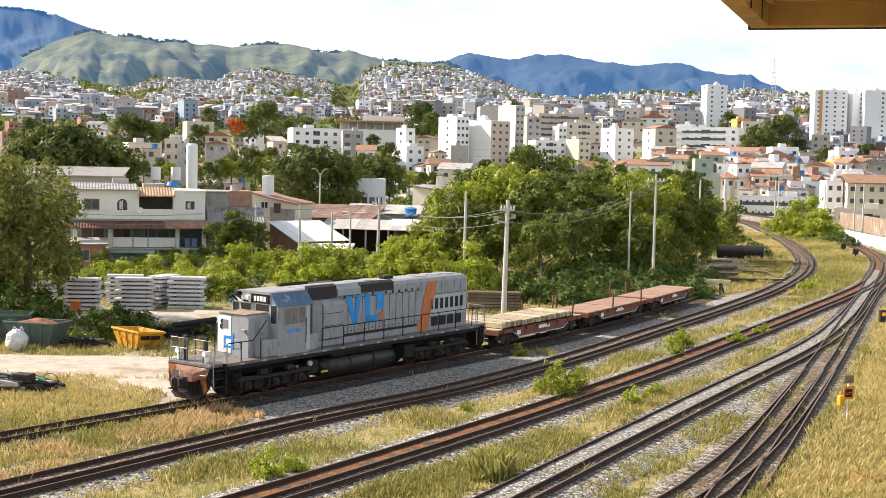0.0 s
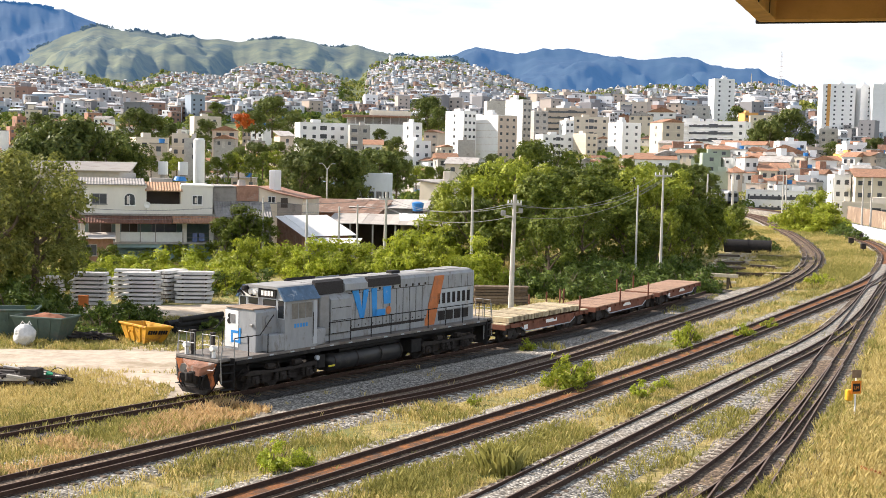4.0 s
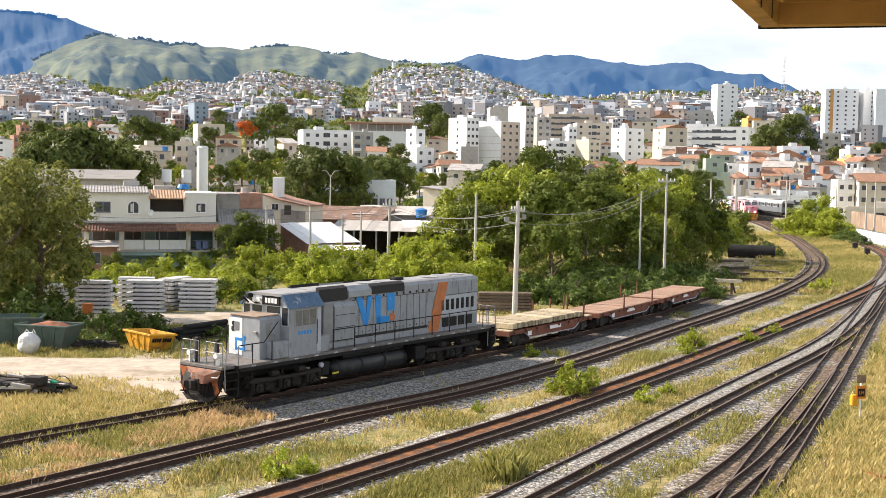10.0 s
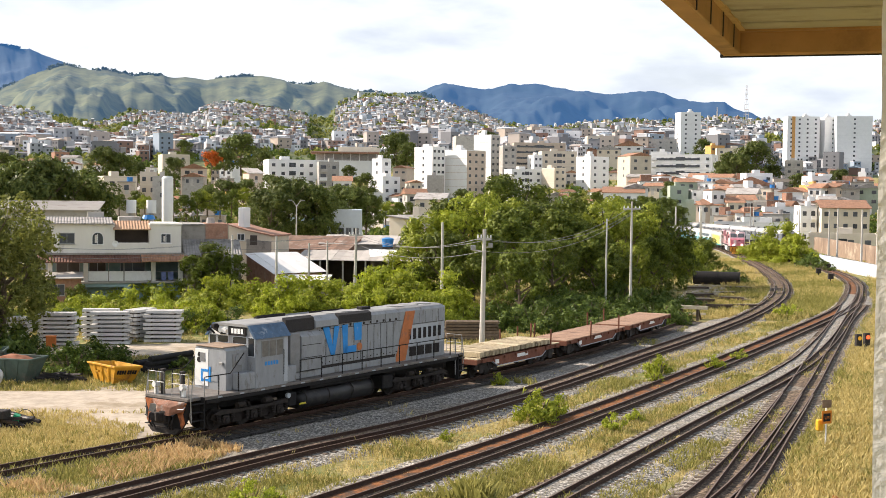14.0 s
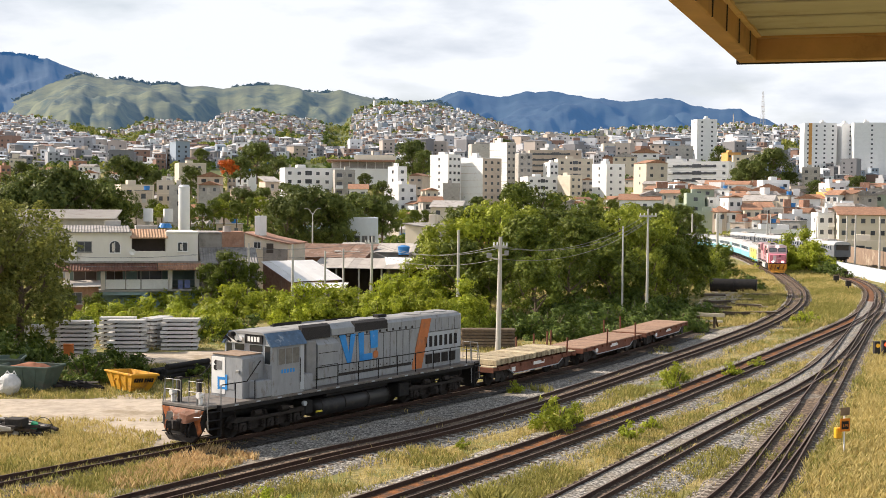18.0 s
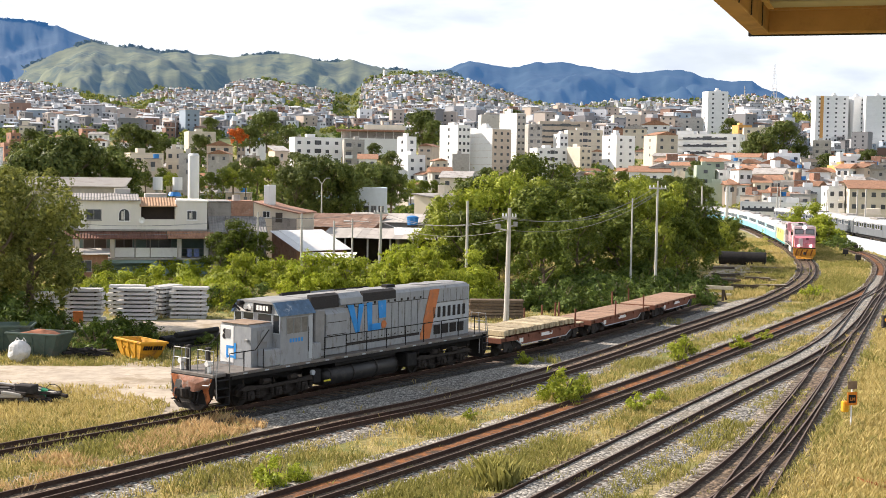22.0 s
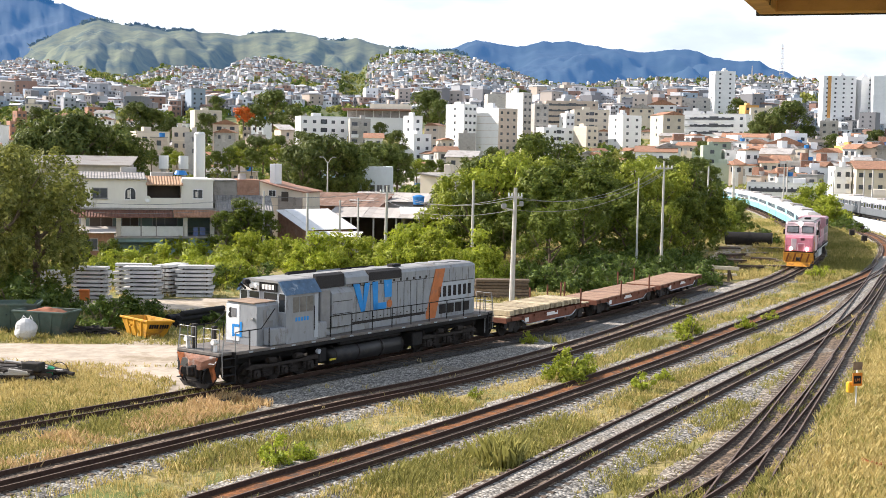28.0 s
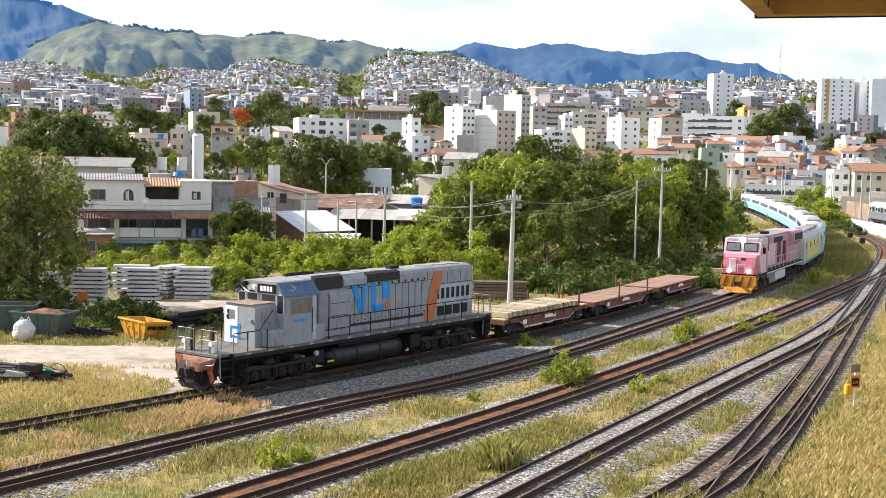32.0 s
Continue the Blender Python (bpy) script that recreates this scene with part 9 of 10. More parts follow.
def pole(x, y, top, r=0.14, arm=0.0, label="tall pale concrete utility pole", lean=0.0, gear=False, base=-0.6):
    root = thing("utility_pole", Matrix.Translation((x, y, base)) @ Matrix.Rotation(lean, 4, "Y"), label, "utility pole", "poles")
    h = top - base
    part("shaft", Geo().cyl((0, 0, 0), (0, 0, h), r * 1.25, r * 0.75, n=10), POLE, root)
    if arm:
        part("crossarm", Geo().box(-arm, arm, -0.07, 0.07, h - 0.75, h - 0.6), POLE, root)
        for k in (-0.9, -0.45, 0.45, 0.9):
            part("insulator", Geo().cyl((k * arm, 0, h - 0.6), (k * arm, 0, h - 0.38), 0.06, 0.04, n=8), WHITE_PAINT, root)
    if gear:
        part("bracket_arm", Geo().rod([(0, 0, h - 1.6), (-0.9, 0, h - 1.45)], 0.05).rod([(0, 0, h - 1.3), (0.55, 0, h - 1.2)], 0.05), POLE, root)
        part("fuse_gear", Geo().box(-0.95, -0.6, -0.12, 0.12, h - 1.5, h - 1.15, 0.03).box(0.3, 0.6, -0.12, 0.12, h - 1.3, h - 0.95, 0.03), STEEL, root)
    return root


pole(4.4, 87.8, 8.25, 0.17, 0.5, "tall pale concrete pole with brackets beside the siding", 0.012, True)
pole(-6.4, 121, 7.4, 0.15, 0.7, "concrete utility pole in the hedge with a crossarm", 0.015)
pole(-18.9, 125, 6.5, 0.13)
pole(-14.6, 126, 6.4, 0.13)
pole(-11.4, 127, 5.7, 0.11)
pole(-9.6, 128, 5.9, 0.11)
pole(-34.5, 112, 6.2, 0.13)
pole(1.9, 109.0, 8.3, 0.13)
pole(17.2, 114.7, 8.7, 0.09)
pole(19.6, 115.3, 10.3, 0.12, 0.8, "tall concrete pole with a crossarm above the thicket")
pole(36.6, 178, 9.6, 0.14)
for k, (px, py, tp) in enumerate(((63.2, 280, 9.0), (64.8, 286, 9.2), (74.0, 278, 9.4), (76.6, 285, 9.2), (80.6, 300, 9.0), (74.0, 224, 9.2), (73.2, 217, 9.4), (70.0, 196, 9.4), (66.6, 180, 9.4), (80.2, 262, 9.0))):
    pole(px, py, tp, 0.16, 0, "rusty catenary mast beside the metro line")
lamp_post = thing("street_lamp", pose(-17.2, 172, -0.3), "tall double-armed street lamp behind the workshops", "street lamp")
part("shaft", Geo().cyl((0, 0, 0), (0, 0, 9.6), 0.14, 0.07, n=10), POLE, lamp_post)
for s in (-1, 1):
    part("arm", Geo().rod([(0, 0, 9.3), (s * 0.4, 0, 10.0), (s * 0.7, 0, 10.2)], 0.05), POLE, lamp_post)
    part("lamp_head", Geo().box(s * 0.6, s * 1.15, -0.12, 0.12, 10.14, 10.28, 0.03), STEEL, lamp_post)

CABLE = mat("grey_cable", (0.22, 0.22, 0.22), 0.7, 0.1, 3)


def cable(a, b, sag, n=10, r=0.019, name="cable"):
    pts = [Vector(a).lerp(Vector(b), k / n) - Vector((0, 0, 4 * sag * (k / n) * (1 - k / n))) for k in range(n + 1)]
    return tagged(part(name, Geo().rod(pts, r, 4), CABLE), "thin grey overhead cable slung between poles", "cable", "overhead cables")


for dz, dx in ((7.55, -0.4), (7.55, 0.4), (6.7, 0.0)):
    cable((4.4 + dx, 87.8, dz), (-6.4 + dx, 121, dz - 0.75), 0.9)
    cable((4.4 + dx, 87.8, dz), (19.6 + dx, 115.3, 9.6 + (dz - 7.55) * 0.5), 1.3)
    cable((-6.4 + dx, 121, dz - 0.75), (-18.9 + dx, 125, dz - 1.6), 0.3)
    cable((-18.9 + dx, 125, dz - 1.6), (-34.5 + dx, 112, dz - 1.9), 0.5)

# ---- signs and signals on the grass ----
sg = thing("trackside_sign", pose(17.8, 53.7, -0.3, 0, 0, 18), "small black and orange trackside sign on a white post", "sign")
part("post", Geo().cyl((0, 0, -0.3), (0, 0, 1.75), 0.035, n=8), WHITE_PAINT, sg)
pl = part("plate", Geo().box(-0.25, 0.25, -0.06, -0.03, 1.05, 1.62, 0.01), mat("orange_sign", (0.62, 0.20, 0.015), 0.6, 0.1, 3), sg)
part("black_field", Geo().box(-0.18, 0.18, -0.066, -0.058, 1.15, 1.5), BLACK, pl)
txt = bpy.data.curves.new("sign_letters", "FONT")
txt.body, txt.size, txt.extrude, txt.align_x = "LM", 0.2, 0.004, "CENTER"
txt.materials.append(mat("orange_sign", (0.62, 0.2, 0.015)))
tx = new("letters", txt)
tx.parent, tx.matrix_basis = pl, pose(0, -0.07, 1.25, 90)
part("lamp_box", Geo().box(-0.34, -0.05, 0.05, 0.3, 0.72, 1.2, 0.04), mat("yellow_lamp_box", (0.68, 0.36, 0.02), 0.6, 0.15, 3), sg)
part("top_plate", Geo().box(-0.24, 0.24, -0.05, -0.03, 1.75, 2.1, 0.01), mat("brown_back_plate", (0.22, 0.15, 0.10), 0.8, 0.25, 4), sg)
for px, py, lit, lab in ((32.9, 90.6, (1.0, 0.10, 0.03, 1.6), "dwarf signal showing red on the grass slope"), (32.0, 89.8, (0.8, 0.42, 0.04, 0.2), "dwarf signal showing yellow on the grass slope")):
    o = thing("dwarf_signal", pose(px, py, -0.3, 0, 0, 18), lab, "signal", "dwarf signals")
    part("case", Geo().box(-0.24, 0.24, -0.14, 0.14, 0.25, 1.15, 0.03), UNDER, o)
    part("foot", Geo().box(-0.12, 0.12, -0.1, 0.1, -0.2, 0.3, 0.02), UNDER, o)
    part("lens", Geo().cyl((0, -0.14, 0.85), (0, -0.2, 0.85), 0.15, n=14), mat("lens_" + ("red" if lit[1] < 0.3 else "yellow"), lit[:3], 0.3, 0, 1, glow=lit), o)
for px, py in ((63.4, 191.9), (54.8, 164.8), (57.4, 178.0)):
    o = thing("relay_cabinet", pose(px, py, -0.3), "small dark relay box on a post in the grass", "relay box", "relay boxes")
    part("cabinet", Geo().box(-0.35, 0.35, -0.2, 0.2, 0.5, 1.2, 0.03), UNDER, o)
    part("leg", Geo().box(-0.06, 0.06, -0.06, 0.06, -0.3, 0.5), UNDER, o)

# ---- white wall along the metro line, and the bank behind it ----
wall_line = smooth_line([(70.2, 236), (68.6, 219), (66.9, 201), (65.4, 183), (64.2, 167), (63.0, 147)], 0.5)


def run_wall(name, line, off, z0, z1, thick, material, label):
    g = Geo()
    ss = np.arange(0, len(line) * 0.5 - 1.5, 2.0)
    for s in ss:
        p, d = along(line, s)
        for o in (off, off + thick):
            for z in (z0, z1):
                g.v.append((p[0] - d[1] * o, p[1] + d[0] * o, z))
    for k in range(len(ss) - 1):
        a, b = 4 * k, 4 * k + 4
        g.f += [(a, b, b + 1, a + 1), (a + 2, a + 3, b + 3, b + 2), (a + 1, b + 1, b + 3, a + 3), (a, a + 2, b + 2, b)]
    g.f += [(0, 1, 3, 2), (len(g.v) - 4, len(g.v) - 2, len(g.v) - 1, len(g.v) - 3)]
    return tagged(part(name, g, material), label, "wall", kind="structure")


run_wall("wall_white", wall_line, 0.0, -0.6, 1.6, 0.25, mat("whitewashed_wall", (0.50, 0.54, 0.59), 0.85, 0.14, 1, (0.30, 0.36, 0.44), 0.28, 0.4), "whitewashed wall with faint blue stains along the railway")
run_wall("metro_bank", LINE_METRO, -2.4, -0.6, METRO_Z - 0.2, 4.8, BALLAST, "low ballast bank carrying the metro line")
for off in (-0.8, 0.8):
    f, h = rail_piece(LINE_METRO, off, 150, 440, METRO_Z)
    tagged(part("metro_rail", f, RAIL), "rail of the metro line", "rail", kind="structure")
run_wall("wall_brown", smooth_line([(86, 270), (82.5, 240), (79.0, 214), (76.5, 190), (74.5, 166)]), 0.0, -0.6, 2.9, 0.3, mat("brown_stained_wall", (0.26, 0.19, 0.14), 0.9, 0.2, 0.6, (0.42, 0.36, 0.28), 0.25, 0.3), "brown stained wall behind the metro line")

rh = thing("rusty_heap", pose(15.3, 43.2, -0.3, 0, 0, 15), "small heap of rusty fastenings lying in the grass", "scrap")
for k in range(9):
    part("rusty_piece", Geo().box(-0.25, 0.25, -0.06, 0.06, -0.05, 0.05, 0.01), RUST, rh, at=pose(random.uniform(-0.5, 0.5), random.uniform(-0.35, 0.35), 0.1 + 0.05 * (k // 3), random.uniform(-15, 15), random.uniform(-15, 15), random.uniform(0, 180)))

# ---- the row of houses behind the yard ----
PLASTER_HOUSE = mat("cream_white_render", (0.74, 0.71, 0.65), 0.85, 0.06, 1.2, (0.42, 0.37, 0.31), 0.16, 0.5, streak=0.3)
PLASTER_TEAL = mat("pale_teal_render", (0.34, 0.47, 0.47), 0.85, 0.1, 1.2, (0.25, 0.32, 0.31), 0.2, 0.6)
# near-black colour carries the shade inside rooms, recesses and openings
DARK_ROOM = mat("shaded_interior", (0.085, 0.07, 0.06), 0.9, 0.2, 1)
CURTAIN = mat("pale_curtain", (0.62, 0.58, 0.52), 0.9, 0.1, 5)


def tile_roof(parent, x0, x1, y0, y1, z0, z1, name="tile_roof", material=None):
    """A sloping roof of ribbed tiles, from the eave (y0, z0) up to (y1, z1)."""
    g = Geo()
    n = 2 * max(3, int((x1 - x0) / 0.28))
    for y, z in ((y0, z0), (y1, z1)):
        for k in range(n + 1):
            g.v.append((x0 + (x1 - x0) * k / n, y, z + (0.07 if k % 2 else 0)))
        g.v += [(x1, y, z - 0.08), (x0, y, z - 0.08)]
    m = n + 3
    g.f += [(k, (k + 1) % m, m + (k + 1) % m, m + k) for k in range(m)] + [tuple(range(m))[::-1], tuple(range(m, 2 * m))]
    return part(name, g, material or TILE, parent)


def opening(parent, x, z, w, h, y, arched=False, curtain=True, frame=WHITE_PAINT, name="window"):
    g = Geo()
    if arched:
        out = [(x - w / 2, z), (x + w / 2, z), (x + w / 2, z + h * 0.6)] + [(x + w / 2 * math.cos(a), z + h * 0.6 + h * 0.4 * math.sin(a)) for a in [math.pi * k / 8 for k in range(1, 8)]] + [(x - w / 2, z + h * 0.6)]
        big = [(x + (px - x) * 1.14, z + (pz - z) * 1.1 - 0.06) for px, pz in out]
        g.prism(big, y - 0.05, y + 0.02, 1)
        o = part(name, g, frame, parent)
        part("pane", Geo().prism(out, y - 0.06, y - 0.03, 1), PANE, o)
    else:
        g.box(x - w / 2 - 0.07, x + w / 2 + 0.07, y - 0.05, y + 0.02, z - 0.07, z + h + 0.07, 0.01)
        o = part(name, g, frame, parent)
        part("pane", Geo().box(x - w / 2, x + w / 2, y - 0.062, y - 0.03, z, z + h), DARK_ROOM if name == "dark_doorway" else PANE, o)
    part("mullion", Geo().box(x - 0.03, x + 0.03, y - 0.075, y - 0.055, z, z + h * (0.9 if arched else 1)), frame, o)
    if curtain:
        part("curtain", Geo().box(x - w * 0.28, x - w * 0.06, y - 0.07, y - 0.058, z + 0.1, z + h * 0.8), CURTAIN, o)
    part("sill", Geo().box(x - w / 2 - 0.12, x + w / 2 + 0.12, y - 0.12, y, z - 0.13, z - 0.06, 0.01), frame, o)
    return o


def white_house():
    root = thing("house", pose(-30.5, 125.6, 0, 0, 0, 16), "cream-white two-storey house with a tiled awning and open veranda", "house", "houses behind the yard")
    # upper storey
    part("upper_wall", Geo().box(-6.6, -0.3, 0, 9, 4.55, 7.55).box(3.1, 6.3, 0, 9, 4.55, 7.35), PLASTER_HOUSE, root)
    part("balcony_parapet", Geo().box(-0.3, 3.1, -0.25, -0.08, 4.55, 5.6, 0.02), PLASTER_HOUSE, root)
    part("balcony_back_wall", Geo().box(-0.3, 3.1, 2.0, 2.2, 4.55, 7.4), DARK_ROOM, root)
    part("balcony_floor", Geo().box(-0.3, 3.1, -0.25, 2.2, 4.42, 4.55), PLASTER_HOUSE, root)
    tile_roof(root, -0.45, 3.25, -0.5, 2.0, 6.95, 7.75, "balcony_roof", mat("pale_tiles", (0.42, 0.27, 0.17), 0.9, 0.25, 2))
    tile_roof(root, -7.4, -0.4, -0.35, 5.0, 7.5, 8.05, "sheet_roof", mat("sooty_roof_sheet", (0.30, 0.285, 0.27), 0.9, 0.2, 1.5, (0.13, 0.12, 0.11), 0.35, 0.6))
    part("parapet", Geo().box(3.1, 6.4, -0.06, 9.0, 7.35, 7.55, 0.03), PLASTER_HOUSE, root)
    part("floor_edge", Geo().box(-6.8, 6.7, -0.28, 0, 4.38, 4.58, 0.02), mat("sooty_render", (0.30, 0.28, 0.25), 0.9, 0.25, 1.5), root)
    opening(root, -4.9, 5.55, 1.35, 0.95, 0, False, False, STEEL)
    opening(root, -1.95, 5.45, 1.0, 1.15, 0, True)
    opening(root, 4.75, 5.6, 0.9, 0.85, 0)
    dish = Geo()
    for k in range(12):
        a = 2 * math.pi * k / 12
        dish.v.append((-0.25 + 0.32 * math.cos(a), -0.5, 5.5 + 0.32 * math.sin(a)))
    dish.v += [(-0.25, -0.38, 5.5)]
    dish.f = [(k, (k + 1) % 12, 12) for k in range(12)]
    part("satellite_dish", dish, WHITE_PAINT, root)
    # awning over the veranda
    # left awning gets darker tiles, its shade put into the colour
    tile_roof(root, -8.0, 2.2, -1.7, 0.0, 3.72, 4.40, "awning", mat("shaded_awning_tiles", (0.17, 0.085, 0.06), 0.9, 0.3, 2, (0.09, 0.05, 0.04), 0.3, 0.8))
    tile_roof(root, 2.25, 6.9, -1.75, 0.0, 3.78, 4.46, "awning")
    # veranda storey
    # teal darkened here: shade under the awning put into the wall colour
    part("lower_wall", Geo().box(-6.6, 6.3, 2.7, 9, 1.7, 4.4), mat("shaded_teal_render", (0.16, 0.22, 0.21), 0.9, 0.15, 1.2), root)
    for x in (-6.5, -3.1, 3.5, 6.2):
        part("veranda_pier", Geo().box(x - 0.22, x + 0.22, -0.2, 0.25, 1.7, 3.9, 0.02), PLASTER_HOUSE, root)
    for xa, xb in ((-2.85, -0.95), (-0.85, 0.55), (0.65, 3.25)):
        part("veranda_parapet", Geo().box(xa, xb, -0.2, -0.02, 1.75, 2.72, 0.02), WHITE_PAINT, root)
    part("veranda_railing", Geo().rod([(3.7, -0.1, 2.65), (6.0, -0.1, 2.65)], 0.03).rod([(3.7, -0.1, 2.2), (6.0, -0.1, 2.2)], 0.02), STEEL, root)
    for x in (-0.9, 0.6):
        part("parapet_post", Geo().box(x - 0.05, x + 0.05, -0.24, -0.2, 1.7, 3.8), SHEET, root)
    opening(root, -1.9, 2.6, 1.6, 1.2, 2.7, False, False, STEEL, "dark_doorway")
    opening(root, 1.6, 2.4, 2.4, 1.1, 2.7, False, False, STEEL)
    opening(root, -4.8, 1.8, 2.2, 1.9, 2.7, False, False, STEEL, "dark_doorway")
    part("veranda_floor", Geo().box(-6.8, 6.5, -0.3, 2.7, 1.5, 1.7, 0.02), CONCRETE, root)
    part("hanging_washing", Geo().box(4.3, 4.75, -0.06, -0.02, 1.75, 2.64).box(4.95, 5.5, -0.06, -0.02, 1.8, 2.64), mat("blue_cloth", (0.20, 0.25, 0.48), 0.9, 0.25, 3), root)
    # basement
    part("basement_wall", Geo().box(-6.6, 6.3, 1.6, 9, -1.2, 1.5), PLASTER_TEAL, root)
    part("basement_apron", Geo().box(-4.2, 6.3, -0.1, 0.08, -1.2, 0.35).box(-4.2, 1.2, -0.1, 0.08, 1.15, 1.5), PLASTER_TEAL, root)
    part("basement_arch", Geo().prism([(-1.4, -1.0), (0.2, -1.0), (0.2, -0.1), (-0.2, 0.16), (-1.0, 0.16), (-1.4, -0.1)], -0.14, -0.1, 1), DARK_ROOM, root)
    for x in (-4.2, 0.95, 4.2):
        part("basement_pier", Geo().box(x - 0.28, x + 0.28, -0.16, 0.12, -1.2, 1.5), PLASTER_TEAL, root)
    part("blue_tank_lid", Geo().cyl((3.2, 3.0, 7.9), (3.2, 3.0, 8.35), 0.75, 0.5, n=14), TANK_BLUE, root)
    part("roof_clutter", Geo().box(0.2, 2.4, 2.5, 5, 7.4, 8.15).box(-2.8, -1.2, 5, 6.5, 8.0, 8.6), WALL_GREY, root)
    return root


white_house()

# long grey and brick flank joined to the house
nb = thing("outbuilding", pose(-20.6, 131.5, 0, 0, 0, 14), "grey sooty outbuilding with a brick upper wall", "outbuilding", "houses behind the yard")
part("wall", Geo().box(-4.5, 0.3, 0, 8, -1, 7.3), mat("sooty_grey_render", (0.36, 0.33, 0.295), 0.9, 0.25, 0.8, (0.13, 0.115, 0.105), 0.38, 0.4), nb)
part("brick_upper_wall", Geo().box(-2.1, 0.2, -0.15, 5, 5.9, 7.5), WALL_BRICK, nb)
part("flat_roof", Geo().box(-4.6, -2.12, -0.2, 8, 7.3, 7.45, 0.03), SHEET, nb)
tile_roof(nb, -4.5, 1.4, -3.6, -0.1, 4.3, 5.8, "lean_to_roof", mat("sooty_roof_sheet", (0.30, 0.285, 0.27)))
part("lean_to_wall", Geo().box(-4.4, 1.3, -3.4, -3.2, -1, 4.2), mat("sooty_grey_render", (0.36, 0.33, 0.295)), nb)
part("small_tank", Geo().cyl((-1.5, 1, 7.5), (-1.5, 1, 8.1), 0.45, 0.4, n=12), SHEET, nb)

# cream house with a small window
ch = thing("house", pose(-19.3, 141, 0, 0, 0, -12), "cream rendered house with a stepped wall beside the workshop", "house", "houses behind the yard")
part("wall", Geo().prism([(-2.6, -1), (2.6, -1), (2.6, 5.9), (-0.5, 6.5), (-2.6, 7.1)], 0, 6, 1), WALL_CREAM, ch)
part("roof_slab", Geo().prism([(-2.8, 7.14), (-0.5, 6.52), (2.9, 5.9), (2.9, 6.05), (-0.5, 6.67), (-2.8, 7.28)], -0.25, 6.2, 1), WALL_BRICK, ch)
part("tall_fin_wall", Geo().box(-1.8, -1.15, 1.0, 3.2, 6.6, 9.1, 0.03), WALL_WHITE, ch)
opening(ch, -1.1, 5.45, 0.75, 0.65, 0, False, False)
part("grey_flank", Geo().prism([(-0.4, 3.6), (2.5, 3.6), (2.5, 5.3), (-0.4, 5.55)], -0.14, -0.02, 1), mat("sooty_grey_render", (0.36, 0.33, 0.295)), ch)
part("dark_door", Geo().box(0.05, 0.85, -0.18, -0.1, 4.9, 6.0), DARK_ROOM, ch)


def workshop(x, y, yaw, w, d, z_front, z_back, roof, wall, label, open_front=False, posts=0):
    root = thing("workshop", pose(x, y, 0, 0, 0, yaw), label, "workshop", "workshops behind the hedge")
    part("back_wall", Geo().box(-w / 2, w / 2, d - 0.2, d, -1, z_back - 0.1), wall, root)
    for s in (-1, 1):
        part("side_wall", Geo().prism([(0 if not open_front else d * 0.5, -1), (d, -1), (d, z_back - 0.1), (0 if not open_front else d * 0.5, (z_front if not open_front else (z_front + z_back) / 2) - 0.1)], s * w / 2 - 0.1, s * w / 2 + 0.1, 0), wall, root)
    if not open_front:
        part("front_wall", Geo().box(-w / 2, w / 2, 0, 0.2, -1, z_front - 0.1), wall, root)
        opening(root, -w * 0.2, 0.6, 1.2, 1.0, 0, False, False, SHEET)
        part("gable_brick", Geo().prism([(0.0, -0.9), (d, -0.9), (d, z_back - 0.2), (0.0, z_front - 0.2)], -w / 2 - 0.14, -w / 2 - 0.1, 0), WALL_BRICK, root)
    n = max(3, int(w / 0.9))
    for k in range(n):
        xa, xb = -w / 2 - 0.3 + (w + 0.6) * k / n, -w / 2 - 0.3 + (w + 0.6) * (k + 1) / n
        dz = random.uniform(-0.03, 0.03)
        g = Geo().add([(xa, -0.6, z_front - 0.1 + dz), (xb, -0.6, z_front - 0.1 + dz), (xb, d + 0.2, z_back + dz), (xa, d + 0.2, z_back + dz), (xa, -0.6, z_front - 0.05 + dz), (xb, -0.6, z_front - 0.05 + dz), (xb, d + 0.2, z_back + 0.05 + dz), (xa, d + 0.2, z_back + 0.05 + dz)],
                      [(3, 2, 1, 0), (4, 5, 6, 7), (0, 1, 5, 4), (2, 3, 7, 6), (1, 2, 6, 5), (3, 0, 4, 7)])
        part("roof_sheet", g, roof, root)
    for k in range(posts):
        xx = -w / 2 + w * k / max(1, posts - 1)
        part("post", Geo().box(xx - 0.09, xx + 0.09, -0.3, -0.12, -1, z_front - 0.1), POLE, root)
    return root


WHITE_SHEET = mat("white_painted_sheet", (0.80, 0.79, 0.77), 0.7, 0.06, 1.0, (0.50, 0.46, 0.41), 0.12, 0.5, rnd=0.08)
GREY_SHEET = mat("weathered_grey_sheet", (0.42, 0.39, 0.355), 0.85, 0.15, 1.0, (0.24, 0.20, 0.17), 0.3, 0.5, rnd=0.15)
RUSTY_SHEET = mat("rust_brown_sheet", (0.20, 0.125, 0.09), 0.9, 0.3, 1.2, (0.33, 0.29, 0.25), 0.3, 0.7, rnd=0.2)
workshop(-13.03, 132.0, 40, 6.2, 4.95, 2.45, 4.25, WHITE_SHEET, WALL_BRICK, "brick shed with a sloping white sheet roof")
workshop(-34.7, 121.5, 16, 3.0, 2.2, 2.3, 2.65, GREY_SHEET, WALL_BRICK, "small brick shed with a pale roof before the house")
workshop(-12.0, 128.6, -4, 4.6, 2.0, 1.9, 2.2, WHITE_SHEET, CONCRETE, "small front shed with a pale sheet roof", True, 3)
workshop(-7.3, 137.0, -2, 12.5, 8.0, 3.55, 4.2, GREY_SHEET, DARK_ROOM, "open-fronted dark workshop under grey roof sheets", True, 6)
workshop(-2.0, 138.0, 4, 6.5, 7.0, 3.5, 4.3, WHITE_SHEET, WALL_GREY, "open shed with a white sheet roof", True, 4)
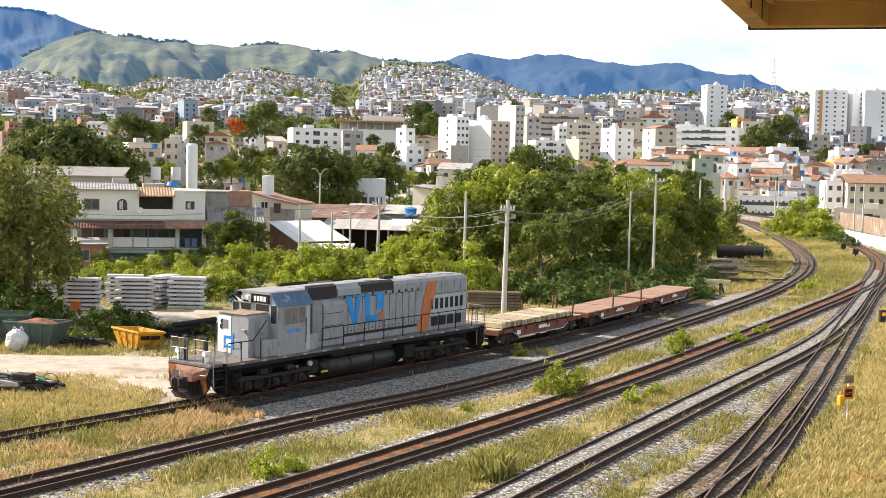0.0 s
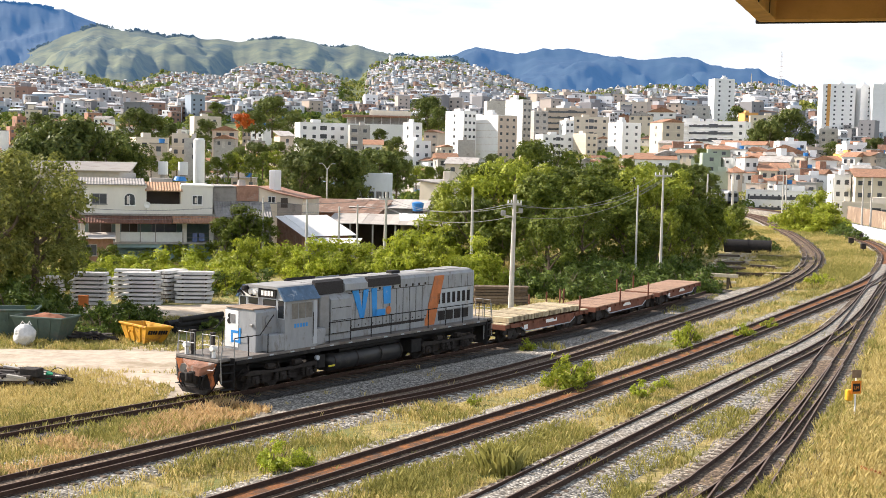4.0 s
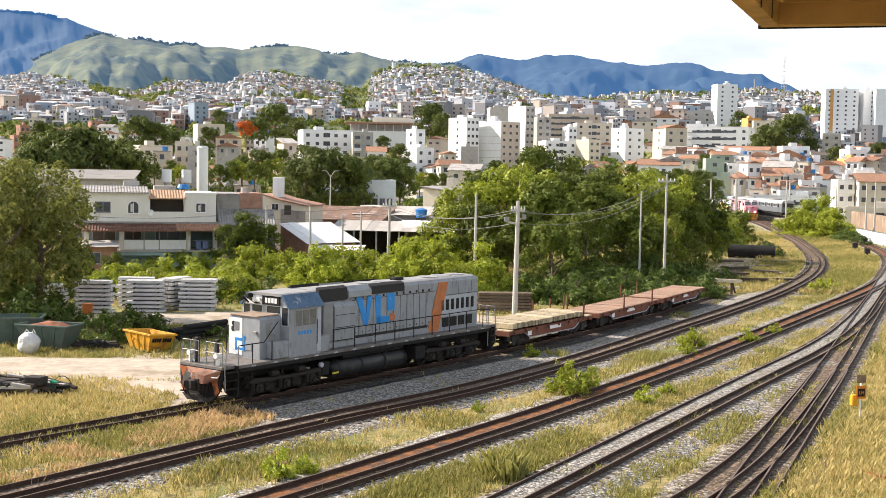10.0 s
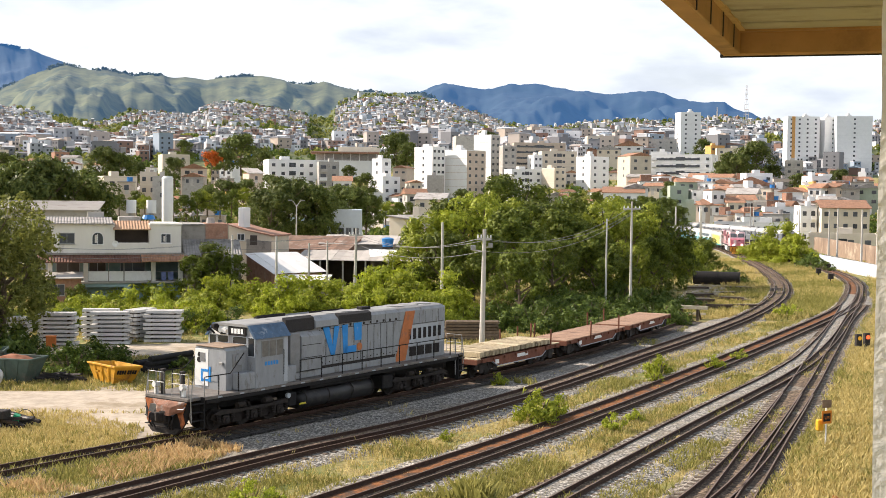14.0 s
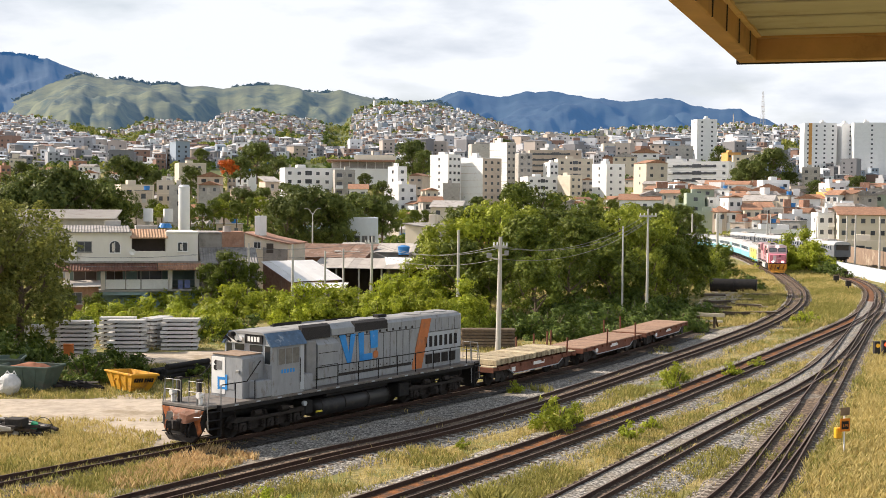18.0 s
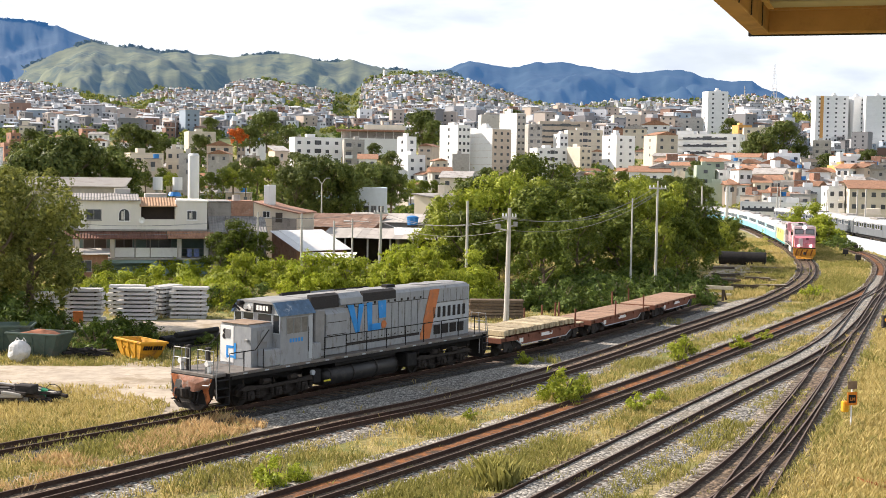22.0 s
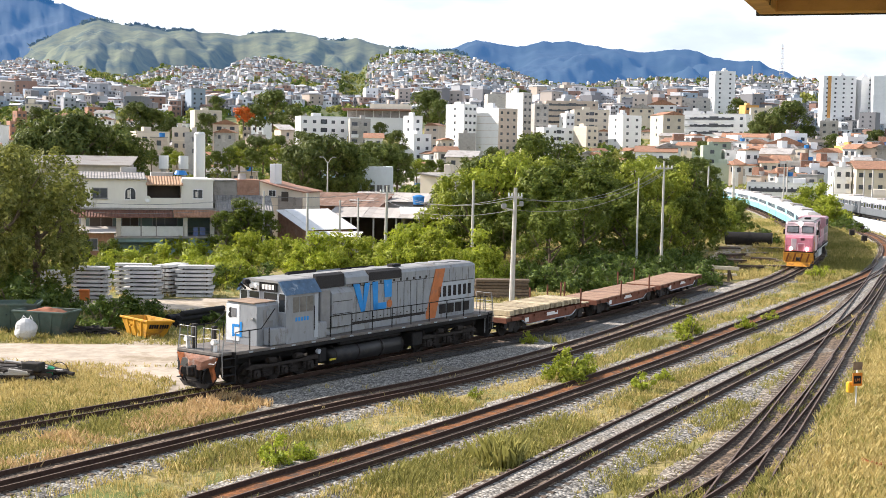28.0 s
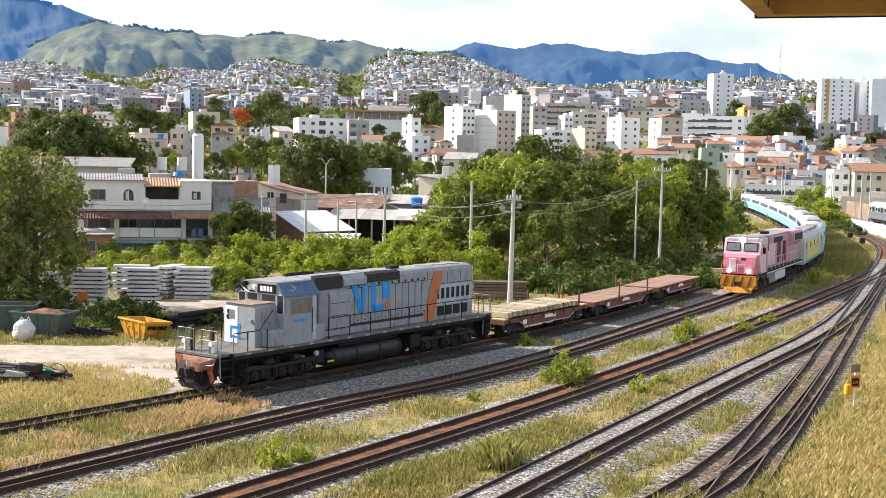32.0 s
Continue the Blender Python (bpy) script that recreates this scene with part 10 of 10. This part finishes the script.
workshop(-13.0, 147.0, -12, 9.0, 6.0, 4.3, 5.6, RUSTY_SHEET, WALL_BRICK, "brick workshop with a rusty-edged roof")
workshop(-6.2, 149.0, -2, 11.5, 9.0, 4.9, 5.6, GREY_SHEET, WALL_GREY, "wide low workshop with a pale grey roof")
tk = thing("water_tank", pose(-3.9, 147.0, 4.6), "round blue plastic water tank on a workshop roof", "water tank")
part("tank", Geo().cyl((0, 0, 0), (0, 0, 0.95), 0.6, 0.72, n=16), TANK_BLUE, tk)
part("lid", Geo().cyl((0, 0, 0.95), (0, 0, 1.12), 0.74, 0.3, n=16), TANK_BLUE, tk)
part("stand", Geo().box(-0.6, 0.6, -0.6, 0.6, -0.2, 0.0), SLEEPER, tk)
wb = thing("house", pose(-11.4, 186, 0, 0, 0, 4), "pale blue-white two-storey building with a strip of windows", "house", "houses behind the yard")
part("wall", Geo().box(-2.6, 2.6, 0, 8, -1, 8.6), mat("bluish_white_render", (0.60, 0.66, 0.70), 0.85, 0.08, 0.8), wb)
for k in range(4):
    opening(wb, -1.6 + k * 1.1, 4.6, 0.7, 1.2, 0, False, False, STEEL)
cb = thing("house", pose(-1.4, 168, 0, 0, 0, -25), "cream gabled house with a sheet roof beside the thicket", "house", "houses behind the yard")
part("wall", Geo().prism([(-3.2, -1), (3.2, -1), (3.2, 6.0), (0, 7.4), (-3.2, 7.8)], 0, 8, 1), WALL_CREAM, cb)
part("roof", Geo().add([(-3.5, -0.4, 7.9), (0, -0.4, 7.5), (3.5, -0.4, 6.0), (-3.5, 8.4, 7.9), (0, 8.4, 7.5), (3.5, 8.4, 6.0), (-3.5, -0.4, 8.05), (0, -0.4, 7.65), (3.5, -0.4, 6.15), (-3.5, 8.4, 8.05), (0, 8.4, 7.65), (3.5, 8.4, 6.15)],
     [(0, 1, 7, 6), (1, 2, 8, 7), (6, 7, 10, 9), (7, 8, 11, 10), (0, 3, 4, 1), (1, 4, 5, 2), (3, 9, 10, 4), (4, 10, 11, 5), (0, 6, 9, 3), (2, 5, 11, 8)]), SHEET, cb)
opening(cb, -2.4, 3.2, 0.6, 1.8, 0, False, False, SHEET)
ls = thing("warehouse", pose(-55, 175, 0, 0, 0, 10), "long low warehouse with a pale sheet roof", "warehouse")
part("wall", Geo().box(-9, 9, 0, 12, -1, 8.2), WALL_GREY, ls)
tile_roof(ls, -9.6, 9.6, -0.6, 12, 8.2, 9.4, "sheet_roof", GREY_SHEET)
for px in (-46.4, -43.2):
    o = thing("water_tower", pose(px, 200, 0), "short white water tower behind the houses", "water tower", "water towers")
    part("shaft", Geo().cyl((0, 0, 0), (0, 0, 7.5), 0.45, n=16), WALL_GREY, o)
    part("tank", Geo().cyl((0, 0, 7.5), (0, 0, 9.6), 0.78, n=18), WALL_WHITE, o)

# ---- the platform canopy and column near the eye ----
CREAM_WOOD = mat("ochre_canopy_paint", (0.40, 0.215, 0.075), 0.7, 0.2, 1.5, (0.24, 0.125, 0.05), 0.3, 0.9)
SOFFIT = mat("pale_canopy_boards", (0.40, 0.35, 0.25), 0.8, 0.1, 1.5, (0.28, 0.22, 0.14), 0.2, 0.6)
cn = thing("platform_canopy", Matrix(((0.934, 0.357, 0, 2.11), (-0.357, 0.934, 0, 8.75), (-0.02, 0, 1, 11.42), (0, 0, 0, 1))), "ochre-edged platform canopy with a boarded underside", "canopy")
part("edge_beam", Geo().box(0, 0.13, -13, -0.1, 0, 0.16, 0.008), CREAM_WOOD, cn)
part("edge_beam", Geo().box(0, 13, -0.1, 0, 0, 0.16, 0.008), CREAM_WOOD, cn)
part("drip_edge", Geo().box(-0.02, 13, 0.0, 0.03, -0.008, 0.2, 0.004), BLACK, cn)
part("fascia_filler", Geo().box(0.0, 13, -0.145, -0.1, 0.15, 0.245), CREAM_WOOD, cn)
# lighter tan than the beams: light on the inner panel put into the paint
part("fascia_filler", Geo().box(0.0, 0.165, -13, -0.1, 0.155, 0.245), mat("lit_fascia_paint", (0.58, 0.37, 0.16), 0.7, 0.15, 1.5, (0.36, 0.2, 0.08), 0.2, 0.8), cn)
part("roof_deck", Geo().box(0, 13, -13, 0, 0.24, 0.30), SHEET, cn)
for k in range(46):
    y = -0.14 - k * 0.28
    part("ceiling_board", Geo().box(0.16, 12.9, y - 0.262, y, 0.165 + 0.01 * (k % 2), 0.24, 0.006), SOFFIT, cn)
for k in range(22):
    part("joint", Geo().box(0.128, 0.136, -0.50 - k * 0.55, -0.485 - k * 0.55, 0.004, 0.16), UNDER, cn, "dark joint between fascia panels")
for k in range(3):
    part("rib", Geo().box(1.3 + k * 3.2, 1.34 + k * 3.2, -0.12, -0.1, 0.0, 0.16), CREAM_WOOD, cn)
col = thing("platform_column", pose(2.285, 5.555, -0.3, 0, 0.0, -22), "rough white plastered column holding the canopy", "column")
cg = Geo()
for k in range(34):
    z = 11.85 * k / 33
    w = 0.21 + 0.012 * noise.noise((z * 2.3, 0, 3))
    cg.v += [(-w, -w, z), (w, -w, z), (w, w, z), (-w, w, z)]
    if k:
        a = 4 * (k - 1)
        cg.f += [(a + i, a + (i + 1) % 4, a + 4 + (i + 1) % 4, a + 4 + i) for i in range(4)]
cg.f += [(3, 2, 1, 0), tuple(range(132, 136))]
part("shaft", cg, PLASTER, col)
pf = Geo().box(-9, 9, -9, 1.2, 8.55, 8.8, 0.02)
tagged(part("platform_floor", pf, CONCRETE), "raised concrete platform floor under the viewer", "platform", kind="structure")
sup = Geo()
for x in (-7, 0, 7):
    sup.box(x - 0.3, x + 0.3, -0.6, 0.0, -0.4, 8.55, 0.03)
tagged(part("platform_piers", sup, CONCRETE), "plain concrete piers under the platform", "pier", kind="structure")

BALLAST_OILY = stone_mat("oily_dark_ballast", (0.035, 0.032, 0.03), (0.15, 0.14, 0.13), (0.06, 0.05, 0.04), 8.0)
RUSTY = ("rusty_infill", 0.0, 0.68, -0.148, RUST_SOIL, "rust-coloured soil between the rails")
BROWN = ("brown_ballast", -0.9, -0.15, -0.15, BALLAST_BROWN, "brown-stained ballast between the rails")
PALE = ("grey_infill", -0.14, 0.74, -0.10, BALLAST, "pale crushed stone between the rails")
DARKER = ("brown_ballast", -0.9, 0.9, -0.164, BALLAST_BROWN, "brown-stained ballast between the rails")

# ---- beds, rails and sleepers ----
bed("ballast_loco", LINE_LOCO, 58, 128, 1.6, 3.6, -0.275)
bed("ballast_main", LINE_MAIN, 20, 420, 2.9, 1.9, -0.215, narrow=104)
bed("ballast_mid", LINE_MID, 20, 330, 1.9, 2.0, -0.21, narrow=104)
bed("ballast_four", LINE_FOUR, 10, 150, 1.25, 2.2, -0.20)
bed("ballast_six", LINE_SIX, 6, 62, 1.5, 1.9, -0.198, material=BALLAST_MIXED)
bed("ballast_five", LINE_FIVE, 10, 135, 1.6, 1.6, -0.195, material=BALLAST_MIXED)
track(LINE_LOCO, 20, 127, (-0.5, 0.5), (20, 127), "rusty metre-gauge siding with dark sleepers in grass", (("oily_bed", -1.9, 1.3, -0.20, BALLAST_OILY, "dark oily ballast between the rails"),))
track(LINE_MAIN, 20, 420, (-0.8, -0.2, 0.8), (40, 215), "curving mixed-gauge main line of three rails on ballast", (DARKER,))
track(LINE_MID, 20, 330, (-0.8, -0.2, 0.8), (40, 190), "mixed-gauge line of three rails with rust-stained ballast", (RUSTY, BROWN))
track(LINE_FOUR, 10, 150, (-0.8, -0.2, 0.8), (24, 150), "dark three-rail track among dry grass", (DARKER, PALE))
track(LINE_FIVE, 10, 135, (-0.8, -0.2, 0.8), (24, 135), "dark three-rail track with turnout beside the grass slope", (DARKER,))
track(LINE_SIX, 6, 63.5, (-0.8, -0.2, 0.8), (16, 63), "turnout branch joining the next track", (DARKER,))

# ---- grass and weeds between the tracks ----
GRASS_GREEN = leaf_mat("green_grass_blades", (0.185, 0.185, 0.045), (0.41, 0.37, 0.11), 0.4)
GRASS_DRY = leaf_mat("dry_grass_blades", (0.40, 0.315, 0.10), (0.68, 0.56, 0.24), 0.4)


def tufts(name, pts, hs, blades, width, material, label, seed):
    """Tufts of leaning blades at the given places."""
    rs = np.random.RandomState(seed)
    P = np.repeat(pts, blades, axis=0) + np.c_[rs.normal(scale=0.10, size=(len(pts) * blades, 2)), np.zeros(len(pts) * blades)]
    H = np.repeat(hs, blades) * rs.uniform(0.5, 1.15, len(P))
    a = rs.uniform(0, 2 * math.pi, len(P))
    lean = rs.uniform(0.05, 0.65, len(P))
    side = np.c_[-np.sin(a), np.cos(a), np.zeros(len(P))] * width
    tip = P + np.c_[np.cos(a) * lean * H, np.sin(a) * lean * H, H]
    mid = P + np.c_[np.cos(a) * lean * H * 0.3, np.sin(a) * lean * H * 0.3, H * 0.6]
    q = np.stack([P - side, P + side, mid + side * 0.8, tip], 1)
    return tagged(new(name, quads(name, q, material)), label, "grass", kind="stuff")


def lateral(line, X, Y):
    """Signed distance to the right of a line, for arrays."""
    L = line[::4]
    d = np.hypot(X[:, None] - L[None, :, 0], Y[:, None] - L[None, :, 1])
    k = np.clip(d.argmin(1), 0, len(L) - 2)
    t = L[k + 1] - L[k]
    t /= np.hypot(t[:, 0], t[:, 1])[:, None]
    return (X - L[k, 0]) * t[:, 1] - (Y - L[k, 1]) * t[:, 0]


def grow_grass():
    rs = np.random.RandomState(12)
    n = 260000
    Y = 30 + 200 * rs.rand(n) ** 1.7
    X = Y * rs.uniform(-0.42, 0.42, n)
    lo, ma, mi, fo, fi = (lateral(l, X, Y) for l in (LINE_LOCO, LINE_MAIN, LINE_MID, LINE_FOUR, LINE_FIVE))
    patch = np.array([noise.noise((x * 0.22, y * 0.22, 2.0)) for x, y in zip(X, Y)])
    fine = np.array([noise.noise((x * 0.06, y * 0.06, 6.0)) for x, y in zip(X, Y)])
    p = np.zeros(n)
    wide = Y > 112
    p = np.where((fi > 1.5) & (mi > 1.5), 0.95, p)
    p = np.where((fi < -1.3) & (fo > 1.4), np.where(patch > 0.0, 0.5, 0.1), p)
    p = np.where((fo < -1.5) & (mi > 1.6), np.where(patch > -0.28, 0.9, 0.25), p)
    p = np.where((mi < -1.5) & (ma > 1.5), np.where(patch > 0.0, 0.65, 0.16), p)
    p = np.where((mi < -1.5) & (ma > 1.5) & wide, 0.95, p)
    p = np.where((ma < -1.5) & (lo > 1.6), np.where(patch > 0.33, 0.3, 0.01), p)
    p = np.where((ma < -1.5) & (Y > 112), np.where(ma > -6.5, 0.95, np.where(ma > -13, 0.3, 0.75)), p)
    p = np.where((ma < -1.3) & (lo > 1.2) & (Y < 51.5) & (X < -8.0), 0.9, p)
    p = np.where((lo < -1.2) & (Y < 60.5) & (X < -12.5) & (Y - 60.4 < 1.05 * (-17.2 - X) + 0.9), 0.85, p)
    yard = ((Y > 60.8) & (Y < 67.5) & (lo < -1)) | ((Y > 82) & (Y < 90.5) & (lo < -1) & (X < 4.5))
    p = np.where((lo < -1.6) & ~yard & (Y > 60.5) & (Y < 100), np.where(patch > -0.1, 0.7, 0.25), p)
    p = np.where(yard, 0.0, p)
    p = np.where((np.abs(lo) < 1.2) & (Y < 55), 0.35, p)
    p = np.where((np.abs(fo) < 0.75) | (np.abs(fi) < 0.75), np.where(patch > 0.1, 0.2, 0.02), p)
    p = np.where((np.abs(mi) < 0.75) | (np.abs(ma) < 0.75), 0.01, p)
    keep = rs.rand(n) < p * np.clip(Y / 52.0, 0.55, 1.0)
    X, Y, patch, fine, fi, ma, lo = X[keep], Y[keep], patch[keep], fine[keep], fi[keep], ma[keep], lo[keep]
    green = np.where((ma < 0) & (Y > 112), -0.25, 0) + patch * 0.7 + fine * 1.1 + rs.normal(scale=0.3, size=len(X)) + np.where(fi > 2, -0.42, 0.05) + np.where((X < -8) & (Y < 60), -0.12, 0) > 0.0
    h = rs.uniform(0.10, 0.30, len(X)) + np.where((Y > 112) & (np.abs(ma) < 8), 0.22, 0) + np.where(fi > 1.5, 0.10, 0) + np.clip(patch, 0, 1) * 0.25
    pts = np.c_[X, Y, np.full(len(X), -0.29)]
    tufts("green_grass", pts[green], h[green], 7, 0.015, GRASS_GREEN, "green grass and weeds between the tracks", 1)
    tufts("dry_grass", pts[~green], h[~green], 7, 0.014, GRASS_DRY, "dry straw-coloured grass between the tracks", 2)


grow_grass()
for x, y, s, kind, lab in ((5.6, 58.6, 1.5, "shrub", "leafy weed bush growing out of the ballast"), (6.6, 59.6, 1.2, "shrub", "leafy weed bush growing out of the ballast"), (-5.8, 42.0, 1.0, "shrub", "low green weed beside the rails"), (-5.0, 42.6, 0.7, "shrub", "low green weed beside the rails"), (14.6, 75.4, 1.3, "shrub", "leafy weed bush growing out of the ballast"),
                           (13.9, 72.6, 0.8, "shrub", "low green weed beside the rails"), (18.8, 78.4, 0.9, "shrub", "low green weed beside the rails"), (21.6, 83.0, 0.8, "shrub", "low green weed beside the rails"), (9.0, 57.2, 0.8, "shrub", "low green weed beside the rails"), (10.4, 59.4, 0.7, "shrub", "low green weed beside the rails"), (4.6, 71.0, 0.7, "shrub", "dry weed clump beside the siding"),
                           (1.2, 54.6, 0.5, "shrub", "low green weed beside the rails"), (33.6, 114.0, 1.2, "shrub", "green weed clump between the tracks"), (35.4, 117.0, 1.0, "shrub", "green weed clump between the tracks"), (-9.5, 73.5, 0.6, "shrub_dark", "dusty shrub at the edge of the lane"), (-11.5, 75.0, 0.6, "shrub_dark", "dusty shrub at the edge of the lane"),
                           (-14.5, 76.5, 0.6, "shrub_dark", "dusty shrub at the edge of the lane"), (-18.5, 76.0, 1.0, "shrub_dark", "dusty shrub behind the skip"), (-20.6, 73.5, 1.2, "shrub_dark", "dusty shrub between the skips"), (-19.4, 75.0, 1.3, "shrub_dark", "dusty shrub between the skips"), (-13.0, 74.2, 0.6, "shrub_dark", "dusty shrub at the edge of the lane"), (-10.6, 74.0, 0.6, "shrub_dark", "dusty shrub at the edge of the lane"), (-26.9, 76.3, 1.9, "shrub_dark", "dark shrub beside the skip"), (-27.9, 79.3, 2.0, "shrub_dark", "dark shrub beside the skip"), (-24.5, 78.5, 1.1, "shrub_dark", "dusty shrub under the tree"), (-27.8, 79.5, 1.2, "shrub_dark", "dusty shrub under the tree"), (-29.8, 76.5, 1.3, "shrub_dark", "dusty shrub under the tree"),
                           (40.5, 161.0, 1.5, "shrub_dark", "green shrub by the pipe"), (65.0, 207.0, 1.4, "shrub_dark", "green shrub before the white wall"), (63.0, 192.0, 1.2, "shrub_dark", "green shrub before the white wall"), (62.6, 200.0, 1.0, "shrub_dark", "green shrub before the white wall")):
    plant(kind, x, y, -0.36, s, lab, "weeds")
clump_pts = np.array([(1.9 + random.gauss(0, 0.35), 42.9 + random.gauss(0, 0.35), -0.34) for k in range(70)] + [(6.2 + random.gauss(0, 0.3), 71.4 + random.gauss(0, 0.3), -0.34) for k in range(14)])
tufts("tall_grass_clump", clump_pts, np.where(clump_pts[:, 1] > 60, 0.5, 1.0), 7, 0.03, GRASS_GREEN, "tall spiky grass clump beside the rails", 4)

WEED_BROWN = leaf_mat("brown_dry_weeds", (0.36, 0.235, 0.11), (0.58, 0.43, 0.22), 0.35)
rb = random.Random(8)
pb = []
for k in range(520):
    a, b = rb.random(), rb.random()
    p = Vector((-12.4, 48.1)).lerp(Vector((-10.1, 47.1)), a).lerp(Vector((-9.8, 53.9)).lerp(Vector((-7.3, 51.7)), a), b)
    if noise.noise((p.x * 0.5, p.y * 0.5, 3)) > -0.25:
        pb.append((p.x, p.y, -0.34))
for k in range(620):
    a, b = rb.random(), rb.random()
    p = Vector((-18.6, 39.8)).lerp(Vector((-14.6, 38.6)), a).lerp(Vector((-12.4, 48.1)).lerp(Vector((-10.1, 47.1)), a), b)
    if noise.noise((p.x * 0.5, p.y * 0.5, 3)) > 0.02:
        pb.append((p.x, p.y, -0.34))
tufts("brown_dry_weeds", np.array(pb), np.full(len(pb), 0.42), 8, 0.012, WEED_BROWN, "reddish-brown dry weeds beside the siding", 6)

motions()
